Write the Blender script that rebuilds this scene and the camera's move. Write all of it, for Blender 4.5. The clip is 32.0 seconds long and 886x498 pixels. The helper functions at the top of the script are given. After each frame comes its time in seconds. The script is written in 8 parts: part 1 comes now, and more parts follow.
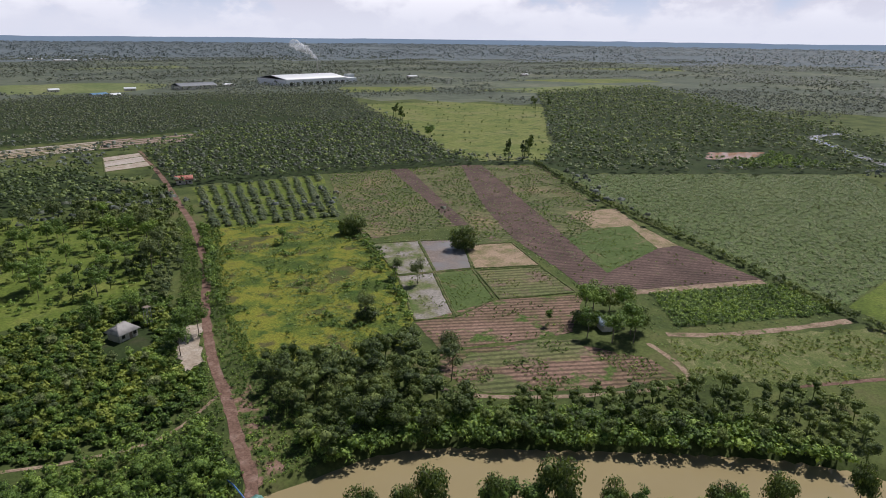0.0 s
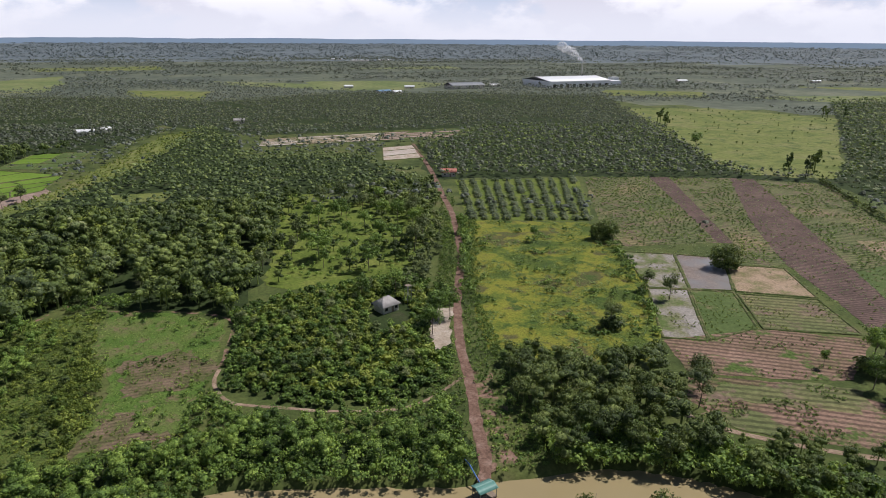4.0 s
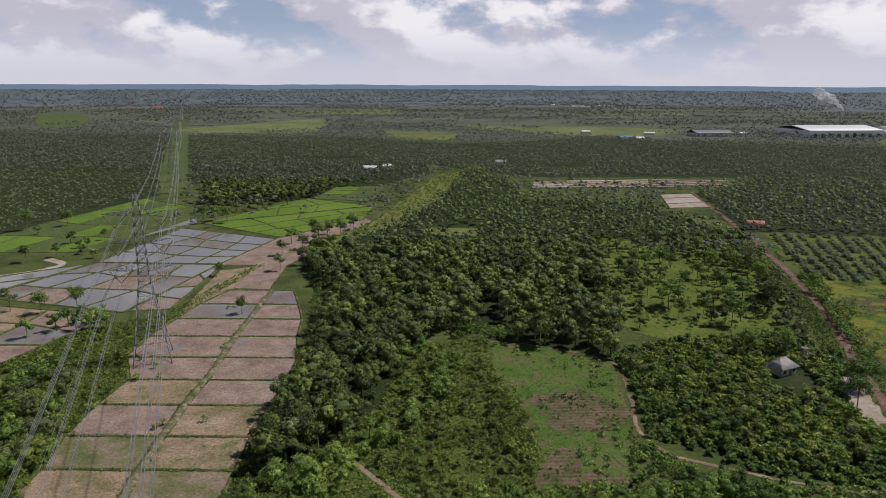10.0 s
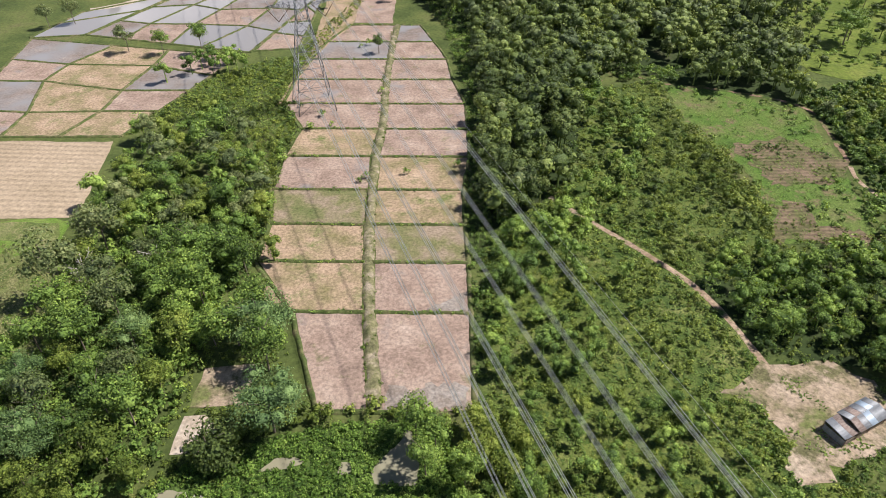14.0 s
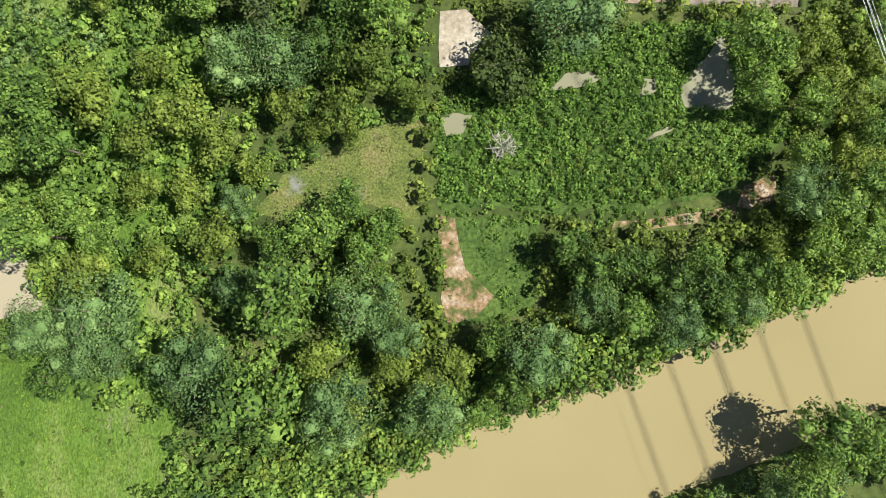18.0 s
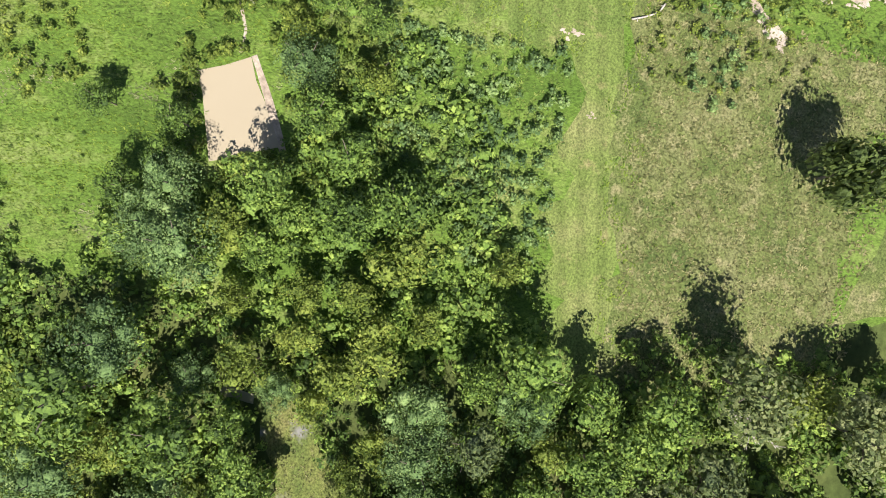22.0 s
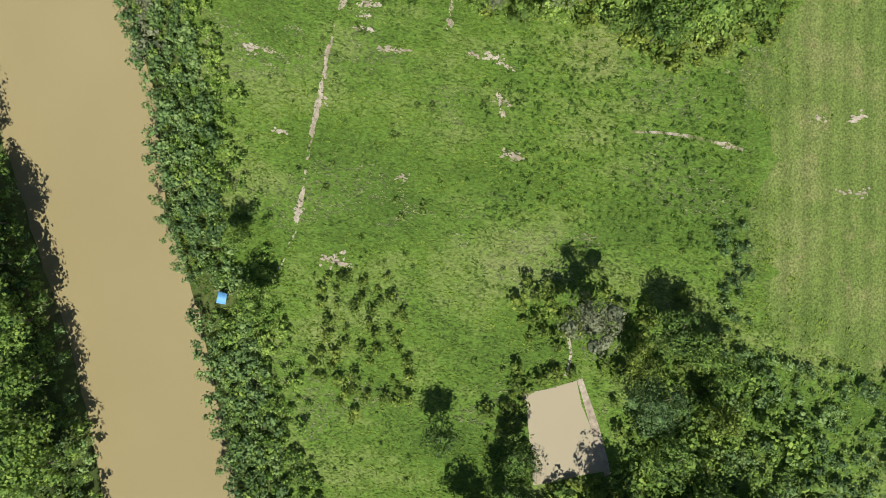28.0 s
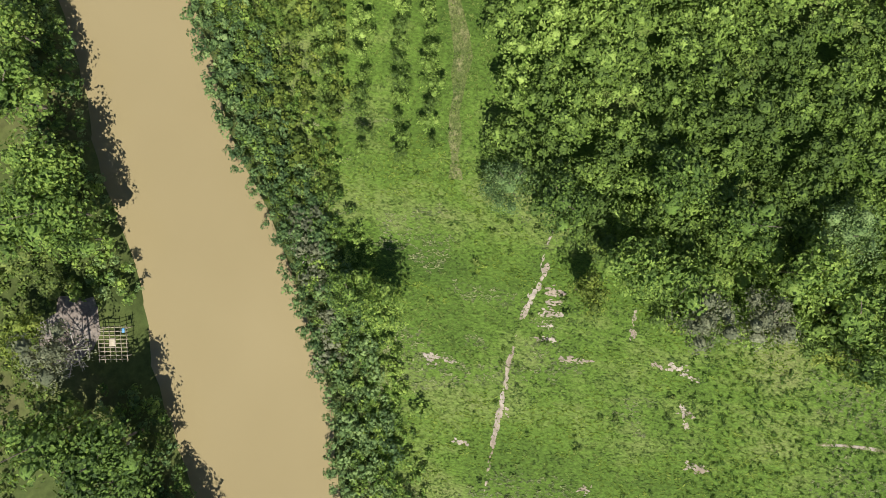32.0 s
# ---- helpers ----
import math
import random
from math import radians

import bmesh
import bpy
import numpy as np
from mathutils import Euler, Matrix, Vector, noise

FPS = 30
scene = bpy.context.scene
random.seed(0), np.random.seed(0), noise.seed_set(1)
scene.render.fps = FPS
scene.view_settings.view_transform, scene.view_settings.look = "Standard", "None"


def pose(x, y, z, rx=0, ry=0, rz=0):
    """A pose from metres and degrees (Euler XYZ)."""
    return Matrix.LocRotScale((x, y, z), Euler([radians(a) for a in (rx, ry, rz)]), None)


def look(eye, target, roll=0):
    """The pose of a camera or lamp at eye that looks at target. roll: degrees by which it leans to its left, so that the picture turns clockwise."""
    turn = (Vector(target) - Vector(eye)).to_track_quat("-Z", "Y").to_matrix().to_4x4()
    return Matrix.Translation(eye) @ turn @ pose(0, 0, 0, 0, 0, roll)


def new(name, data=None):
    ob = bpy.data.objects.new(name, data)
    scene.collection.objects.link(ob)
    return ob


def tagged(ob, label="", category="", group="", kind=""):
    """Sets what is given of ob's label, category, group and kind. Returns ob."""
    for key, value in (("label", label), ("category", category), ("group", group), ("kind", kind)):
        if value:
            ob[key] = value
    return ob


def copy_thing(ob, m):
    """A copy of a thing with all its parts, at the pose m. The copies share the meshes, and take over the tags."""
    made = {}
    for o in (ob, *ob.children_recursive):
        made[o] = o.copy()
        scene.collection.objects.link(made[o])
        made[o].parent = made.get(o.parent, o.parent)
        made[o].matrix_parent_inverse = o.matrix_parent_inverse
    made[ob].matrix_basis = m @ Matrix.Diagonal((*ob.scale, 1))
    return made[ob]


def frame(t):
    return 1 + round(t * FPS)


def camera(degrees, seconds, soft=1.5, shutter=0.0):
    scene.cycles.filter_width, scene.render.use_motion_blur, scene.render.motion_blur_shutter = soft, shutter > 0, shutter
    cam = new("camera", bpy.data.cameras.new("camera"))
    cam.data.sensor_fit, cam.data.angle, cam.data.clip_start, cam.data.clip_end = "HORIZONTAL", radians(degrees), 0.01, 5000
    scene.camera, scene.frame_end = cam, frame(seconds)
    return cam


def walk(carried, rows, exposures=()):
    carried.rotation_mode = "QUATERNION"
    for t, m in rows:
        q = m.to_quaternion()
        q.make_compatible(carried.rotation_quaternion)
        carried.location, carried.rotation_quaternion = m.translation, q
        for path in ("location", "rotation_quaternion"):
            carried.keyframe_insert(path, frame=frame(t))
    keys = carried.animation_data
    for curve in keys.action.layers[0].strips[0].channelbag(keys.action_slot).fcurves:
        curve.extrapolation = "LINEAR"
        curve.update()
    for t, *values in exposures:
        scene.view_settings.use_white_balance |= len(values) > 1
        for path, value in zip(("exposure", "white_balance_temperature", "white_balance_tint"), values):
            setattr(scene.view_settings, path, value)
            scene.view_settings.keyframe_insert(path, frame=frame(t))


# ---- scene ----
# seconds, stops, white balance
EXPOSURES = [(0, -0.34, 6200, 15), (2.5, -0.29, 6200, 15), (5, -0.15, 6320, 15), (8.5, -0.05, 6320, 15), (9, -0.38, 6320, 15), (9.5, -0.72, 6320, 15), (10, -0.64, 6320, 15), (10.5, -0.36, 6333, 14.6), (11, 0.18, 6346, 14.3), (11.5, 0.4, 6359, 13.9), (12, 0.46, 6371, 13.6), (13, 0.47, 6397, 15.5), (14, 0.49, 6423, 14), (15.5, 0.53, 6460, 11), (18, 0.64, 6500, 1), (19, 0.72, 6500, -1), (20, 0.79, 6500, 5), (21, 0.86, 6500, 10), (22.5, 0.8, 6500, 13), (24, 0.45, 6500, 12.5), (25.5, 0.42, 6500, 11), (28, 0.21, 6500, 3), (29, 0.22, 6500, 4), (30, 0.27, 6500, 7), (32, 0.32, 6500, 8)]
# seconds, then the place and the turn of the flying camera
PATH = [
    (0, 29.52, -13.57, 87.48, 71.761, -0.633, -38.774),
    (1, 29.83, -13.84, 87.73, 71.739, -0.584, -32.980),
    (2, 30.55, -13.53, 87.17, 71.810, -0.448, -27.652),
    (2.5, 30.48, -13.72, 87.23, 71.811, -0.374, -24.943),
    (4.5, 23.71, -11.02, 87.27, 71.744, -0.431, -13.835),
    (5, 20.03, -9.70, 87.30, 71.737, -0.463, -11.000),
    (6, 10.83, -6.01, 87.03, 71.733, -0.507, -5.368),
    (7, 0.33, -3.19, 86.83, 71.758, -0.501, -0.332),
    (8, -11.18, -1.27, 86.54, 71.829, -0.456, 0.023),
    (8.5, -17.33, -0.71, 86.42, 71.856, -0.410, 0.096),
    (9, -23.46, -0.14, 86.54, 74.888, -0.338, 0.203),
    (9.5, -29.89, 0.14, 86.19, 77.233, -0.283, 0.297),
    (10, -36.26, 0.33, 86.02, 75.486, -0.212, 0.433),
    (10.5, -43.10, 0.70, 86.22, 72.503, -0.191, 0.492),
    (11, -49.46, 1.09, 86.23, 69.579, -0.060, 0.639),
    (12, -62.55, 1.94, 86.24, 63.736, 0.104, 0.864),
    (13, -74.69, 5.55, 86.32, 57.831, 0.266, 1.112),
    (14, -86.02, 11.34, 86.27, 51.922, 0.418, 1.293),
    (14.5, -91.25, 14.69, 86.55, 48.904, 0.513, 1.423),
    (15, -96.42, 18.03, 86.41, 42.909, 0.489, 1.510),
    (15.5, -101.28, 21.71, 85.80, 29.910, 0.781, 1.656),
    (16, -106.98, 26.58, 85.67, 17.039, 0.574, 1.763),
    (16.5, -112.68, 31.45, 85.53, 5.965, 0.366, 1.869),
    (17, -118.38, 36.33, 85.40, 0.727, 0.158, 1.975),
    (17.5, -124.08, 41.20, 85.27, -0.021, -0.049, 2.082),
    (18, -129.57, 45.61, 84.66, 0.049, -0.346, 1.439),
    (18.5, -134.74, 49.43, 83.95, 0.486, -0.544, 2.112),
    (19, -139.19, 54.64, 83.69, 0.082, 0.015, 18.878),
    (19.5, -144.52, 59.70, 83.33, -0.334, 0.505, 39.106),
    (20, -150.30, 62.13, 82.65, -0.082, 0.046, 58.221),
    (20.5, -155.82, 64.63, 82.61, 0.159, -0.043, 60.463),
    (21, -162.05, 66.94, 82.53, -0.004, -0.005, 63.602),
    (21.5, -168.40, 67.83, 82.60, -0.093, 0.128, 84.572),
    (22, -174.41, 68.06, 82.76, -0.034, 0.164, 99.063),
    (23, -185.55, 65.72, 82.88, -0.007, -0.036, 99.142),
    (24, -194.08, 60.29, 82.99, -0.008, -0.045, 99.259),
    (25, -199.17, 52.49, 82.89, 0.011, 0.086, 99.262),
    (25.5, -200.70, 47.79, 82.86, 0.072, 0.104, 99.270),
    (27.5, -206.14, 25.98, 82.74, 0.004, 0.064, 99.240),
    (28, -208.44, 20.66, 82.56, 0.016, 0.171, 99.263),
    (29, -214.16, 10.34, 82.24, 0.163, 0.316, 99.216),
    (30, -222.41, 2.70, 81.99, 0.195, 0.601, 99.303),
    (31, -232.44, -3.57, 82.02, 0.079, 0.379, 99.371),
    (32, -243.56, -7.91, 81.75, 0.021, 0.492, 99.453),
]
cam = camera(68.64, 32.0, soft=0.9)
walk(cam, [(t, pose(x, y, z, rx, ry, rz)) for t, x, y, z, rx, ry, rz in PATH],
     exposures=EXPOSURES)

# ---- daylight ----
SUN_AZ, SUN_EL = radians(76), radians(54)   # clockwise from +y
world = bpy.data.worlds.new("daylight")
scene.world = world
world.use_nodes = True
wt = world.node_tree
wt.nodes.clear()
w_out = wt.nodes.new("ShaderNodeOutputWorld")
w_bg = wt.nodes.new("ShaderNodeBackground")
w_sky = wt.nodes.new("ShaderNodeTexSky")
w_sky.sky_type = "NISHITA"
w_sky.sun_disc = False
w_sky.sun_elevation, w_sky.sun_rotation = SUN_EL, SUN_AZ
w_sky.dust_density, w_sky.air_density, w_sky.ozone_density = 0.15, 1.0, 1.3
w_co = wt.nodes.new("ShaderNodeTexCoord")


def sky_node(kind, **sockets):
    node = wt.nodes.new("ShaderNode" + kind)
    for key, value in sockets.items():
        if hasattr(value, "is_linked"):
            wt.links.new(value, node.inputs[key.replace("_", " ")])
        else:
            node.inputs[key.replace("_", " ")].default_value = value
    return node


def sky_math(op, a, b):
    node = wt.nodes.new("ShaderNodeMath")
    node.operation = op
    for value, socket in ((a, node.inputs[0]), (b, node.inputs[1])):
        if hasattr(value, "is_linked"):
            wt.links.new(value, socket)
        else:
            socket.default_value = value
    return node.outputs[0]


def sky_span(value, lo, hi, a=0.0, b=1.0):
    node = sky_node("MapRange", Value=value)
    node.interpolation_type = "SMOOTHSTEP"
    node.inputs["From Min"].default_value, node.inputs["From Max"].default_value = lo, hi
    node.inputs["To Min"].default_value, node.inputs["To Max"].default_value = a, b
    return node.outputs[0]


def sky_mix(fac, a, b):
    node = wt.nodes.new("ShaderNodeMix")
    node.data_type = "RGBA"
    for value, socket in ((fac, node.inputs["Factor"]), (a, node.inputs["A"]), (b, node.inputs["B"])):
        if hasattr(value, "is_linked"):
            wt.links.new(value, socket)
        else:
            socket.default_value = (*value, 1)
    return node.outputs["Result"]


# heaped clouds: the same noise read twice, a little higher the second time, gives lit tops and grey undersides
w_way = w_co.outputs["Generated"]
w_up = sky_node("SeparateXYZ", Vector=w_way).outputs["Z"]
heaps = []
for lift in (0.0, 0.035):
    w_map = sky_node("Mapping", Vector=w_way)
    w_map.inputs["Location"].default_value = (0.55, 0.2, 0.2 + lift * 1.9)
    w_map.inputs["Scale"].default_value = (1.0, 1.0, 1.9)
    heaps.append(sky_node("TexNoise", Vector=w_map.outputs[0], Scale=4.6, Detail=8.0, Roughness=0.55).outputs["Fac"])
w_cover = sky_math("ADD", heaps[0], sky_span(w_up, 0.04, 0.35, 0.075, -0.15))
w_cover = sky_span(w_cover, 0.46, 0.55)
w_lit = sky_span(sky_math("SUBTRACT", heaps[0], heaps[1]), -0.05, 0.07)
w_cloud = sky_mix(w_lit, (15.5, 15.3, 17.2), (25.5, 25.0, 25.2))
# the gaps show the bluer sky higher up, and the lowest band is pale with moist air
w_high = wt.nodes.new("ShaderNodeVectorMath")
w_high.operation = "ADD"
w_high.inputs[1].default_value = (0, 0, 0.22)
wt.links.new(w_way, w_high.inputs[0])
wt.links.new(w_high.outputs[0], w_sky.inputs["Vector"])
w_blue = sky_mix(sky_span(w_up, 0.0, 0.45, 0.75, 0.0), w_sky.outputs[0], (13.2, 16.0, 20.5))
w_all = sky_mix(w_cover, w_blue, w_cloud)
w_all = sky_mix(sky_span(w_up, 0.005, 0.085, 0.92, 0.0), w_all, (18.0, 18.4, 20.0))
wt.links.new(w_all, w_bg.inputs[0])
wt.links.new(w_bg.outputs[0], w_out.inputs[0])
w_bg.inputs[1].default_value = 0.052

sun_data = bpy.data.lights.new("sun", "SUN")
sun_data.energy, sun_data.angle, sun_data.color = 5.0, radians(0.53), (1.0, 0.955, 0.88)
sun = new("sun", sun_data)
sun.matrix_world = look((0, 0, 0), (-math.sin(SUN_AZ) * math.cos(SUN_EL), -math.cos(SUN_AZ) * math.cos(SUN_EL), -math.sin(SUN_EL)))

# ---- materials ----
def nodes_of(name):
    m = bpy.data.materials.new(name)
    m.use_nodes = True
    t = m.node_tree
    t.nodes.clear()
    return m, t, lambda kind: t.nodes.new("ShaderNode" + kind), t.links.new


def ramp_of(node, stops):
    r = node.color_ramp
    while len(r.elements) < len(stops):
        r.elements.new(0.5)
    for e, (p, c) in zip(r.elements, stops):
        e.position, e.color = p, (*c, 1)


def noise_at(n, link, vector, scale, detail=4, rough=0.55):
    x = n("TexNoise")
    x.inputs["Scale"].default_value, x.inputs["Detail"].default_value, x.inputs["Roughness"].default_value = scale, detail, rough
    link(vector, x.inputs["Vector"])
    return x


def mixed(n, link, kind, fac, a, b):
    x = n("Mix")
    x.data_type, x.blend_type = "RGBA", kind
    for value, socket in ((fac, x.inputs["Factor"]), (a, x.inputs["A"]), (b, x.inputs["B"])):
        if hasattr(value, "is_linked"):
            link(value, socket)
        elif isinstance(value, tuple):
            socket.default_value = (*value, 1)
        else:
            socket.default_value = value
    return x.outputs["Result"]


def land(name, stops, scale=0.06, fine=1.2, grit=0.45, rough=0.95, bump=0.4, reach=0.15, rows=None, wet=None, weeds=None, drawn=None):
    """Soil or turf: two scales of noise in true metres; drawn = noise scale along x, y, z; rows = (turn in degrees, spacing, strength); wet = (from, to, scale) patches of standing water."""
    m, t, n, link = nodes_of(name)
    out, pb, geo = n("OutputMaterial"), n("BsdfPrincipled"), n("NewGeometry")
    p = geo.outputs["Position"]
    if drawn:
        lay = n("Mapping")
        lay.inputs["Scale"].default_value = drawn
        link(p, lay.inputs[0])
        p = lay.outputs[0]
    big = noise_at(n, link, p, scale, 6, 0.6)
    r = n("ValToRGB")
    ramp_of(r, stops)
    link(big.outputs["Fac"], r.inputs[0])
    small = noise_at(n, link, p, fine, 8, 0.7)
    tone = n("ValToRGB")
    ramp_of(tone, [(0.37, (0.38, 0.38, 0.38)), (0.64, (1.5, 1.5, 1.5))])
    link(small.outputs["Fac"], tone.inputs[0])
    col = mixed(n, link, "MULTIPLY", grit, r.outputs[0], tone.outputs[0])
    height = small.outputs["Fac"]
    if rows:
        mp, wv = n("Mapping"), n("TexWave")
        mp.inputs["Rotation"].default_value = (0, 0, radians(rows[0]))
        wv.inputs["Scale"].default_value = 0.314 / rows[1]
        wv.inputs["Distortion"].default_value, wv.inputs["Detail"].default_value, wv.inputs["Detail Scale"].default_value = 1.2, 3, 2.0
        link(p, mp.inputs[0])
        link(mp.outputs[0], wv.inputs[0])
        wr = n("ValToRGB")
        ramp_of(wr, [(0.2, (0.5, 0.5, 0.5)), (0.7, (1.25, 1.25, 1.2))])
        link(wv.outputs["Fac"], wr.inputs[0])
        col = mixed(n, link, "MULTIPLY", rows[2], col, wr.outputs[0])
    if weeds:
        tn = noise_at(n, link, p, weeds[3], 9, 0.72)
        tm = n("ValToRGB")
        ramp_of(tm, [(weeds[1], (0, 0, 0)), (weeds[2], (1, 1, 1))])
        link(tn.outputs["Fac"], tm.inputs[0])
        leaf_col = mixed(n, link, "MULTIPLY", 0.7, weeds[0], tone.outputs[0])
        col = mixed(n, link, "MIX", tm.outputs[0], col, leaf_col)
    link(col, pb.inputs["Base Color"])
    pb.inputs["Roughness"].default_value = rough
    pb.inputs["Specular IOR Level"].default_value = 0.2
    bp = n("Bump")
    bp.inputs["Strength"].default_value, bp.inputs["Distance"].default_value = bump, reach
    link(height, bp.inputs["Height"])
    link(bp.outputs[0], pb.inputs["Normal"])
    if wet:
        wn = noise_at(n, link, p, wet[2], 5, 0.55)
        wm = n("ValToRGB")
        ramp_of(wm, [(wet[0], (0, 0, 0)), (wet[1], (1, 1, 1))])
        link(wn.outputs["Fac"], wm.inputs[0])
        pool, ms = n("BsdfPrincipled"), n("MixShader")
        pool.inputs["Base Color"].default_value = (0.25, 0.24, 0.235, 1)
        pool.inputs["Roughness"].default_value = 0.09
        pool.inputs["IOR"].default_value = 1.33
        link(wm.outputs[0], ms.inputs[0])
        link(pb.outputs[0], ms.inputs[1])
        link(pool.outputs[0], ms.inputs[2])
        link(ms.outputs[0], out.inputs[0])
    else:
        link(pb.outputs[0], out.inputs[0])
    return m


def leafy(name, dark, mid, light, patch=0.05, glow=0.2, grain=3.6):
    """Foliage: every leaf spray differs a little, trees differ from each other, and light comes through."""
    m, t, n, link = nodes_of(name)
    out, pb, tr, ms, geo, oi = n("OutputMaterial"), n("BsdfPrincipled"), n("BsdfTranslucent"), n("MixShader"), n("NewGeometry"), n("ObjectInfo")
    shift = n("VectorMath")
    shift.operation = "ADD"
    link(geo.outputs["Position"], shift.inputs[0])
    link(oi.outputs["Random"], shift.inputs[1])
    big = noise_at(n, link, shift.outputs[0], patch, 3, 0.6)
    mid_n = noise_at(n, link, geo.outputs["Position"], 0.45, 3, 0.6)
    fine = noise_at(n, link, geo.outputs["Position"], grain, 5, 0.7)
    tone = n("Attribute")
    tone.attribute_name = "tone"
    total = big.outputs["Fac"]
    for src, k in ((geo.outputs["Random Per Island"], 0.62), (oi.outputs["Random"], 0.22), (mid_n.outputs["Fac"], 0.30), (tone.outputs["Fac"], 1.0), (fine.outputs["Fac"], 0.6)):
        add = n("Math")
        add.operation = "MULTIPLY_ADD"
        link(src, add.inputs[0])
        add.inputs[1].default_value = k
        link(total, add.inputs[2])
        total = add.outputs[0]
    span = n("MapRange")
    span.inputs["From Min"].default_value, span.inputs["From Max"].default_value = 1.02, 1.82
    link(total, span.inputs["Value"])
    r = n("ValToRGB")
    ramp_of(r, [(0.0, dark), (0.55, mid), (1.0, light)])
    link(span.outputs[0], r.inputs[0])
    link(r.outputs[0], pb.inputs["Base Color"])
    pb.inputs["Roughness"].default_value = 0.5
    pb.inputs["Specular IOR Level"].default_value = 0.3
    bp = n("Bump")
    bp.inputs["Strength"].default_value, bp.inputs["Distance"].default_value = 0.9, 0.3
    link(fine.outputs["Fac"], bp.inputs["Height"])
    link(bp.outputs[0], pb.inputs["Normal"])
    warm = mixed(n, link, "MULTIPLY", 1.0, r.outputs[0], (1.25, 1.15, 0.5))
    link(warm, tr.inputs[0])
    ms.inputs[0].default_value = glow
    link(pb.outputs[0], ms.inputs[1])
    link(tr.outputs[0], ms.inputs[2])
    link(ms.outputs[0], out.inputs[0])
    return m


def plain(name, a, b, scale=1.0, rough=0.7, metal=0.0, bump=0.2, reach=0.02, spec=0.4, stretch=(1, 1, 1)):
    """A made surface: two tones in noise, with fine relief."""
    m, t, n, link = nodes_of(name)
    out, pb, co, mp = n("OutputMaterial"), n("BsdfPrincipled"), n("TexCoord"), n("Mapping")
    mp.inputs["Scale"].default_value = stretch
    link(co.outputs["Object"], mp.inputs[0])
    x = noise_at(n, link, mp.outputs[0], scale, 7, 0.65)
    r = n("ValToRGB")
    ramp_of(r, [(0.3, a), (0.7, b)])
    link(x.outputs["Fac"], r.inputs[0])
    link(r.outputs[0], pb.inputs["Base Color"])
    pb.inputs["Roughness"].default_value, pb.inputs["Metallic"].default_value = rough, metal
    pb.inputs["Specular IOR Level"].default_value = spec
    bp = n("Bump")
    bp.inputs["Strength"].default_value, bp.inputs["Distance"].default_value = bump, reach
    link(x.outputs["Fac"], bp.inputs["Height"])
    link(bp.outputs[0], pb.inputs["Normal"])
    link(pb.outputs[0], out.inputs[0])
    return m


def muddy(name, a, b, rough=0.10, ripple=0.25):
    m, t, n, link = nodes_of(name)
    out, pb, geo = n("OutputMaterial"), n("BsdfPrincipled"), n("NewGeometry")
    p = geo.outputs["Position"]
    x = noise_at(n, link, p, 0.03, 4, 0.5)
    r = n("ValToRGB")
    ramp_of(r, [(0.3, a), (0.7, b)])
    link(x.outputs["Fac"], r.inputs[0])
    link(r.outputs[0], pb.inputs["Base Color"])
    pb.inputs["Roughness"].default_value, pb.inputs["IOR"].default_value = rough, 1.33
    w = noise_at(n, link, p, 1.6, 3, 0.6)
    bp = n("Bump")
    bp.inputs["Strength"].default_value, bp.inputs["Distance"].default_value = ripple, 0.05
    link(w.outputs["Fac"], bp.inputs["Height"])
    link(bp.outputs[0], pb.inputs["Normal"])
    link(pb.outputs[0], out.inputs[0])
    return m


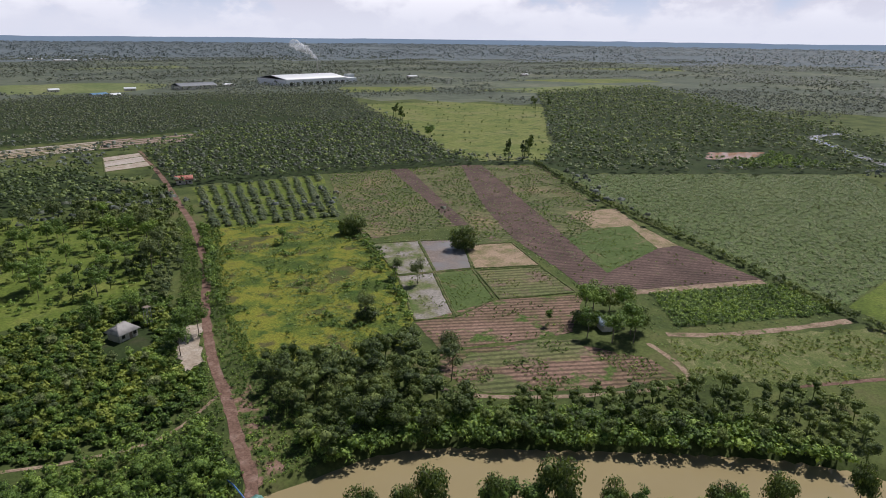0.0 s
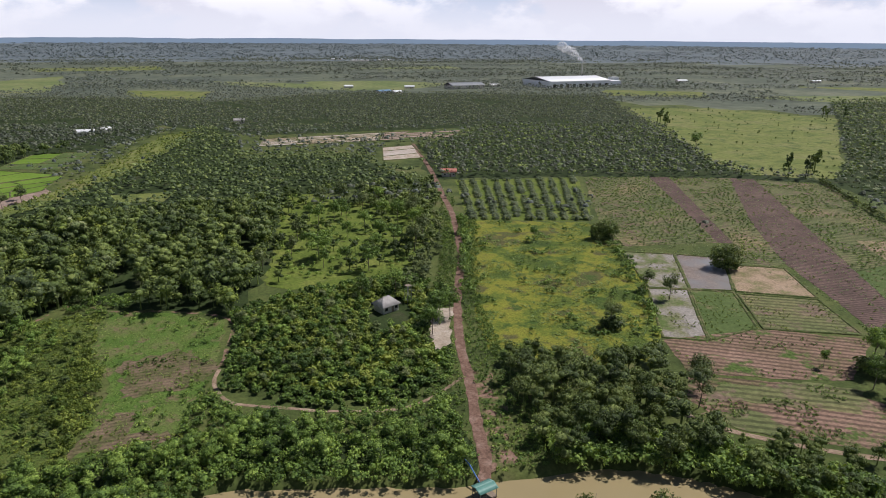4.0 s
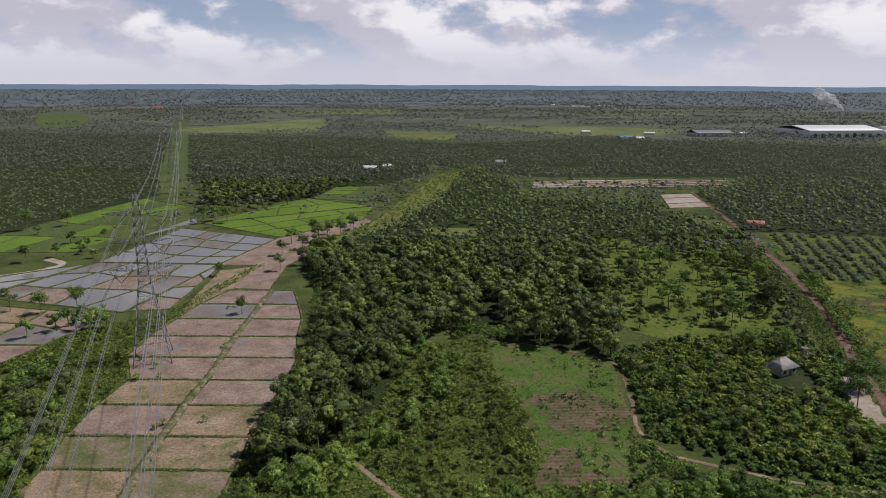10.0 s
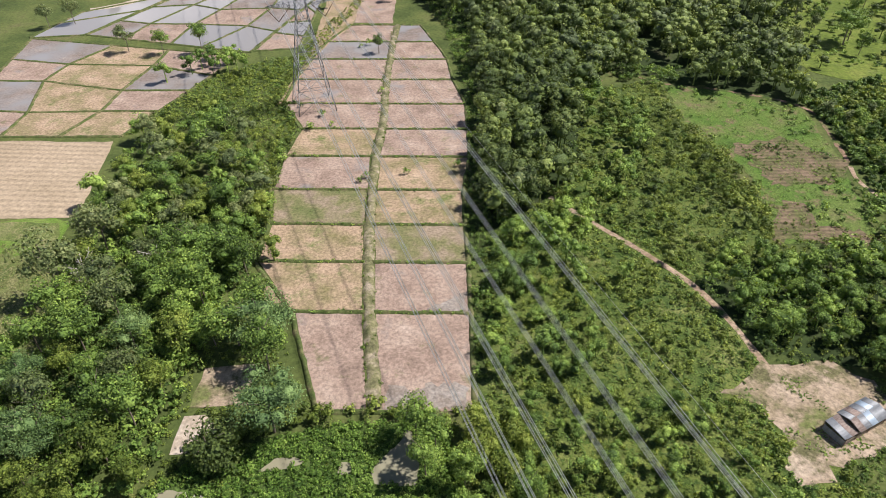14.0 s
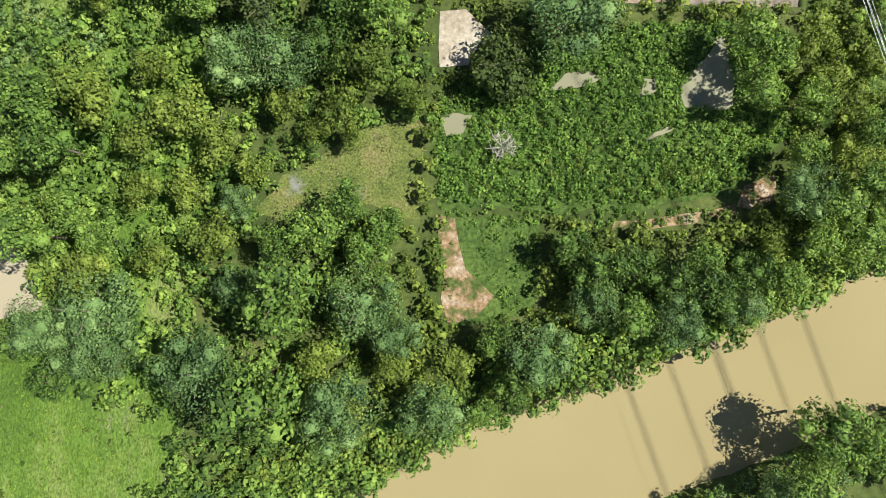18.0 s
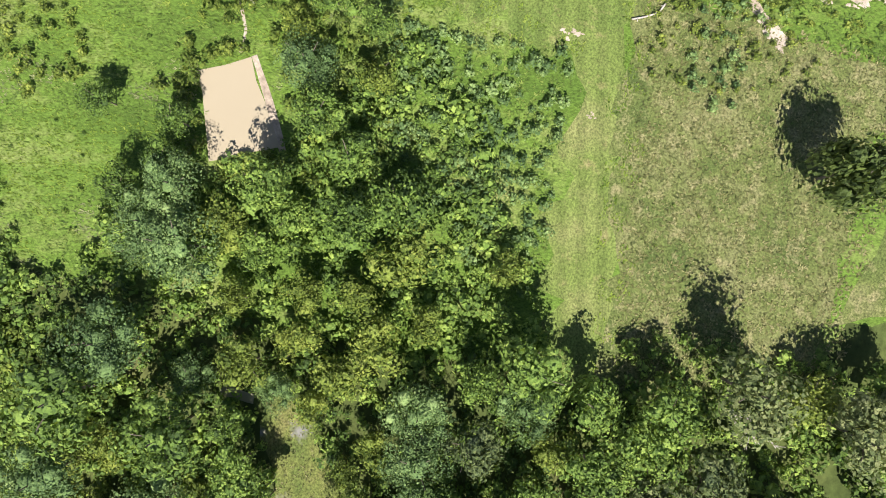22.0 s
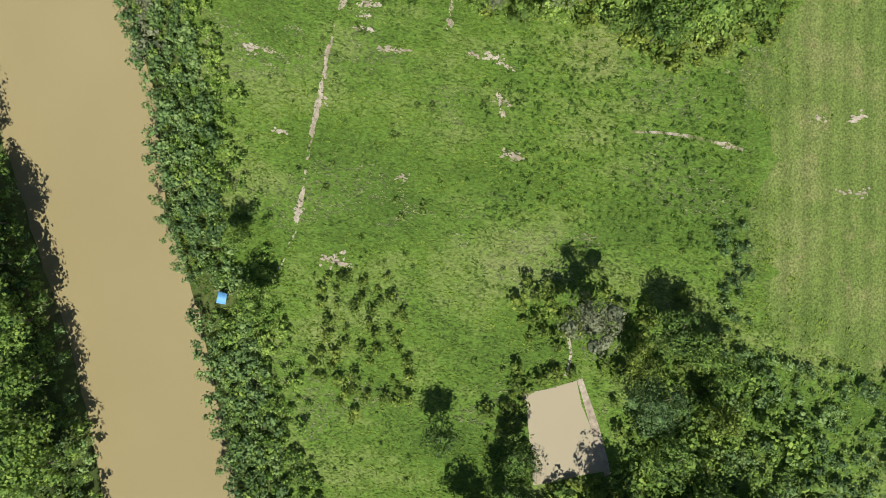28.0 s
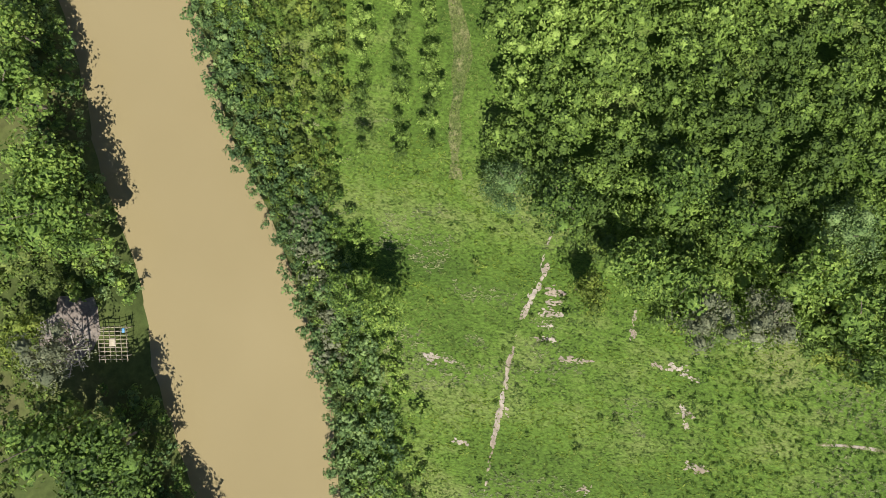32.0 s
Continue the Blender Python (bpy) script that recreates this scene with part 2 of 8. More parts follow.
G = dict(
    # far ground: aerial haze put into the colour, greyer, then bluer
    hazed_land=land("hazed_land", [(0.3, (0.082, 0.100, 0.076)), (0.5, (0.110, 0.128, 0.092)), (0.62, (0.145, 0.162, 0.108)), (0.75, (0.180, 0.182, 0.125))], 0.006, 0.05, 0.4),
    hazed_rim_land=land("hazed_rim_land", [(0.3, (0.118, 0.148, 0.165)), (0.55, (0.140, 0.168, 0.180)), (0.7, (0.165, 0.190, 0.185))], 0.003, 0.03, 0.3),
    ground=land("ground", [(0.30, (0.036, 0.052, 0.014)), (0.45, (0.067, 0.092, 0.025)), (0.58, (0.102, 0.123, 0.036)), (0.72, (0.127, 0.117, 0.054))], 0.045, 0.9),
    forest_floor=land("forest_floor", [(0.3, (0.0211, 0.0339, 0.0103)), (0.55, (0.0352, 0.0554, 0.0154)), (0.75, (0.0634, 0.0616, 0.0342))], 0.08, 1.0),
    scrub_turf=land("scrub_turf", [(0.3, (0.068, 0.096, 0.022)), (0.5, (0.118, 0.150, 0.034)), (0.7, (0.178, 0.190, 0.066))], 0.07, 2.6, 0.85, weeds=((0.05, 0.085, 0.018), 0.48, 0.62, 0.12)),
    lush=land("lush_grass", [(0.3, (0.066, 0.118, 0.020)), (0.5, (0.112, 0.186, 0.030)), (0.7, (0.165, 0.240, 0.048))], 0.09, 4.0, 0.75, weeds=((0.195, 0.225, 0.075), 0.50, 0.66, 0.09), drawn=(1.0, 0.5, 1.0)),
    mown=land("mown_turf", [(0.3, (0.100, 0.150, 0.034)), (0.5, (0.142, 0.190, 0.048)), (0.7, (0.205, 0.218, 0.082))], 0.09, 3.6, 0.8, rows=(81, 2.6, 0.24), weeds=((0.25, 0.225, 0.10), 0.55, 0.72, 0.30)),
    rough_turf=land("rough_turf", [(0.3, (0.070, 0.108, 0.028)), (0.5, (0.122, 0.150, 0.044)), (0.7, (0.195, 0.194, 0.088))], 0.14, 3.6, 0.85, weeds=((0.27, 0.24, 0.125), 0.51, 0.70, 0.45)),
    yellow=land("yellow_meadow", [(0.30, (0.045, 0.074, 0.015)), (0.41, (0.076, 0.112, 0.019)), (0.46, (0.120, 0.155, 0.023)), (0.51, (0.200, 0.208, 0.028)), (0.56, (0.190, 0.192, 0.030)), (0.60, (0.100, 0.092, 0.036)), (0.70, (0.080, 0.106, 0.024))], 0.05, 1.8, 0.85, weeds=((0.05, 0.09, 0.018), 0.52, 0.62, 0.14)),
    meadow=land("meadow", [(0.3, (0.113, 0.147, 0.034)), (0.5, (0.162, 0.186, 0.051)), (0.7, (0.197, 0.193, 0.077))], 0.02, 0.2, 0.4, weeds=((0.08, 0.115, 0.03), 0.52, 0.62, 0.06)),
    rice=land("young_rice", [(0.3, (0.10, 0.175, 0.02)), (0.6, (0.145, 0.235, 0.03)), (0.8, (0.19, 0.25, 0.045))], 0.03, 0.6, 0.3),
    rice_dull=land("older_rice", [(0.3, (0.0634, 0.105, 0.0257)), (0.6, (0.0986, 0.136, 0.0428)), (0.8, (0.134, 0.148, 0.0599))], 0.03, 0.6, 0.35, weeds=((0.20, 0.16, 0.09), 0.55, 0.68, 0.12)),
    cane=land("cane", [(0.3, (0.097, 0.138, 0.043)), (0.6, (0.135, 0.181, 0.065)), (0.8, (0.185, 0.216, 0.086))], 0.02, 0.9, 0.6, rows=(-36, 1.6, 0.35), weeds=((0.05, 0.085, 0.02), 0.5, 0.62, 0.25)),
    crop=land("low_crop", [(0.3, (0.085, 0.116, 0.040)), (0.55, (0.148, 0.152, 0.066)), (0.75, (0.290, 0.217, 0.124))], 0.03, 0.6, 0.5, rows=(118, 2.6, 0.7), weeds=((0.19, 0.135, 0.10), 0.52, 0.62, 0.10)),
    dark_crop=land("dark_crop", [(0.3, (0.052, 0.078, 0.023)), (0.6, (0.082, 0.121, 0.035)), (0.8, (0.133, 0.147, 0.059))], 0.05, 0.6, 0.5, rows=(60, 2.0, 0.6), weeds=((0.12, 0.10, 0.06), 0.60, 0.7, 0.3)),
    plough=land("ploughed_soil", [(0.3, (0.088, 0.060, 0.050)), (0.5, (0.125, 0.083, 0.071)), (0.65, (0.160, 0.108, 0.090)), (0.8, (0.155, 0.125, 0.075))], 0.06, 0.9, 0.55, rows=(118, 1.8, 0.6), weeds=((0.075, 0.115, 0.026), 0.60, 0.68, 0.13)),
    furrow=land("furrowed_soil", [(0.30, (0.100, 0.098, 0.040)), (0.43, (0.170, 0.118, 0.078)), (0.6, (0.235, 0.152, 0.115)), (0.8, (0.300, 0.205, 0.155))], 0.06, 0.9, 0.55, rows=(122, 2.2, 0.8), weeds=((0.075, 0.12, 0.026), 0.53, 0.60, 0.09)),
    mud=land("paddy_mud", [(0.28, (0.180, 0.132, 0.104)), (0.45, (0.281, 0.204, 0.164)), (0.6, (0.339, 0.257, 0.208)), (0.75, (0.416, 0.329, 0.273))], 0.14, 1.4, 0.55, wet=(0.581, 0.757, 0.099), weeds=((0.12, 0.14, 0.05), 0.57, 0.72, 0.16)),
    mud_wet=land("wet_paddy", [(0.3, (0.158, 0.128, 0.108)), (0.55, (0.22, 0.18, 0.158)), (0.75, (0.29, 0.242, 0.207))], 0.12, 1.2, 0.45, wet=(0.405, 0.616, 0.072)),
    flooded=land("flooded_paddy", [(0.3, (0.15, 0.141, 0.126)), (0.6, (0.211, 0.194, 0.171)), (0.8, (0.155, 0.148, 0.111))], 0.06, 0.7, 0.35, wet=(0.239, 0.32, 0.0513)),
    stubble=land("stubble_paddy", [(0.28, (0.152, 0.144, 0.055)), (0.42, (0.247, 0.198, 0.115)), (0.55, (0.342, 0.251, 0.170)), (0.72, (0.408, 0.305, 0.220)), (0.85, (0.313, 0.224, 0.156))], 0.13, 1.5, 0.6, weeds=((0.12, 0.155, 0.045), 0.52, 0.68, 0.14)),
    straw=land("straw_field", [(0.3, (0.30, 0.235, 0.16)), (0.6, (0.38, 0.30, 0.215)), (0.8, (0.24, 0.235, 0.11))], 0.05, 1.0, 0.4, rows=(92, 2.2, 0.25)),
    red=land("laterite", [(0.3, (0.130, 0.080, 0.058)), (0.5, (0.190, 0.115, 0.085)), (0.7, (0.290, 0.200, 0.160))], 0.3, 1.6, 0.55),
    red_heap=land("fresh_red_earth", [(0.3, (0.150, 0.070, 0.048)), (0.5, (0.245, 0.105, 0.072)), (0.7, (0.340, 0.185, 0.140))], 0.3, 1.6, 0.7),
    grey_mud=land("dried_grey_mud", [(0.3, (0.17, 0.135, 0.11)), (0.45, (0.24, 0.20, 0.17)), (0.6, (0.29, 0.26, 0.235)), (0.75, (0.33, 0.305, 0.28))], 0.16, 1.6, 0.55, weeds=((0.15, 0.16, 0.08), 0.58, 0.7, 0.2)),
    pale_far=land("far_rice", [(0.3, (0.11, 0.15, 0.05)), (0.5, (0.16, 0.19, 0.07)), (0.7, (0.21, 0.215, 0.10))], 0.012, 0.1, 0.4),
    pale_bed=land("pale_bed", [(0.3, (0.36, 0.30, 0.25)), (0.5, (0.46, 0.40, 0.35)), (0.7, (0.54, 0.49, 0.45))], 0.05, 0.6, 0.4),
    path=land("trodden_earth", [(0.3, (0.16, 0.125, 0.075)), (0.45, (0.26, 0.185, 0.13)), (0.6, (0.35, 0.26, 0.19)), (0.75, (0.42, 0.34, 0.26))], 0.25, 1.5, 0.55, weeds=((0.08, 0.12, 0.028), 0.54, 0.62, 0.3)),
    sand=land("pale_sand", [(0.3, (0.29, 0.229, 0.171)), (0.5, (0.405, 0.339, 0.27)), (0.7, (0.502, 0.44, 0.378))], 0.2, 1.5, 0.45),
    sand_weeds=land("weedy_sand", [(0.38, (0.088, 0.132, 0.027)), (0.47, (0.167, 0.176, 0.072)), (0.53, (0.37, 0.308, 0.243)), (0.7, (0.493, 0.44, 0.387))], 0.38, 1.7, 0.55),
    white_sand=land("white_sand", [(0.3, (0.458, 0.405, 0.36)), (0.5, (0.581, 0.528, 0.477)), (0.7, (0.651, 0.616, 0.576))], 0.3, 1.5, 0.35),
    rust=land("dry_reed", [(0.33, (0.0616, 0.0968, 0.0225)), (0.45, (0.141, 0.132, 0.054)), (0.52, (0.29, 0.185, 0.108)), (0.68, (0.458, 0.37, 0.288))], 0.5, 2.2, 0.6),
    bog=land("bog", [(0.3, (0.088, 0.123, 0.0315)), (0.5, (0.141, 0.163, 0.045)), (0.7, (0.194, 0.176, 0.072))], 0.25, 3.4, 0.85, wet=(0.598, 0.686, 0.18)),
    weed=land("water_weed", [(0.3, (0.046, 0.080, 0.018)), (0.6, (0.084, 0.132, 0.030)), (0.8, (0.130, 0.172, 0.046))], 0.3, 2.0, 0.8),
    red_weeds=land("weedy_laterite", [(0.40, (0.0528, 0.088, 0.018)), (0.5, (0.114, 0.123, 0.045)), (0.57, (0.229, 0.141, 0.104)), (0.7, (0.299, 0.202, 0.153))], 0.22, 1.6, 0.55),
    weedy_mud=land("weedy_mud", [(0.32, (0.106, 0.132, 0.045)), (0.47, (0.176, 0.167, 0.081)), (0.58, (0.255, 0.202, 0.144)), (0.75, (0.317, 0.246, 0.189))], 0.12, 1.5, 0.55),
    clearing=land("clearing_turf", [(0.30, (0.056, 0.106, 0.020)), (0.46, (0.086, 0.152, 0.026)), (0.58, (0.116, 0.156, 0.040)), (0.72, (0.158, 0.142, 0.070))], 0.07, 2.2, 0.8, weeds=((0.17, 0.13, 0.075), 0.54, 0.64, 0.15)),
    clearing_soil=land("clearing_soil", [(0.30, (0.0792, 0.106, 0.027)), (0.45, (0.123, 0.11, 0.054)), (0.6, (0.176, 0.128, 0.0855)), (0.75, (0.229, 0.167, 0.117))], 0.16, 1.3, 0.6, rows=(88, 1.5, 0.35)),
    park=land("park_grass", [(0.3, (0.069, 0.104, 0.017)), (0.5, (0.117, 0.159, 0.026)), (0.7, (0.174, 0.197, 0.044))], 0.08, 0.9, 0.55, weeds=((0.14, 0.16, 0.05), 0.56, 0.66, 0.2)),
    yard=land("yard_sand", [(0.33, (0.13, 0.15, 0.05)), (0.42, (0.25, 0.20, 0.13)), (0.52, (0.34, 0.265, 0.195)), (0.7, (0.44, 0.36, 0.28))], 0.12, 1.4, 0.55, weeds=((0.12, 0.115, 0.055), 0.48, 0.60, 0.20)),
    pale_wet=land("pale_wet_paddy", [(0.38, (0.10, 0.14, 0.04)), (0.46, (0.18, 0.18, 0.10)), (0.54, (0.27, 0.245, 0.215)), (0.72, (0.36, 0.335, 0.31))], 0.09, 1.2, 0.5),
    bund=land("grassy_bund", [(0.3, (0.0493, 0.0801, 0.0171)), (0.5, (0.0845, 0.105, 0.0342)), (0.7, (0.194, 0.158, 0.09))], 0.3, 1.6, 0.6),
    dike=land("trodden_dike", [(0.3, (0.0704, 0.0801, 0.0342)), (0.5, (0.167, 0.158, 0.081)), (0.66, (0.317, 0.264, 0.198))], 0.35, 1.6, 0.6),
)
M_RIVER = muddy("muddy_river", (0.295, 0.238, 0.125), (0.33, 0.268, 0.145))
M_POND = muddy("pond_water", (0.37, 0.315, 0.225), (0.41, 0.35, 0.25), 0.15, 0.1)
M_PUDDLE = muddy("still_puddle", (0.23, 0.215, 0.145), (0.28, 0.265, 0.185), 0.35, 0.05)
LEAF = dict(
    broad=("broad_leaves", (0.0390, 0.0720, 0.0160), (0.115, 0.190, 0.0350), (0.250, 0.339, 0.0693)),
    wood=("wood_leaves", (0.0340, 0.0545, 0.0150), (0.0880, 0.126, 0.0285), (0.180, 0.222, 0.0560)),
    olive=("olive_leaves", (0.044, 0.0667, 0.0252), (0.113, 0.148, 0.0504), (0.219, 0.244, 0.101)),
    lime=("lime_leaves", (0.076, 0.120, 0.0190), (0.190, 0.256, 0.0420), (0.345, 0.405, 0.078)),
    blue=("feathery_leaves", (0.046, 0.086, 0.030), (0.112, 0.182, 0.058), (0.225, 0.310, 0.110)),
    grey=("grey_leaves", (0.115, 0.135, 0.075), (0.215, 0.235, 0.135), (0.35, 0.365, 0.23)),
    grass=("grass_blades", (0.072, 0.128, 0.022), (0.134, 0.208, 0.036), (0.235, 0.302, 0.068)),
    fresh=("fresh_blades", (0.090, 0.156, 0.020), (0.168, 0.252, 0.030), (0.270, 0.350, 0.060)),
    straw=("straw_blades", (0.105, 0.150, 0.045), (0.185, 0.225, 0.085), (0.33, 0.345, 0.17)),
    dry=("dry_grass", (0.092, 0.114, 0.034), (0.182, 0.186, 0.064), (0.36, 0.335, 0.165)),
    orchard=("orchard_leaves", (0.066, 0.108, 0.022), (0.155, 0.235, 0.043), (0.30, 0.40, 0.095)),
    mown=("mown_blades", (0.092, 0.138, 0.030), (0.142, 0.188, 0.048), (0.215, 0.235, 0.08)),
    marsh=("marsh_leaves", (0.042, 0.088, 0.014), (0.105, 0.188, 0.028), (0.19, 0.28, 0.055)),
    shade=("dark_leaves", (0.028, 0.046, 0.013), (0.074, 0.108, 0.026), (0.155, 0.192, 0.052)),
    cane=("cane_leaves", (0.0905, 0.131, 0.0378), (0.148, 0.191, 0.063), (0.219, 0.25, 0.101)),
    palm=("palm_fronds", (0.0388, 0.0595, 0.0252), (0.0841, 0.119, 0.0441), (0.155, 0.184, 0.0756)),
)
for node in M_PUDDLE.node_tree.nodes:
    if node.type == "BSDF_PRINCIPLED":
        node.inputs["Specular IOR Level"].default_value = 0.06
L, H = {}, {}
# next three leaf colours hold aerial haze, paler and bluer with distance
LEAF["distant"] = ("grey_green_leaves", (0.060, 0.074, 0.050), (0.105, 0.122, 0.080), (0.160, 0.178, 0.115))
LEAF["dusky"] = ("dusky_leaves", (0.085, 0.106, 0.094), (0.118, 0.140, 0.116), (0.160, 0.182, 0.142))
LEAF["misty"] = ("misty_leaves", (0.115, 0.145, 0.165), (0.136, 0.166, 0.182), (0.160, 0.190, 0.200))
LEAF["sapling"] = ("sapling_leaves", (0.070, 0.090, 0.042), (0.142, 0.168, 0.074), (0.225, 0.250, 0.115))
for key, (long_name, *tones) in LEAF.items():
    k = 1.42 if key in ("broad", "wood", "shade", "olive", "orchard", "marsh", "blue") else 1.0
    k = 1.45 if key in ("wood", "shade") else k
    tones = [tuple(min(0.6, k * x) for x in c) for c in tones]
    L[key] = leafy(long_name, *tones)
    H[key] = leafy(long_name + "_dense", *tones, glow=0.08)
M_BARK = plain("bark", (0.13, 0.10, 0.075), (0.25, 0.21, 0.17), 3.0, 0.9, bump=0.6, reach=0.03)
M_DEAD = plain("dead_wood", (0.36, 0.32, 0.28), (0.52, 0.48, 0.43), 4.0, 0.9, bump=0.5)

# ---- shared mesh code ----
def mesh_of(name, verts, faces, mat, smooth=False):
    """A mesh from numpy arrays: verts (n, 3), faces (m, 3 or 4)."""
    verts, faces = np.asarray(verts, np.float32).reshape(-1, 3), np.asarray(faces, np.int32)
    me = bpy.data.meshes.new(name)
    k = faces.shape[1]
    me.vertices.add(len(verts))
    me.vertices.foreach_set("co", verts.ravel())
    me.loops.add(faces.size)
    me.loops.foreach_set("vertex_index", faces.ravel())
    me.polygons.add(len(faces))
    me.polygons.foreach_set("loop_start", np.arange(0, faces.size, k, dtype=np.int32))
    if smooth:
        me.polygons.foreach_set("use_smooth", np.ones(len(faces), bool))
    me.materials.append(mat)
    me.update(calc_edges=True)
    return me


def part(name, bm, mat, parent=None, label=""):
    """Links a bmesh, or a ready mesh, as one object under a thing or a part."""
    if isinstance(bm, bmesh.types.BMesh):
        me = bpy.data.meshes.new(name)
        bm.to_mesh(me)
        bm.free()
        me.materials.append(mat)
    else:
        me = bm
    ob = new(name, me)
    ob.parent = parent
    return tagged(ob, label) if label else ob


def thing(name, place, label, category, group="", turn=0.0):
    ob = new(name)
    ob.matrix_basis = pose(*place, 0, 0, turn)
    return tagged(ob, label, category, group)


def inside(poly, x, y):
    """Which of the points lie in the polygon."""
    x, y = np.asarray(x, float), np.asarray(y, float)
    hit = np.zeros(x.shape, bool)
    for (ax, ay), (bx, by) in zip(poly, [*poly[1:], poly[0]]):
        if ay == by:
            continue
        hit ^= ((ay > y) != (by > y)) & (x < (bx - ax) * (y - ay) / (by - ay) + ax)
    return hit


def off_line(line, x, y):
    """Distance of the points from a polyline."""
    x, y = np.asarray(x, float), np.asarray(y, float)
    best = np.full(x.shape, 1e9)
    for (ax, ay), (bx, by) in zip(line, line[1:]):
        dx, dy = bx - ax, by - ay
        s = np.clip(((x - ax) * dx + (y - ay) * dy) / (dx * dx + dy * dy + 1e-9), 0, 1)
        best = np.minimum(best, np.hypot(x - ax - s * dx, y - ay - s * dy))
    return best


def curve(line, step=3.0):
    """A smooth line through the given corners (Catmull-Rom)."""
    p = np.array([line[0], *line, line[-1]], float)
    out = []
    for i in range(1, len(p) - 2):
        n = max(2, int(np.hypot(*(p[i + 1] - p[i])) / step))
        for s in np.arange(n) / n:
            out.append(0.5 * (2 * p[i] + (p[i + 1] - p[i - 1]) * s + (2 * p[i - 1] - 5 * p[i] + 4 * p[i + 1] - p[i + 2]) * s**2
                              + (3 * p[i] - p[i - 1] - 3 * p[i + 1] + p[i + 2]) * s**3))
    out.append(p[-2])
    return np.array(out)


# ---- the river's line, and the lie of the land ----
RIVER = [(-420, -130), (-330, -90), (-268, -54), (-250, -46), (-238, -38), (-224, -32), (-206, -25), (-194, -18.5), (-182, -13.5), (-170, -9),
         (-154, -2), (-138, 4.5), (-120, 14.5), (-102, 21.5), (-86, 28), (-70, 35.5), (-56, 41), (-42, 45), (-22, 49), (2, 56), (13, 71), (12.5, 88), (13.5, 99.5), (25, 97), (40, 93),
         (58, 87.5), (76, 84.5), (90, 83), (103, 77), (116, 66), (140, 45), (160, 25), (168, 8), (168, -20), (150, -60)]
RIVER_LINE = curve(RIVER, 4.0)
FIELDS = []      # outlines kept clear of trees


def river_off(x, y):
    return off_line(RIVER_LINE, x, y)


def half_width(x):
    return np.interp(x, [-270, -240, -222, -205, -170, -120, -70, 0, 60, 100, 170], [7.6, 8.6, 10.5, 8.2, 8.0, 8.2, 8.4, 5.6, 7.0, 8.5, 9.5])


def lie(x, y, d=None):
    """Height of the ground: level, with the river's bed cut into it and a slow rise to the far plateau."""
    x, y = np.asarray(x, float), np.asarray(y, float)
    d = river_off(x, y) if d is None else d
    w = half_width(x)
    s = np.clip((w + 2.2 - d) / 3.6, 0, 1)
    r = np.clip((np.hypot(x, y) - 2300) / 2550, 0, 1)
    return -3.2 * s * s * (3 - 2 * s) + 22 * r * r * (3 - 2 * r)


def grown(a, b, first, ratio):
    """Grid lines from a to b, first step given, each step longer by the ratio."""
    out, s, x = [], first, a
    while abs(x - a) < abs(b - a):
        x += s if b > a else -s
        s *= ratio
        out.append(x)
    out[-1] = b
    return out


gx = np.array([*grown(-300, -4900, 4, 1.16)[::-1], *np.arange(-300, 201, 2.5), *grown(200, 4900, 4, 1.16)])
gy = np.array([*grown(-100, -4900, 5, 1.25)[::-1], *np.arange(-100, 131, 2.5), *grown(130, 4900, 4, 1.13)])
X, Y = np.meshgrid(gx, gy)
near = (X > -450) & (X < 260) & (Y > -150) & (Y < 150)
D = np.full(X.shape, 1e3)
D[near] = river_off(X[near], Y[near])
ii = np.arange(X.size).reshape(X.shape)
quads = np.stack([ii[:-1, :-1], ii[:-1, 1:], ii[1:, 1:], ii[1:, :-1]], -1).reshape(-1, 4)
ground_mesh = mesh_of("ground", np.stack([X, Y, lie(X, Y, D)], -1), quads, G["ground"], True)
# far quads take the haze-coloured land, in two steps
ground_mesh.materials.append(G["hazed_land"])
ground_mesh.materials.append(G["hazed_rim_land"])
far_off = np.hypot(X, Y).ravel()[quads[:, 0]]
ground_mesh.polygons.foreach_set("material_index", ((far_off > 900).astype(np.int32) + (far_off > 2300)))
tagged(new("ground", ground_mesh),
       "wide level farmland of rough green grass and bare earth", "ground", kind="structure")


def ribbon(line, widths):
    """Verts and faces of a strip along a line."""
    line = np.asarray(line, float)
    t = np.gradient(line, axis=0)
    nrm = np.stack([-t[:, 1], t[:, 0]], 1) / np.hypot(*t.T)[:, None]
    w = np.broadcast_to(widths, len(line))[:, None] / 2
    v = np.stack([line - nrm * w, line + nrm * w], 1).reshape(-1, 2)
    i = np.arange(len(line) - 1) * 2
    return v, np.stack([i, i + 2, i + 3, i + 1], 1)


tagged(new("river", mesh_of("river", [(-445, -145, -1.55), (255, -145, -1.55), (255, 145, -1.55), (-445, 145, -1.55)], [(0, 1, 2, 3)], M_RIVER)), "slow river of opaque tan muddy water", "river", kind="structure")


def wavy(poly, amount, step=2.5, seed=1):
    """The outline of a field with an uneven edge."""
    out, rng = [], random.Random(seed)
    for a, b in zip(poly, [*poly[1:], poly[0]]):
        n = max(1, int(math.dist(a, b) / step))
        for k in range(n):
            s = k / n
            x, y = a[0] + (b[0] - a[0]) * s, a[1] + (b[1] - a[1]) * s
            j = amount if k else amount * 0.4
            out.append((x + rng.uniform(-j, j), y + rng.uniform(-j, j)))
    return out


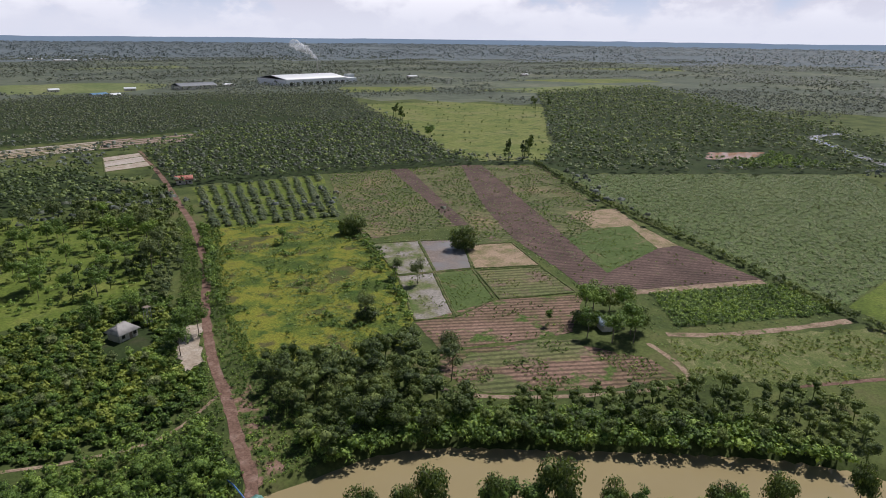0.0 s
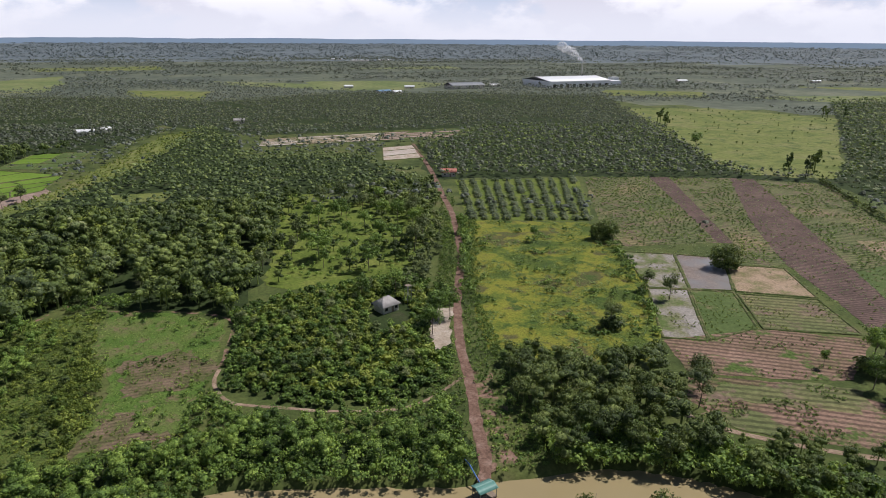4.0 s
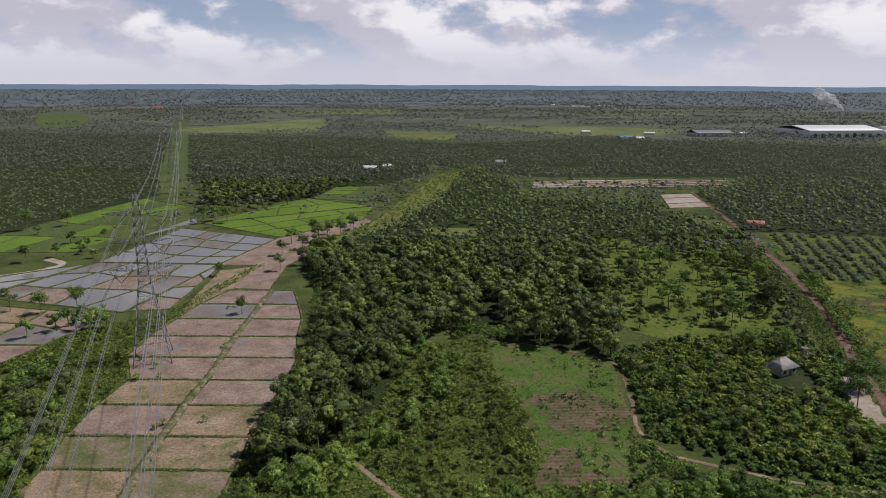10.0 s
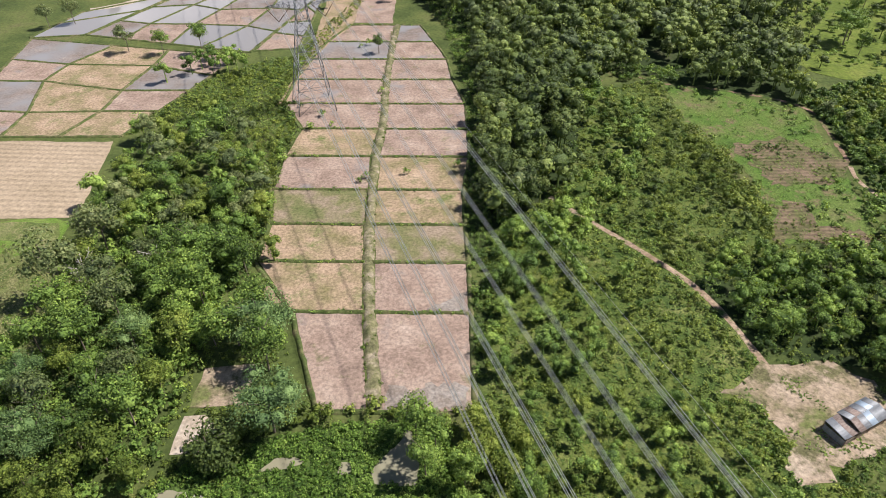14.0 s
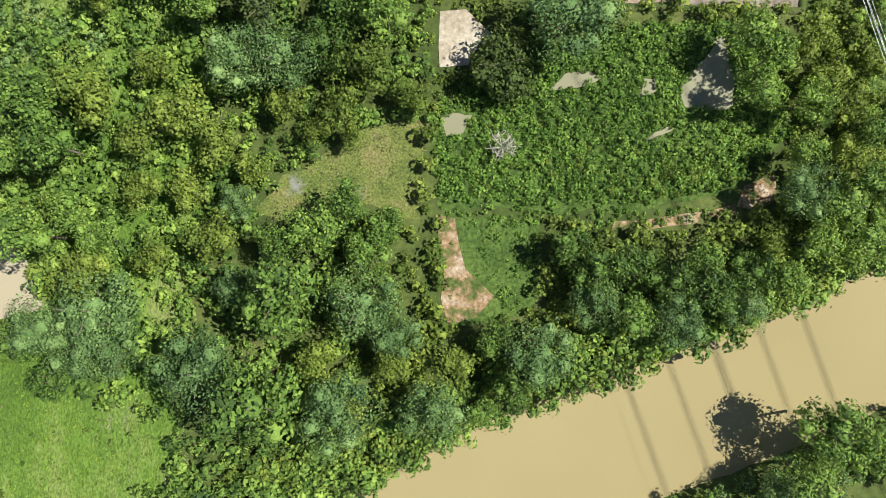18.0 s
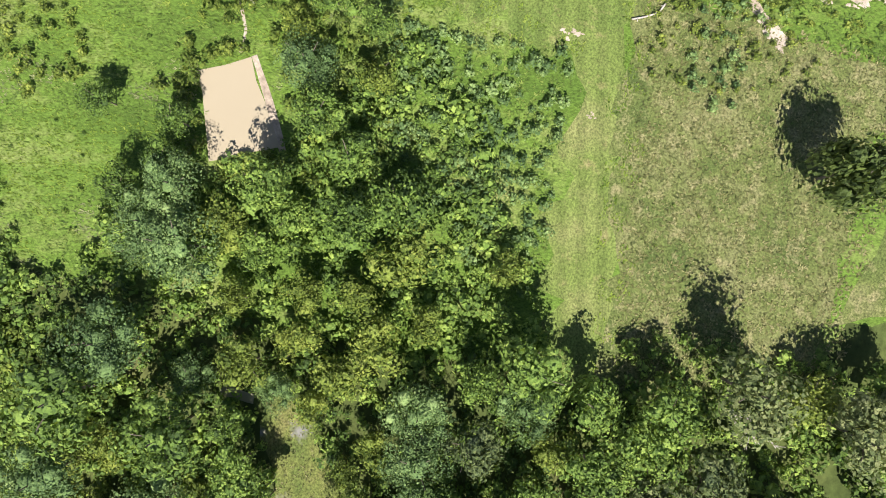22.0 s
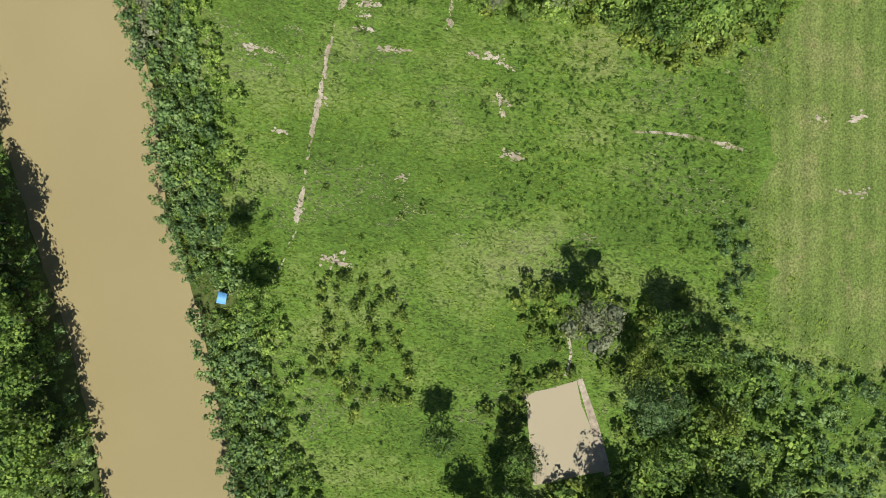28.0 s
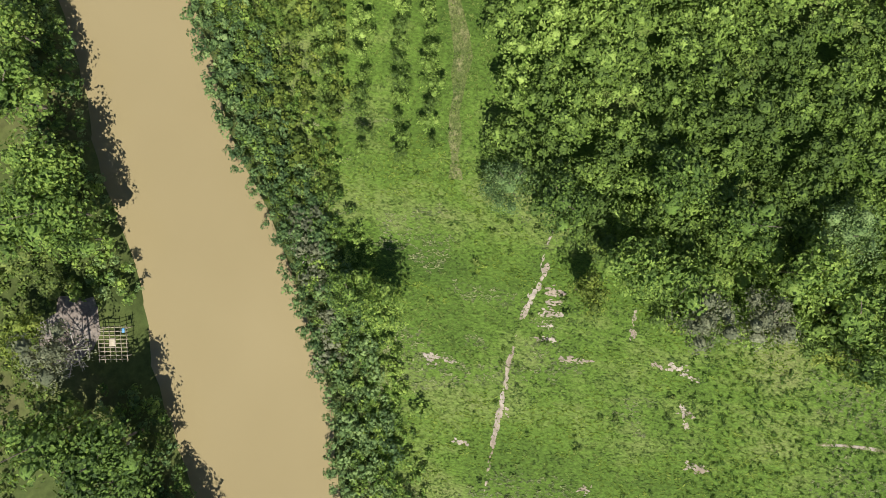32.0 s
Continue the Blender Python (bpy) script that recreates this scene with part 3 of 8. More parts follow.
def field(name, poly, mat, label, category="field", z=0.05, edge=0.35, clear=True, step=2.5):
    bm = bmesh.new()
    o = wavy(poly, edge, step, int(abs(poly[0][0]) * 7 + abs(poly[0][1]) * 13))
    cx, cy = sum(p[0] for p in o) / len(o), sum(p[1] for p in o) / len(o)
    face = bm.faces.new([bm.verts.new((x - cx, y - cy, 0)) for x, y in o])
    if face.calc_area() and face.normal.z < 0:
        bmesh.ops.reverse_faces(bm, faces=[face])
    face.normal_update()
    if face.normal.z < 0:
        face.normal_flip()
    bmesh.ops.triangulate(bm, faces=[face])
    ob = part(name, bm, G[mat] if isinstance(mat, str) else mat)
    ob.location = (cx, cy, z + 0.0011 * (len(bpy.data.meshes) % 37))
    if clear:
        FIELDS.append(list(poly))
    return tagged(ob, label, category, kind="structure")


def ridges(name, lines, mat, label, width=0.9, height=0.35, category="bund", wobble=0.12):
    """Low banks of earth along lines, joined into one object."""
    rng = np.random.RandomState(len(lines) + int(abs(lines[0][0][0])))
    vs, fs, k = [], [], 0
    for line in lines:
        p = []
        for a, b in zip(line, line[1:]):
            n = max(1, int(math.dist(a, b) / 1.8))
            p += [(a[0] + (b[0] - a[0]) * i / n, a[1] + (b[1] - a[1]) * i / n) for i in range(n)]
        p = np.array([*p, line[-1]], float)
        t = np.gradient(p, axis=0)
        nrm = np.stack([-t[:, 1], t[:, 0]], 1) / (np.hypot(*t.T)[:, None] + 1e-6)
        p = p + nrm * rng.uniform(-wobble, wobble, (len(p), 1))
        rows = []
        for s, h in ((-0.5, 0.0), (-0.28, 0.85), (0.05, 1.0), (0.3, 0.8), (0.5, 0.0)):
            w = width * rng.uniform(0.8, 1.25, (len(p), 1))
            rows.append(np.c_[p + nrm * s * w, 0.02 + height * h * rng.uniform(0.75, 1.2, len(p))])
        v = np.stack(rows, 1)
        i = (np.arange(len(p) - 1)[:, None] * 5 + np.arange(4)).ravel() + k
        vs.append(v.reshape(-1, 3))
        fs.append(np.stack([i, i + 5, i + 6, i + 1], 1))
        k += v.shape[0] * 5
    return tagged(new(name, mesh_of(name, np.concatenate(vs), np.concatenate(fs), G[mat], True)), label, category, kind="structure")


def track(name, line, width, mat, label, z=0.06, category="track", clear=True, step=2.0, wander=0.25):
    p = curve(line, step)
    rng = np.random.RandomState(int(abs(line[0][0]) * 3) + 5)
    v, f = ribbon(p, width * rng.uniform(0.8, 1.2, len(p)))
    if clear:
        FIELDS.append([tuple(q) for q in ribbon(curve(line, 12.0), width + 1.6)[0][::2]] + [tuple(q) for q in ribbon(curve(line, 12.0), width + 1.6)[0][1::2][::-1]])
    return tagged(new(name, mesh_of(name, np.c_[v, np.full(len(v), z)], f, G[mat])), label, category, kind="structure")


def ribbon_outline(line, width):
    v = ribbon(curve(line, 8.0), width)[0]
    return [tuple(q) for q in v[::2]] + [tuple(q) for q in v[1::2][::-1]]


# ---- the strip of paddies either side of a trodden dike ----
ROW_Y = [78, 101.5, 116.7, 130.2, 144.6, 160.7, 176.1, 192.2, 209.9, 226.9, 243.3, 261]
DIKE_X = [-99.6, -103.2, -104.9, -106.4, -107.2, -108.2, -107.8, -108.6, -109.7, -110, -110.4, -110]
LEFT_X = [-109, -118, -129, -129, -132, -132.5, -131, -139, -139, -137, -134, -128]
RIGHT_X = [-83, -83.3, -83.8, -84.2, -84.8, -83, -83.4, -84, -88, -90, -95, -101]
LEFT_M = ["mud", "stubble", "stubble", "weedy_mud", "mud", "stubble", "mud", "mud", "mud", "mud_wet", "mud"]
RIGHT_M = ["mud", "mud", "weedy_mud", "stubble", "stubble", "mud", "mud", "mud", "mud", "mud", "mud_wet"]
PADDY = {"sand": "dry plot of pale sandy earth", "pale_bed": "bare whitish bed between narrow bunds", "straw": "plot of pale straw", "mud": "dry cracked pinkish mud paddy between grassy bunds", "stubble": "paddy of tan stubble and thin weeds between bunds",
         "grey_mud": "paddy of pale dried grey mud", "mud_wet": "paddy of wet grey-brown mud with puddles", "flooded": "flooded paddy reflecting the sky", "pale_wet": "shallow pale wet paddy with green patches", "weedy_mud": "muddy paddy greening over with thin weeds"}
for k in range(11):
    a, b = ROW_Y[k] + 0.3, ROW_Y[k + 1] - 0.3
    w = 2.0 if k < 6 else 1.4
    field("paddy_field", [(LEFT_X[k] + (1 if k else 0), a), (DIKE_X[k] - w / 2, a), (DIKE_X[k + 1] - w / 2, b), (LEFT_X[k + 1] + 1, b)], LEFT_M[k], PADDY[LEFT_M[k]], "paddy", edge=0.2)
    field("paddy_field", [(DIKE_X[k] + w / 2 + 0.6, a), (RIGHT_X[k], a), (RIGHT_X[k + 1], b), (DIKE_X[k + 1] + w / 2 + 0.6, b)], RIGHT_M[k], PADDY[RIGHT_M[k]], "paddy", edge=0.2)
field("wet_foot", [(-98, 78.6), (-83.6, 78.6), (-83.7, 83.5), (-88, 84.5), (-93, 82.5), (-97.5, 84)], "grey_mud", "pale grey drying mud at the low end of a paddy", "paddy", z=0.1, edge=0.9, step=1.0)
field("wet_foot", [(-92, 102.2), (-83.9, 102.2), (-84, 107.5), (-87, 106)], "grey_mud", "pale grey drying mud in a paddy corner", "paddy", z=0.1, edge=0.9, step=1.0)
ridges("central_dike", [[(x + 0.3, y) for x, y in zip(DIKE_X, ROW_Y)]], "dike", "broad trodden earth dike with weeds between paddies", 2.4, 0.5, wobble=0.2)
ridges("paddy_bund", [[(LEFT_X[k], ROW_Y[k]), (DIKE_X[k], ROW_Y[k]), (RIGHT_X[k], ROW_Y[k])] for k in range(12)], "bund", "low grassy earth bunds across the paddies", 1.0, 0.4)
ridges("paddy_bund", [list(zip(LEFT_X, ROW_Y)), list(zip(RIGHT_X, ROW_Y))], "bund", "grassy earth bunds along the paddy edges", 1.0, 0.4)


def paddies(corners, cols, rows, mats, seed):
    """A bent grid of paddies with bunds between them."""
    a, b, c, d = (np.array(p, float) for p in corners)
    rng = random.Random(seed)
    us, vs = [i / cols for i in range(cols + 1)], [j / rows for j in range(rows + 1)]
    at = {}
    for i, u in enumerate(us):
        for j, v in enumerate(vs):
            ju = u + (rng.uniform(-0.22, 0.22) / cols if 0 < i < cols else 0)
            jv = v + (rng.uniform(-0.16, 0.16) / rows if 0 < j < rows else 0)
            at[i, j] = tuple((a * (1 - ju) + b * ju) * (1 - jv) + (d * (1 - ju) + c * ju) * jv)
    lines = []
    for i in range(cols):
        for j in range(rows):
            m = rng.choice(mats)
            field("paddy_field", [at[i, j], at[i + 1, j], at[i + 1, j + 1], at[i, j + 1]], m, PADDY.get(m, "level bright green rice paddy"), "paddy", edge=0.2, step=4)
    lines += [[at[i, j] for i in range(cols + 1)] for j in range(rows + 1)]
    lines += [[at[i, j] for j in range(rows + 1)] for i in range(cols + 1)]
    ridges("paddy_bund", lines, "bund", "low green bunds in a net between the paddies", 1.1, 0.35)


paddies([(-232, 170), (-180, 171), (-162, 230), (-245, 246)], 3, 4, ["mud", "mud", "mud_wet", "stubble"], 3)
paddies([(-226, 250), (-160, 233), (-146, 300), (-206, 302)], 4, 3, ["flooded", "flooded", "mud_wet", "mud"], 4)
paddies([(-206, 303), (-146, 301), (-132, 353), (-195, 379)], 4, 4, ["flooded", "flooded", "mud_wet"], 5)
paddies([(-246, 247), (-227, 250), (-208, 301), (-240, 276)], 1, 2, ["mud", "flooded"], 6)
paddies([(-159, 234), (-143.5, 237), (-144, 291), (-146.5, 299)], 1, 4, ["flooded", "mud_wet", "mud"], 15)
field("paddy_field", [(-141, 191), (-134, 193), (-128, 229), (-126, 298), (-142, 290), (-138, 232)], "stubble", "long dry strip of tan stubble beside the paddies", "paddy")
field("bare_strip", [(-127, 264), (-112, 263), (-113, 300), (-84, 402), (-90, 412), (-139, 343), (-147, 300), (-128, 300)], "mud", "bare reddish earth strip along the wood's edge", "field")
paddies([(-131, 357), (-90, 406), (-88, 452), (-187, 392)], 4, 3, ["rice"], 7)
paddies([(-187, 394), (-90, 453), (-140, 482), (-150, 470)], 3, 2, ["rice"], 8)
paddies([(-300, 318), (-228, 322), (-205, 440), (-262, 478)], 4, 4, ["rice_dull", "rice", "rice_dull"], 9)
paddies([(-228, 312), (-196, 384), (-190, 392), (-210, 436)], 2, 2, ["rice_dull", "flooded"], 10)
paddies([(-137, 482), (-95, 471), (-89, 544), (-128, 540)], 2, 3, ["rice_dull", "rice"], 11)
field("straw_field", [(-222, 168), (-181, 168), (-174, 132), (-206, 131)], "straw", "harvested field of pale straw rows")
field("grass_field", [(-206, 130), (-177, 130), (-172, 118), (-185, 123), (-206, 125)], "rough_turf", "pasture of bright green grass")
field("paddy_field", [(-116.8, 102.2), (-123.1, 104), (-130.4, 96.5), (-131.2, 101.5), (-127.8, 106), (-122.5, 110.5), (-119.8, 115.4)], "stubble", "small paddy of tan stubble in the shade of trees", "paddy", edge=0.4)
field("sand_plot", [(-130, 78.4), (-120.4, 79), (-121.5, 88), (-130, 87)], "yard", "small bare sandy plot among trees")
field("sand_patch", [(-130.3, 69), (-126.4, 69.4), (-123.6, 74), (-127, 77), (-130.6, 76.4)], "sand", "patch of pale sand", edge=1.0)

track("farm_track", [(-238.0, 279.3), (-230.5, 283.6), (-224.2, 290.5), (-221.4, 299.7), (-234.0, 308.3)], 4.0, "sand", "pale curving farm track beside the rice")

# ---- the middle: a clearing, paths, the road ----
field("clearing", [(-21, 206), (-4, 201.5), (15, 189.5), (14, 170), (11.5, 154), (6, 128), (-15, 124), (-13, 156), (-22, 178)], "clearing", "weedy clearing with thin brown soil", edge=0.8)
field("ploughed_patch", [(-11.5, 167.7), (3.1, 171.2), (13.9, 159.9), (12.6, 155.3), (7.4, 148.9), (-9.4, 147.9)], "clearing_soil", "ploughed patch of brown soil", z=0.09, edge=2.2, step=1.6)
field("bare_patch", [(-12.3, 139.9), (-5.1, 139.2), (-5.0, 131.5), (6.4, 127.6), (3.9, 123.2), (-16.2, 125.1)], "clearing_soil", "thinly weeded reddish soil", z=0.09, edge=1.8, step=1.6)
track("footpath", [(-43, 205), (-35, 216), (-20, 207), (-4, 202.5), (16, 190.5), (15.6, 168), (14.4, 159)], 1.2, "red_weeds", "overgrown earth path round the clearing")
track("footpath", [(13.9, 156.8), (12.8, 149), (16.5, 139), (23.2, 135.0), (31.3, 131.5), (40, 127.8), (56, 124), (66, 127), (76, 134), (82, 136)], 1.1, "path", "narrow trodden path to the red road")
track("dirt_path", [(-64, 142), (-56, 132), (-48.6, 123.5), (-39.5, 111.5), (-35, 101), (-32.5, 91), (-30, 81)], 1.35, "path", "pale sandy footpath")
YARD = [(-43, 82.6), (-39, 84), (-35.5, 87), (-32, 90), (-27, 89.4), (-19, 89.6), (-15, 86), (-14, 80), (-17, 75), (-22, 71), (-26, 70), (-30, 67), (-35, 66), (-37, 68.5), (-34.2, 73), (-35, 76), (-37, 81)]
field("bare_yard", YARD, "yard", "bare trodden sandy yard with weeds", edge=1.4, step=1.6)
FIELDS_BARE = [YARD, ribbon_outline([(-64, 142), (-56, 132), (-48.6, 123.5), (-39.5, 111.5), (-35, 101), (-32.5, 91), (-30, 81)], 2.4), [(-130.5, 78), (-120, 78.6), (-121, 88.4), (-130.5, 87.4)], [(-131, 68.6), (-126, 69), (-123.2, 74), (-127, 77.4), (-131, 77)],
               [p for p in zip(LEFT_X, ROW_Y)] + [p for p in zip(RIGHT_X, ROW_Y)][::-1]]
FIELDS.append([(-132, 67), (-122, 68), (-119.5, 78), (-120, 89), (-131.5, 88.5)])
track("laterite_road", [(67, 92), (70, 99), (73.2, 114), (78, 133), (82.5, 155), (94, 193), (107.5, 230), (123, 290), (131, 335), (137, 366), (146, 420), (160, 520)], 2.9, "red", "red laterite dirt road", 0.09, "road")
field("road_apron", [(70, 95), (76, 96), (82, 116), (85, 137), (80, 137), (74, 117)], "red_weeds", "patchy red earth and weeds at the river end of the road", z=0.04, edge=1.0)
field("sand_patch", [(73, 150), (80, 154), (84, 170), (89, 180), (83, 182), (76, 166)], "sand", "pale sand beside the red road", edge=1.2)

# ---- the fields to the east ----
field("yellow_field", [(126, 283), (183, 262), (178, 226), (163, 179), (144, 142), (131, 128), (112, 131), (88, 142), (95, 178), (110, 226)], "yellow", "meadow of yellow-green grass in patches", edge=1.0)
field("palm_grove_floor", [(150, 372), (230, 360), (188, 264), (128, 282)], "park", "grass under a young palm grove", edge=0.8, clear=False)
field("crop_field", [(233, 358), (276, 350), (224, 217), (178, 224), (190, 262)], "crop", "field of low green crop in rows")
field("plough_strip", [(276.4, 350), (288, 345), (230, 214), (224, 217)], "plough", "narrow ploughed strip of purple-brown soil", z=0.06)
field("crop_field", [(288, 345), (325, 332), (262, 240), (232, 187), (226, 184), (207, 193), (213, 204), (230, 214)], "crop", "field of low green crop in rows")
field("plough_strip", [(325, 333), (338, 325), (229, 131), (207, 121), (219, 150), (232, 187), (262, 240)], "plough", "broad ploughed strip of purple-brown soil", z=0.06)
field("crop_field", [(338, 325), (372, 300), (312, 202), (273, 174), (252, 171)], "crop", "weedy green field with thin rows")
field("tan_plot", [(287, 203), (314, 191), (296, 164), (274, 174)], "stubble", "tan bare plot edged by low bunds", z=0.06)
field("green_plot", [(251, 170), (274, 174), (293, 167), (272, 137), (229, 131)], "rice_dull", "plot of bright weeds", z=0.055)
field("tan_plot", [(293, 168), (296, 163), (283, 134), (272, 137)], "stubble", "narrow tan plot", z=0.06)
field("plough_strip", [(229, 131), (272, 137), (283, 134), (270, 89), (207, 120)], "plough", "ploughed purple-brown headland", z=0.052)
field("track_verge", [(270, 91), (268, 87), (206, 117), (207, 121)], "path", "pale dirt track along the ploughed land", z=0.07)
EAST = [([(175.4, 217.6), (194.7, 208.3), (176, 172.5), (163, 178.3)], "pale_wet"), ([(195.2, 208.3), (212, 198), (190.5, 167), (176.5, 172.5)], "mud_wet"),
        ([(162, 177.5), (175, 172), (155, 135), (143, 140.6)], "pale_wet"), ([(176, 172), (189.5, 165.5), (175.8, 138.2), (155.6, 135)], "rice_dull"),
        ([(206.6, 191.5), (226.5, 181.4), (214.5, 153), (191, 166)], "stubble"), ([(213.5, 151.5), (203.6, 125), (177.3, 137), (190, 164)], "crop")]
for poly, m in EAST:
    field("paddy_field", poly, m, PADDY.get(m, "small plot of weeds between bunds"), "paddy")
ridges("paddy_bund", [p + [p[0]] for p, _ in EAST], "bund", "low bunds round the eastern paddies", 1.0, 0.35)
field("furrowed_field", [(142, 139.5), (177, 137), (204, 122), (177, 104), (166, 107), (137, 119.5)], "furrow", "freshly furrowed pink soil")
field("furrowed_field", [(136.8, 119), (168.7, 102.5), (181, 79), (177, 67.5), (160, 74.5), (131, 94), (128, 109)], "furrow", "pink furrowed bed with weedy rows")
field("weedy_rows", [(134, 112), (166, 106), (174, 99), (170, 90), (158, 94), (142, 102.5), (130, 104)], "crop", "weedy green rows across the furrows", z=0.09, edge=1.6, clear=False)
field("weedy_rows", [(127, 101), (141, 99), (144, 88), (138, 87.5), (131, 94.5)], "crop", "weedy green rows across the furrows", z=0.09, edge=1.4, clear=False)
track("dirt_path", [(128, 112), (123.5, 102), (130, 92.5), (146, 80), (166, 68.5), (178, 64.5), (185, 73), (189, 85)], 1.7, "path", "pale sandy footpath round the furrows")
field("dark_crop", [(224, 108), (270, 84), (261, 58), (206, 86)], "dark_crop", "field of tall dark green crop in rows")
track("sand_track", [(199, 85), (213, 74), (234, 63.5), (256, 54)], 3.0, "path", "pale sandy farm track")
field("grass_field", [(196, 83), (259, 45), (224, 33), (197, 46), (183, 67)], "rough_turf", "weedy grass field", edge=1)
track("sand_track", [(197, 46.5), (222, 32.5)], 1.6, "red", "red earth strip")
field("cane_field", [(362, 266), (522, 150), (482, 117), (330, 62), (268, 60), (284, 101), (312, 165), (334, 217)], "cane", "broad field of pale green cane")
field("cane_field", [(268, 59), (330, 61), (482, 116), (420, 60), (300, 20), (262, 45)], "park", "nearer field of weedy grass")
field("meadow", [(491, 730), (604, 704), (669, 575), (440, 352), (388, 312), (348, 338), (351, 380), (428, 561)], "meadow", "wide yellow-green open meadow", edge=3, step=10)

# ---- north ----
LINE_WAY = np.array((-0.366, 0.931))     # the way the power line runs
field("park_meadow", [(45, 362), (62, 356), (114, 296), (108, 262), (79, 216), (41, 208), (28, 218)], "park", "bright grass among scattered trees", edge=1.5, clear=False)
field("green_strip", [(-119, 322), (-82, 404), (-45, 620), (-18, 640), (-41, 482), (-66, 398), (-100, 330)], "meadow", "light green strip of young scrub", edge=1.5)
field("clearing", [(-50, 384), (-16, 384), (-20, 361), (-44, 365)], "meadow", "small grassy clearing in the wood")
paddies([(34, 538), (134, 544), (147, 590), (40, 576)], 3, 6, ["sand", "pale_bed", "sand", "straw"], 12)
paddies([(136, 544), (201, 548), (231, 598), (149, 590)], 3, 5, ["rice_dull", "mud"], 13)
paddies([(120, 450), (153, 455), (158, 513), (131, 507)], 1, 3, ["rice_dull", "sand", "pale_bed"], 14)
field("line_clearing", [tuple(np.array((-129.3, 190.5)) + LINE_WAY * d + np.array((0.931, 0.366)) * u) for d, u in ((335, -12), (335, 12), (520, 14), (900, 14), (1500, 12), (1500, -12), (900, -14), (520, -14))], "rice_dull", "grassy lane cleared under the power line", edge=3, step=14)
FAR = [([(-1097, 1686), (-1027, 1761), (-827, 1475), (-732, 1246), (-791, 1207)], "rice_dull"), ([(-530, 1168), (-335, 1552), (-287, 1355), (-265, 1133), (-453, 1076)], "cane"),
       ([(-41, 1352), (237, 1189), (204, 1066), (4, 1231)], "cane"), ([(-152, 1146), (-15, 1100), (-29, 948), (-128, 1033)], "meadow"),
       ([(150, 1306), (302, 1296), (414, 1184), (268, 1068), (131, 1118)], "cane"), ([(766, 832), (1075, 805), (1091, 713), (825, 732)], "cane"),
       ([(1000, 1000), (1300, 880), (1250, 780), (1100, 830)], "meadow"), ([(620, 1000), (760, 930), (700, 830), (560, 900)], "meadow"), ([(1500, 1300), (1900, 1150), (1700, 1000)], "meadow"),
       ([(-500, 1900), (-200, 2000), (-150, 1800), (-430, 1750)], "meadow"), ([(300, 1800), (620, 1900), (600, 1700)], "cane")]
for poly, m in FAR:
    field("far_field", poly, "pale_far" if m == "cane" else m, "distant open field between woods", z=0.12, edge=8, step=30)
field("far_pond", [(523, 259), (561, 232), (516, 219), (494, 243)], muddy("red_pond", (0.36, 0.19, 0.11), (0.40, 0.22, 0.13), 0.12), "reddish-brown farm pond", "pond", edge=2)
FIELDS.append([(474, 206), (496, 262), (530, 264), (572, 232), (534, 160)])
track("far_river", [(735, 240), (690, 246), (660, 228), (640, 205), (600, 170), (560, 120)], 9, "flooded", "distant bend of the river", category="river")

# ---- trees: crowns of many leaf sprays ----
def dome(full):
    """A cube drawn out to a ball, open below: verts, quads. full: two rows of side faces, else one."""
    ids, vs, fs = {}, [], []

    def at(p):
        if p not in ids:
            ids[p] = len(vs)
            q = np.array(p, float)
            vs.append(q / np.linalg.norm(q))
        return ids[p]

    low = -1 if full else 0
    for x, y in ((-1, -1), (0, -1), (-1, 0), (0, 0)):
        fs.append((at((x, y, 1)), at((x + 1, y, 1)), at((x + 1, y + 1, 1)), at((x, y + 1, 1))))
    for z in range(low, 1):
        for k in (-1, 0):
            fs.append((at((k, -1, z)), at((k + 1, -1, z)), at((k + 1, -1, z + 1)), at((k, -1, z + 1))))
            fs.append((at((k + 1, 1, z)), at((k, 1, z)), at((k, 1, z + 1)), at((k + 1, 1, z + 1))))
            fs.append((at((-1, k + 1, z)), at((-1, k, z)), at((-1, k, z + 1)), at((-1, k + 1, z + 1))))
            fs.append((at((1, k, z)), at((1, k + 1, z)), at((1, k + 1, z + 1)), at((1, k, z + 1))))
    return np.array(vs), np.array(fs)


BALL, CAP = dome(True), dome(False)


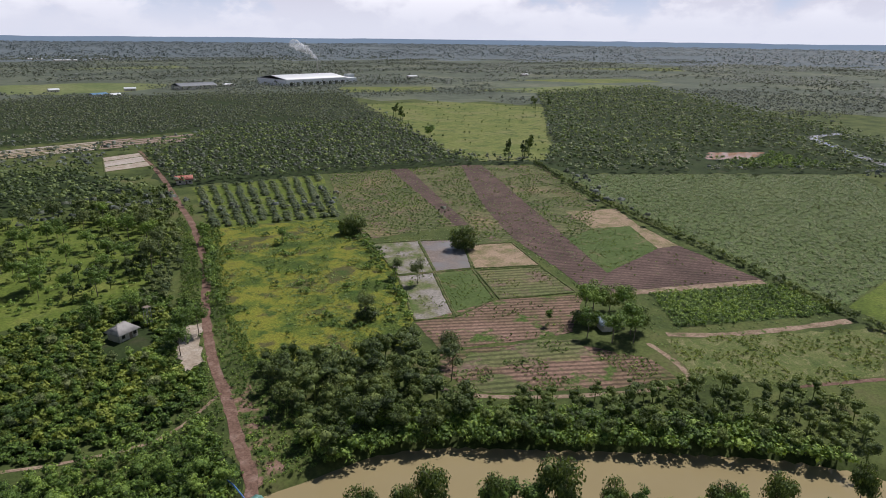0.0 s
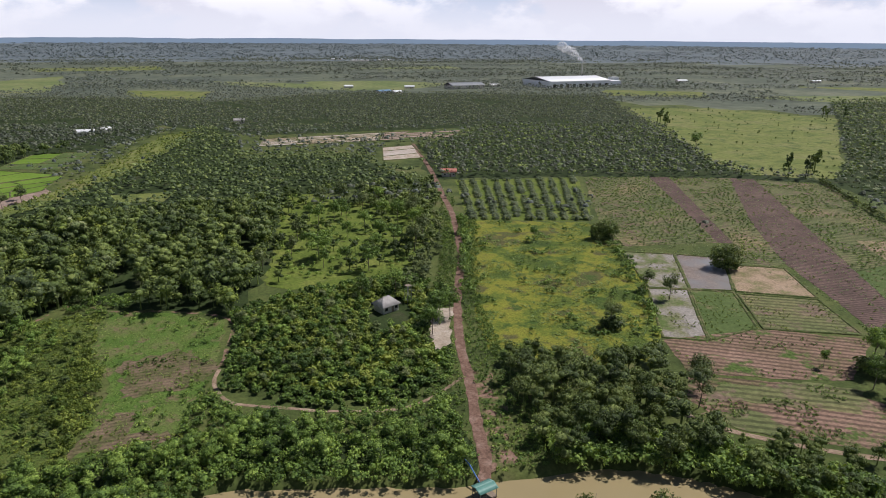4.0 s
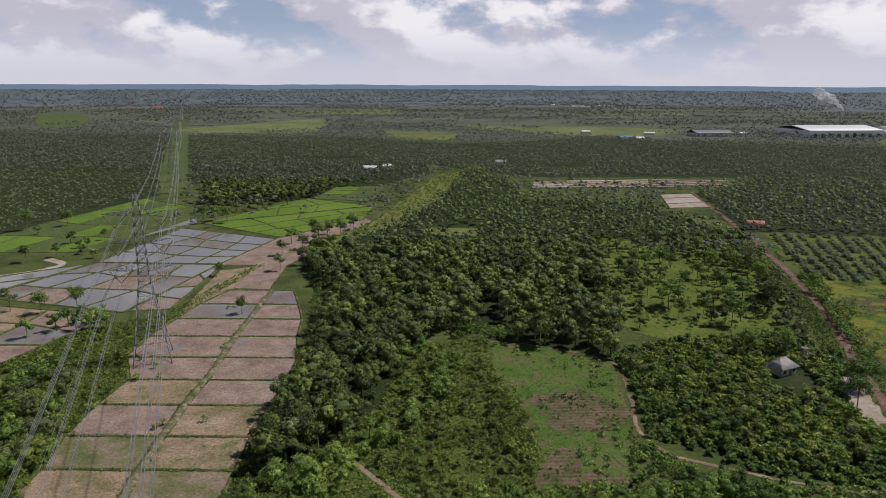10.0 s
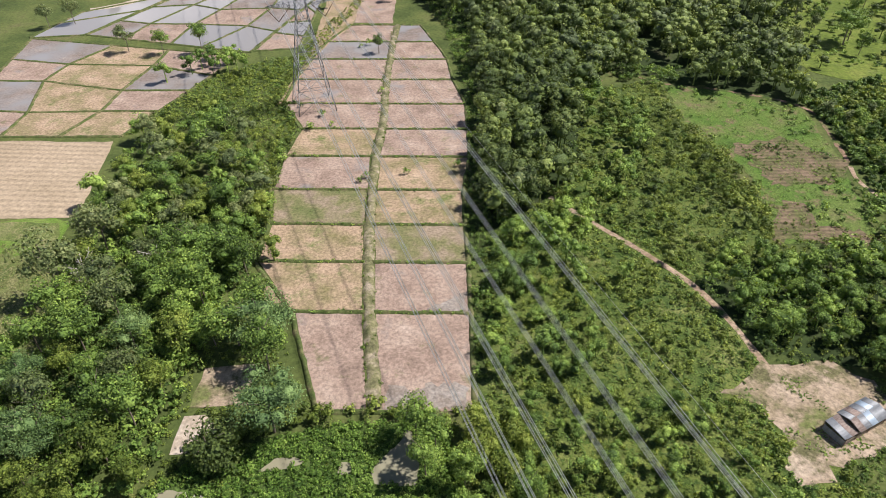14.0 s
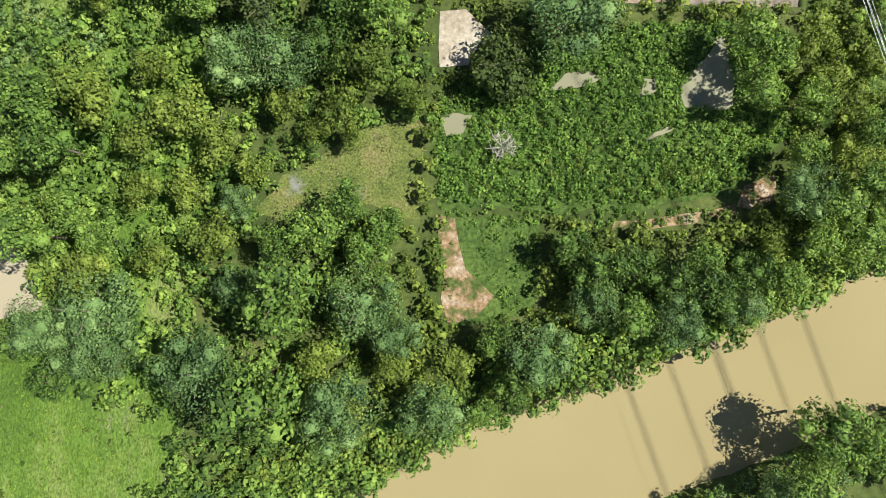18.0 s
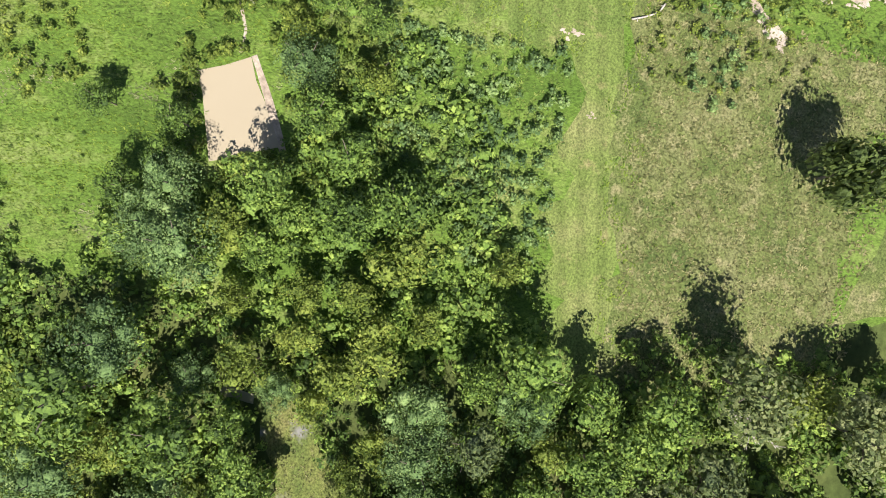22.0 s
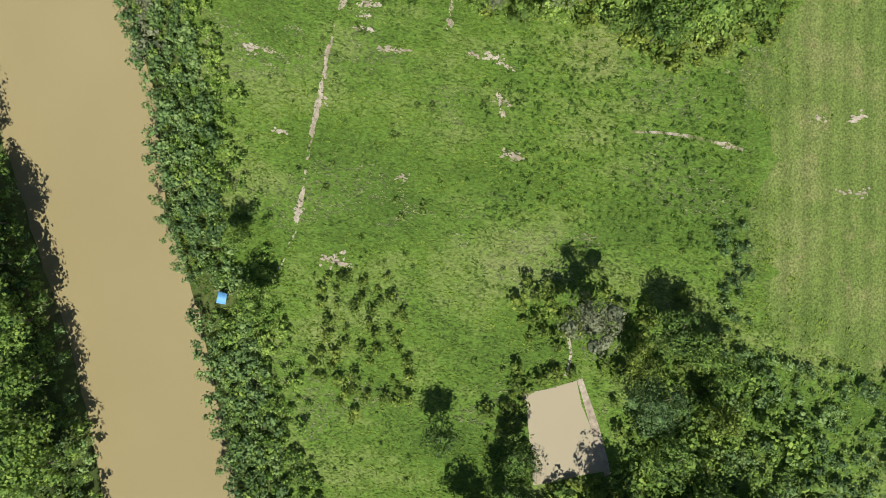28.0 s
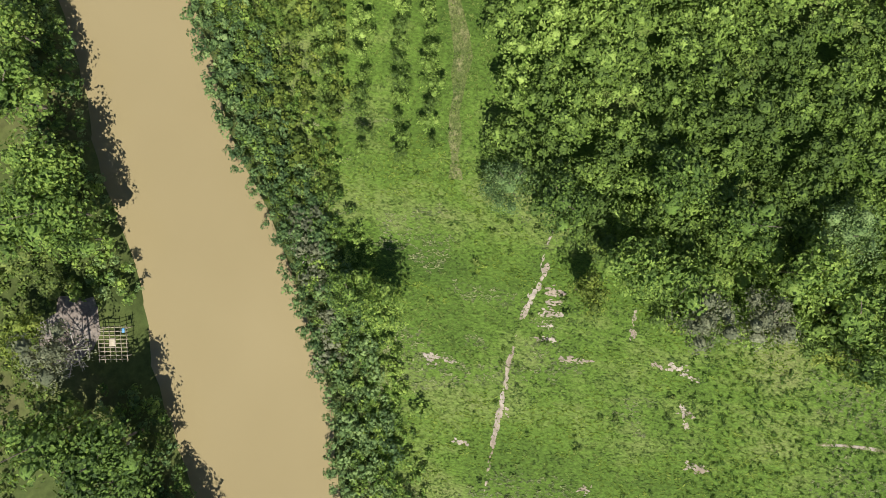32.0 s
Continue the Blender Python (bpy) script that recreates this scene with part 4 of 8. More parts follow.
def crown_leaves(rng, blobs, per, leaf, height, radius, base=0.35, flat=0.75, spread=1.0, heart=2, shape=BALL, core=(0.36, 0.68)):
    """Leaf sprays as folded quads on the outsides of overlapping clumps, each heart-th clump with a dense lumpy middle.
    Returns verts, quads and which quads are middle (1) or spray (0)."""
    c, vs, fs, mi, k = [(0, 0, height * (0.5 + base / 2), radius * 0.55)], [], [], [], 0
    for _ in range(blobs):
        a, r = rng.uniform(0, 2 * np.pi), radius * spread * (0.72 * np.sqrt(rng.uniform(0.02, 1)))
        z = height * (base + (1 - base) * rng.uniform(0.25, 0.8) * (1 - 0.45 * (r / radius) ** 2))
        c.append((r * np.cos(a), r * np.sin(a), z, radius * rng.uniform(0.30, 0.50)))
    for m, (x, y, z, s) in enumerate(c):
        if heart and m % heart == 0:
            v, f = shape
            v = v * rng.uniform(*core, (len(v), 1)) * s * (1, 1, flat) + (x, y, z)
            vs.append(v)
            fs.append(f + k)
            mi.append(np.ones(len(f), int))
            k += len(v)
        n = per
        if not n:
            continue
        d = rng.normal(size=(n, 3))
        d[:, 2] = np.abs(d[:, 2]) * 1.15 - 0.35
        d /= np.linalg.norm(d, axis=1)[:, None]
        p = np.array((x, y, z)) + d * (s * rng.uniform(0.72, 1.12, (n, 1))) * (1, 1, flat)
        nrm = d + rng.normal(size=(n, 3)) * 0.38 + (0, 0, 0.25)
        nrm /= np.linalg.norm(nrm, axis=1)[:, None]
        t = np.cross(nrm, rng.normal(size=(n, 3)))
        t /= np.linalg.norm(t, axis=1)[:, None] + 1e-6
        b = np.cross(nrm, t)
        l = leaf * rng.uniform(0.65, 1.35, (n, 1))
        w = l * rng.uniform(0.5, 0.8, (n, 1))
        q = np.stack([p - t * l, p - b * w + t * l * 0.15 - nrm * l * 0.2, p + t * l, p + b * w - nrm * l * 0.25], 1)
        vs.append(q.reshape(-1, 3))
        fs.append(np.arange(n * 4).reshape(-1, 4) + k)
        mi.append(np.zeros(n, int))
        k += n * 4
    v = np.concatenate(vs)
    v[:, 2] = np.maximum(v[:, 2], 0.05)
    return v, np.concatenate(fs), np.concatenate(mi)


def leaf_mesh(name, v, f, mi, mat, tone=None):
    me = mesh_of(name, v, f, L[mat], True)
    me.materials.append(H[mat])
    me.polygons.foreach_set("material_index", mi.astype(np.int32))
    if tone is not None:
        me.attributes.new("tone", "FLOAT", "POINT").data.foreach_set("value", tone.astype(np.float32))
    return me


def stem(height, r0, r1, lean=0.0, sides=6, rng=None, limbs=0, reach=2.0):
    """A tapered trunk with limbs, as verts and quads."""
    vs, fs, k = [], [], 0

    def tube(a, b, ra, rb, bend):
        nonlocal k
        a, b = np.array(a, float), np.array(b, float)
        d = b - a
        side = np.cross(d, (0.3, 0.9, 0.2))
        side /= np.linalg.norm(side)
        up = np.cross(d / np.linalg.norm(d), side)
        m = 4
        for i in range(m):
            s = i / (m - 1)
            c = a + d * s + bend * np.sin(np.pi * s)
            r = ra + (rb - ra) * s
            an = np.arange(sides) * 2 * np.pi / sides
            vs.append(c + r * (np.cos(an)[:, None] * side + np.sin(an)[:, None] * up))
        for i in range(m - 1):
            for j in range(sides):
                j2 = (j + 1) % sides
                fs.append((k + i * sides + j, k + i * sides + j2, k + (i + 1) * sides + j2, k + (i + 1) * sides + j))
        k += m * sides

    tube((0, 0, -0.2), (lean, 0, height * 0.8), r0, r1, np.array((0.1, 0.05, 0)) * height * 0.15)
    for i in range(limbs):
        a = i * 2.4 + rng.uniform(0, 1)
        z = height * rng.uniform(0.35, 0.62)
        tube((lean * z / height, 0, z), (np.cos(a) * reach, np.sin(a) * reach, z + height * rng.uniform(0.12, 0.3)), r0 * 0.45, r1 * 0.5, np.array((0, 0, 0.3)))
    return np.concatenate(vs), np.array(fs)


def quads_of(n):
    return np.arange(n * 4).reshape(-1, 4)


def tree_kind(name, seed, leaf_mat, height, radius, blobs, per, leaf, label, base=0.3, flat=0.75, spread=1.0, category="tree", trunk=0.18, group="", bark=None):
    """A first tree of its kind: an empty with trunk and crown."""
    rng = np.random.RandomState(seed)
    ob = thing(name, (0, 0, -50), label, category, group)
    v, f = stem(height, trunk, trunk * 0.35, rng.uniform(-0.4, 0.4), 6, rng, 4, radius * 0.6)
    part("trunk", mesh_of("trunk", v, f, bark or M_BARK, True), None, ob)
    part("crown", leaf_mesh("crown", *crown_leaves(rng, blobs, per, leaf, height, radius, base, flat, spread), leaf_mat), None, ob)
    return ob


def lod(seed, blobs, per, leaf, height, radius, trunk=True, base=0.3, flat=0.8, heart=2, shape=BALL, core=(0.36, 0.68)):
    """A simple tree for joined woods."""
    rng = np.random.RandomState(seed)
    c, f, mi = crown_leaves(rng, blobs, per, leaf, height, radius, base, flat, 1.0, heart, shape, core)
    if trunk:
        an = np.arange(3) * 2.1
        r = height * 0.018
        lo = np.c_[np.cos(an) * r * 1.5, np.sin(an) * r * 1.5, np.full(3, -0.3)]
        hi = np.c_[np.cos(an) * r * 0.6, np.sin(an) * r * 0.6, np.full(3, height * 0.7)]
        n = len(c)
        c = np.concatenate([c, lo, hi])
        f = np.concatenate([f, n + np.array([(0, 1, 4, 3), (1, 2, 5, 4), (2, 0, 3, 5)])])
        mi = np.concatenate([mi, [1, 1, 1]])
    return c.astype(np.float32), f, mi


LODS = {
    "full": [lod(s, 9, 46, 0.23, 9.5, 3.1, True, 0.14, core=(0.6, 0.88)) for s in range(11, 17)],
    "mid": [lod(s, 8, 24, 0.34, 9.5, 3.1, True, 0.14, core=(0.65, 0.92)) for s in range(21, 27)],
    "slim": [lod(s, 6, 9, 0.75, 11, 1.9, True, 0.25, 1.3) for s in range(31, 35)],
    "far": [lod(s, 1, 3, 0.9, h, r, False, 0.05, h / r * 0.55, 2, CAP) for s, h, r in ((41, 9, 6.2), (42, 11, 5.4), (43, 8, 6.8), (44, 12.5, 4.4), (45, 9.5, 5.8), (46, 7, 5.6))],
    "carpet": [lod(s, 3, 1, 2.0, 4.5, 10.0, False, 0.0, 0.26, 2, CAP) for s in range(55, 59)],
    "bush": [lod(s, 4, 16, 0.33, 1.8, 1.3, False, 0.05, 0.9) for s in range(61, 65)],
    "low": [lod(s, 3, 9, 0.30, 1.0, 0.9, False, 0.0, 0.8) for s in range(71, 75)],
}


def wood(name, pts, kind, mat, label, category="woods", size=(0.75, 1.25), seed=1, bed=None, drawn=(1.0, 1.0)):
    """Many trees joined into one object; pts (n, 2); drawn = stretch along x and y."""
    pts = np.asarray(pts, float).reshape(-1, 2)
    if not len(pts):
        return None
    rng = np.random.RandomState(seed)
    which = rng.randint(0, len(LODS[kind]), len(pts))
    vs, fs, mi, tone, k = [], [], [], [], 0
    z0 = np.zeros(len(pts)) if bed is None else bed
    for w, (c, f, m) in enumerate(LODS[kind]):
        p, z = pts[which == w], z0[which == w]
        if not len(p):
            continue
        s = rng.uniform(*size, len(p))
        sx, a = s * rng.uniform(0.85, 1.2, len(p)), rng.uniform(0, 2 * np.pi, len(p))
        ca, sa = np.cos(a) * sx, np.sin(a) * sx
        x = p[:, 0, None] + drawn[0] * (c[None, :, 0] * ca[:, None] - c[None, :, 1] * sa[:, None])
        y = p[:, 1, None] + drawn[1] * (c[None, :, 0] * sa[:, None] + c[None, :, 1] * ca[:, None])
        zz = z[:, None] + c[None, :, 2] * s[:, None]
        vs.append(np.stack([x, y, zz], -1).reshape(-1, 3))
        fs.append((f[None] + (k + np.arange(len(p)) * len(c))[:, None, None]).reshape(-1, 4))
        mi.append(np.tile(m, len(p)))
        tone.append(np.repeat(rng.uniform(-0.24, 0.24, len(p)), len(c)))
        k += len(p) * len(c)
    me = leaf_mesh(name, np.concatenate(vs), np.concatenate(fs), np.concatenate(mi), mat, np.concatenate(tone))
    return tagged(new(name, me), label, category, kind="stuff")


def scatter(poly, spacing, seed, keep=1.0, clear=True, bank=1.5, gaps=None):
    """Uneven points in an outline, off the fields, roads and water."""
    rng = np.random.RandomState(seed)
    p = np.array(poly, float)
    (x0, y0), (x1, y1) = p.min(0), p.max(0)
    gx_, gy_ = np.meshgrid(np.arange(x0, x1, spacing), np.arange(y0, y1, spacing))
    x = gx_.ravel() + rng.uniform(-0.5, 0.5, gx_.size) * spacing
    y = gy_.ravel() + rng.uniform(-0.5, 0.5, gx_.size) * spacing
    ok = inside(poly, x, y) & (rng.uniform(size=x.size) < keep)
    x, y = x[ok], y[ok]
    if clear:
        ok = np.ones(len(x), bool)
        for f in FIELDS:
            q = np.array(f)
            if q[:, 0].min() > x1 or q[:, 0].max() < x0 or q[:, 1].min() > y1 or q[:, 1].max() < y0:
                continue
            ok &= ~inside(f, x, y)
        x, y = x[ok], y[ok]
    if len(x) and y0 < 150 and x0 < 250:
        ok = river_off(x, y) > half_width(x) + bank
        x, y = x[ok], y[ok]
    if gaps and len(x):
        k = np.array([noise.noise((px / gaps[0], py / gaps[0], seed * 1.7)) for px, py in zip(x, y)])
        x, y = x[k > gaps[1]], y[k > gaps[1]]
    return np.stack([x, y], 1)


# woods within a few hundred metres
W_CENTRAL = [(-79, 122), (-81, 255), (-106, 300), (-100, 328), (-66, 396), (-41, 480), (-18, 640), (0, 640), (16, 570), (22, 486), (108, 468), (112, 430), (132, 372), (60, 358), (44, 364), (26, 218), (16, 193), (-20, 209), (-36, 218), (-45, 206), (-58, 150)]
FIELDS.append([(58, 168), (70, 166), (74, 180), (73, 191), (61, 190)])
W_HUT = [(20, 192), (19, 150), (20, 145), (40, 136), (56, 133), (70, 139), (73, 150), (70, 164), (80, 184), (86, 196), (76, 206), (40, 204)]
W_SOUTH = [(-28, 122), (-20, 119), (2, 119), (16, 124), (18, 131), (36, 121), (58, 115), (68, 112), (66, 96), (40, 108), (0, 112), (-10, 100), (-14, 90), (-30, 92), (-37, 110)]
W_ROADSIDE = [(84, 92), (112, 76), (126, 92), (122, 104), (127, 116), (140, 138), (130, 127), (110, 130), (90, 140), (85, 118)]
W_BANK_E = [(108, 80), (130, 66), (152, 47), (170, 30), (176, 20), (200, 30), (196, 44), (180, 62), (160, 71), (130, 90)]
W_SOUTH_BANK = [(60, 76), (100, 64), (124, 44), (140, 28), (150, 12), (128, 18), (90, 46), (40, 70)]
W_WEST = [(-121, 108), (-124, 116), (-128, 130), (-141, 164), (-147, 178), (-160, 186), (-174, 168), (-172, 131), (-166, 121), (-140, 118), (-131, 108)]
W_PALM_BACK = [(140, 378), (236, 362), (370, 305), (392, 330), (350, 342), (352, 385), (430, 565), (250, 600), (205, 545), (160, 515), (155, 452), (140, 420)]
W_NW = [(-135, 483), (-90, 546), (-50, 640), (-60, 700), (-330, 640), (-250, 560), (-205, 445), (-150, 472)]
W_BACK = [(-330, 640), (-60, 700), (-18, 645), (40, 600), (240, 605), (430, 570), (490, 735), (560, 900), (200, 1040), (-20, 930), (-150, 1010), (-260, 1050), (-440, 1060)]
W_FARWEST = [(-300, 330), (-262, 482), (-250, 560), (-330, 640), (-440, 1060), (-900, 1100), (-700, 400)]
W_EAST = [(374, 306), (364, 268), (524, 152), (620, 120), (760, 250), (1090, 700), (820, 730), (670, 575), (442, 350)]

# dark ground sheets that hide the gaps between tree crowns
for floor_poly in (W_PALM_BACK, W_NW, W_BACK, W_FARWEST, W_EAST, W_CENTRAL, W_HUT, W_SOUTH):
    field("wood_floor", floor_poly, "forest_floor", "dark ground under the trees that hides gaps between crowns", "forest floor", z=0.01, edge=3, step=6, clear=False)
cw = scatter(W_CENTRAL, 4.7, 1, gaps=(14, -0.36))
cn = cw[:, 1] < 330
wood("central_wood", cw[cn], "mid", "wood", "dense broadleaf wood with a dark green canopy", seed=1, size=(0.6, 1.5))
wood("central_wood", cw[cn][::8] + 1.2, "mid", "lime", "lighter trees standing out of the wood", seed=94, size=(0.6, 1.3))
wood("central_wood", cw[cn][4::9] - 1.1, "mid", "olive", "dull green trees standing out of the wood", seed=95, size=(0.8, 1.5))
wood("central_wood", cw[~cn], "far", "shade", "dense broadleaf wood with a dark green canopy", seed=91, size=(0.55, 0.95))
wood("central_wood_edge", scatter([(-79, 122), (-81, 255), (-66, 255), (-48, 206), (-58, 150)], 5.5, 2), "full", "shade", "tall dark trees along the paddies", seed=2, size=(0.9, 1.4))
wood("hut_undergrowth", scatter([(16, 196), (15, 145), (40, 128), (58, 125), (76, 136), (80, 160), (92, 196), (82, 216), (40, 209)], 1.9, 114, 0.85), "bush", "broad", "bushes under the young trees", "bushes", (0.6, 1.4), 114)
hw = scatter(W_HUT, 3.4, 3, gaps=(9, -0.18))
wood("hut_wood", hw[::2], "full", "broad", "young dull green trees round a hut", seed=3, size=(0.35, 0.7))
wood("hut_wood", hw[1::4], "full", "olive", "young olive-green trees round a hut", seed=89, size=(0.35, 0.65))
wood("hut_scrub", scatter(W_HUT, 2.2, 86, 0.6), "bush", "lime", "light green scrub under the young trees", "bushes", (0.9, 1.7), 86)
wood("hut_wood", hw[3::4], "full", "lime", "young light green trees round a hut", seed=87, size=(0.3, 0.6))
wood("south_wood", scatter(W_SOUTH, 4.0, 4), "full", "broad", "tangled riverside trees and climbers", seed=4, size=(0.45, 0.85))
wood("roadside_trees", scatter(W_ROADSIDE, 5.0, 5), "full", "shade", "tall dark trees by the river", seed=5, size=(0.9, 1.25))
wood("bank_trees", scatter(W_BANK_E, 4.2, 6), "full", "wood", "thicket along the river bank", seed=6, size=(0.5, 0.85))
wood("bank_trees", scatter(W_SOUTH_BANK, 6.0, 7, 0.8), "full", "broad", "tall trees on the near bank of the river", seed=7, size=(0.8, 1.2))
wood("undergrowth", scatter([(-134, 88.5), (-131.5, 96), (-132, 108), (-128, 116), (-140, 120), (-150, 100), (-142, 88)], 1.9, 115, 0.9), "bush", "broad", "bushes at the foot of the west wood", "bushes", (0.7, 1.5), 115)
ww = scatter(W_WEST, 5.0, 8, gaps=(11, -0.34))
wood("west_wood", ww[::3], "full", "broad", "tall dark broadleaf trees west of the paddies", seed=8, size=(0.8, 1.35))
wood("west_wood", ww[1::3], "full", "olive", "tall olive-green trees west of the paddies", seed=92, size=(0.75, 1.2))
wood("west_wood", ww[2::3], "full", "lime", "yellow-green trees west of the paddies", seed=90, size=(0.65, 1.05))
gb = scatter(W_PALM_BACK, 4.8, 9)
wood("grove_back", gb[::2], "far", "wood", "dense wood behind the palm grove", seed=9, size=(0.5, 0.95))
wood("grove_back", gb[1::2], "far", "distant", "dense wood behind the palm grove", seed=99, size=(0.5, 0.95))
wn = scatter(W_NW, 5.6, 10, 0.9)
wood("tree_line", wn[wn[:, 1] < 545], "mid", "shade", "tall dark tree line behind the rice", seed=10, size=(0.8, 1.35))
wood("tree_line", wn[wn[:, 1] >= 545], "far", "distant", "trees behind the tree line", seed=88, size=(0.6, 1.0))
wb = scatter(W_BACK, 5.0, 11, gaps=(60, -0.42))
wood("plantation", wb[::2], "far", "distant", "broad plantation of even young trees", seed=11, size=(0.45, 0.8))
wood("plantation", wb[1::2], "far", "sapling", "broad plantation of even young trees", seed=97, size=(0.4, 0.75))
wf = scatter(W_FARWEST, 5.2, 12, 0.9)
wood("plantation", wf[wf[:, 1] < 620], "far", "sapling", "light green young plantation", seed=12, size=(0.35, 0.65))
wood("plantation", wf[wf[:, 1] >= 620], "far", "distant", "plantation farther off in haze-greyed green", seed=98, size=(0.5, 0.85))
we = scatter(W_EAST, 5.8, 13, gaps=(50, -0.4))
wood("east_wood", we[::2], "far", "wood", "wide wood beyond the cane", seed=13, size=(0.55, 1.15))
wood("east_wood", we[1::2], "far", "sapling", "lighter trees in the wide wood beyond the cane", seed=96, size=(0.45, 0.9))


# the mosaic of woods and fields out to the horizon
def far_points(r0, r1, spacing, seed, cut):
    rng = np.random.RandomState(seed)
    s = np.arange(-r1, r1, spacing)
    x, y = np.meshgrid(s, np.arange(0, r1, spacing))
    x, y = x.ravel() + rng.uniform(-0.5, 0.5, x.size) * spacing, y.ravel() + rng.uniform(-0.5, 0.5, x.size) * spacing
    r, a = np.hypot(x, y), np.degrees(np.arctan2(x, y))
    ok = (r > r0) & (r < r1) & (a > -44) & (a < 84)
    x, y = x[ok], y[ok]
    for f in [*FIELDS, W_BACK, W_FARWEST, W_EAST, W_PALM_BACK, W_NW, W_CENTRAL, W_SOUTH, W_BANK_E, W_SOUTH_BANK]:
        ok = ~inside(f, x, y)
        x, y = x[ok], y[ok]
    k = np.array([noise.noise((px / 260, py / 190, 3.7)) + 0.5 * noise.noise((px / 70, py / 60, 1.1)) for px, py in zip(x, y)])
    ok = k > cut
    return np.stack([x[ok], y[ok]], 1)


# farther trees use the haze-tinted leaf colours, bluest at the horizon
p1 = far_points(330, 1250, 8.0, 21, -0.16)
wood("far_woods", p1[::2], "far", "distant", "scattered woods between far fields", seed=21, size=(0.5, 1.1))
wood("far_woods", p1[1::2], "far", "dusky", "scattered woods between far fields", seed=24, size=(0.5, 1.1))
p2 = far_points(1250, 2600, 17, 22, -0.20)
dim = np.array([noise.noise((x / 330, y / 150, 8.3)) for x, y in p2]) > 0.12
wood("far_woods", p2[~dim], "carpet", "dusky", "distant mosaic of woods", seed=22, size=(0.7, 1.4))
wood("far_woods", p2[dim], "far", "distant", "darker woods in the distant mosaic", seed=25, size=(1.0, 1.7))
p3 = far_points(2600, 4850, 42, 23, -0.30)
wood("horizon_woods", p3, "carpet", "misty", "woods in haze-blue colours out to the horizon", seed=23, size=(1.5, 2.6), bed=lie(p3[:, 0], p3[:, 1], np.full(len(p3), 1e3)))

# ---- the riverside meadow, pond and marsh ----
field("riverside_meadow", [(-300, -46), (-275, -40), (-246, -24), (-226, -16), (-207, -9), (-180, 3), (-164, 12), (-160, 60), (-164, 118), (-206, 126), (-256, 126), (-300, 60)], "lush", "riverside meadow of bright mixed grass and weeds", edge=1.0, clear=False, z=0.03)
field("mown_meadow", [(-252, 60), (-252, 96), (-238, 96), (-219, 86), (-199, 88), (-180, 90), (-161, 92), (-160, 84), (-177, 81), (-201, 80), (-206, 63), (-232, 56), (-244, 58)], "mown", "strip of short mown grass with faint rows", z=0.045, edge=2.6)
field("rough_meadow", [(-212, 87), (-199, 87), (-180, 89), (-160, 91), (-160, 116), (-183, 119), (-206, 121)], "rough_turf", "rough meadow of dry and green grass", edge=1.4, clear=False, z=0.05)
field("farm_pond", [(-191.9, 33.3), (-194.6, 39.8), (-183.8, 45.2), (-180.6, 36.6)], M_POND, "rectangular pond of opaque pale tan water", "pond", z=0.07, edge=0.25)
track("pond_edge", [(-194.9, 40.2), (-189, 43.2), (-183.4, 45.7)], 0.9, "sand", "bare sandy edge of the pond", 0.09, "bank")
track("footpath", [(-227, 41.5), (-227.6, 48), (-227, 56)], 0.4, "sand_weeds", "thin bare footpath through grass", 0.08, clear=False)
track("footpath", [(-195, 38.4), (-198, 38.6), (-201.5, 37.2)], 0.4, "sand", "thin trail from the pond", 0.08, clear=False)


def worn(name, spots, mat, label, seed=1):
    """Bare earth showing through grass: many small ragged patches; spots are (x, y, length, width, angle)."""
    rng = np.random.RandomState(seed)
    vs, fs, k = [], [], 0
    for x, y, l, w, a in spots:
        t = np.arange(8) * np.pi / 4 + rng.uniform(-0.25, 0.25, 8)
        r = rng.uniform(0.55, 1.25, 8)
        u, v = np.cos(t) * r * l / 2, np.sin(t) * r * w / 2
        px_, py_ = x + u * math.cos(a) - v * math.sin(a), y + u * math.sin(a) + v * math.cos(a)
        vs.append(np.c_[px_, py_, np.full(8, 0.085 + rng.uniform(0, 0.035))])
        fs += [(k, k + 1, k + 2, k + 3), (k, k + 3, k + 4, k + 7), (k + 4, k + 5, k + 6, k + 7)]
        k += 8
    return tagged(new(name, mesh_of(name, np.concatenate(vs), fs, G[mat])), label, "bare ground", kind="structure")


def along(line, n, spread, size, seed):
    """Patches strewn along a line."""
    rng = np.random.RandomState(seed)
    p = curve(line, 0.5)
    d = np.gradient(p, axis=0)
    out = []
    for i in rng.randint(0, len(p), n):
        l = rng.uniform(*size)
        out.append((p[i][0] + rng.normal() * spread, p[i][1] + rng.normal() * spread, l * 2.4, l, math.atan2(d[i][1], d[i][0]) + rng.normal() * 0.2))
    return out


def strewn(poly, n, size, angle, seed, gap=0.0):
    """Patches strewn over an outline, all drawn out one way."""
    rng = np.random.RandomState(seed)
    q = np.array(poly, float)
    (x0, y0), (x1, y1) = q.min(0), q.max(0)
    x, y = rng.uniform(x0, x1, n * 3), rng.uniform(y0, y1, n * 3)
    ok = inside(poly, x, y) & np.array([noise.noise((a * 0.55, b * 0.3, seed)) > gap for a, b in zip(x, y)])
    return [(a, b, 5.5 * l, l, angle + rng.normal() * 0.16) for a, b, l in zip(x[ok][:n], y[ok][:n], rng.uniform(*size, n))]


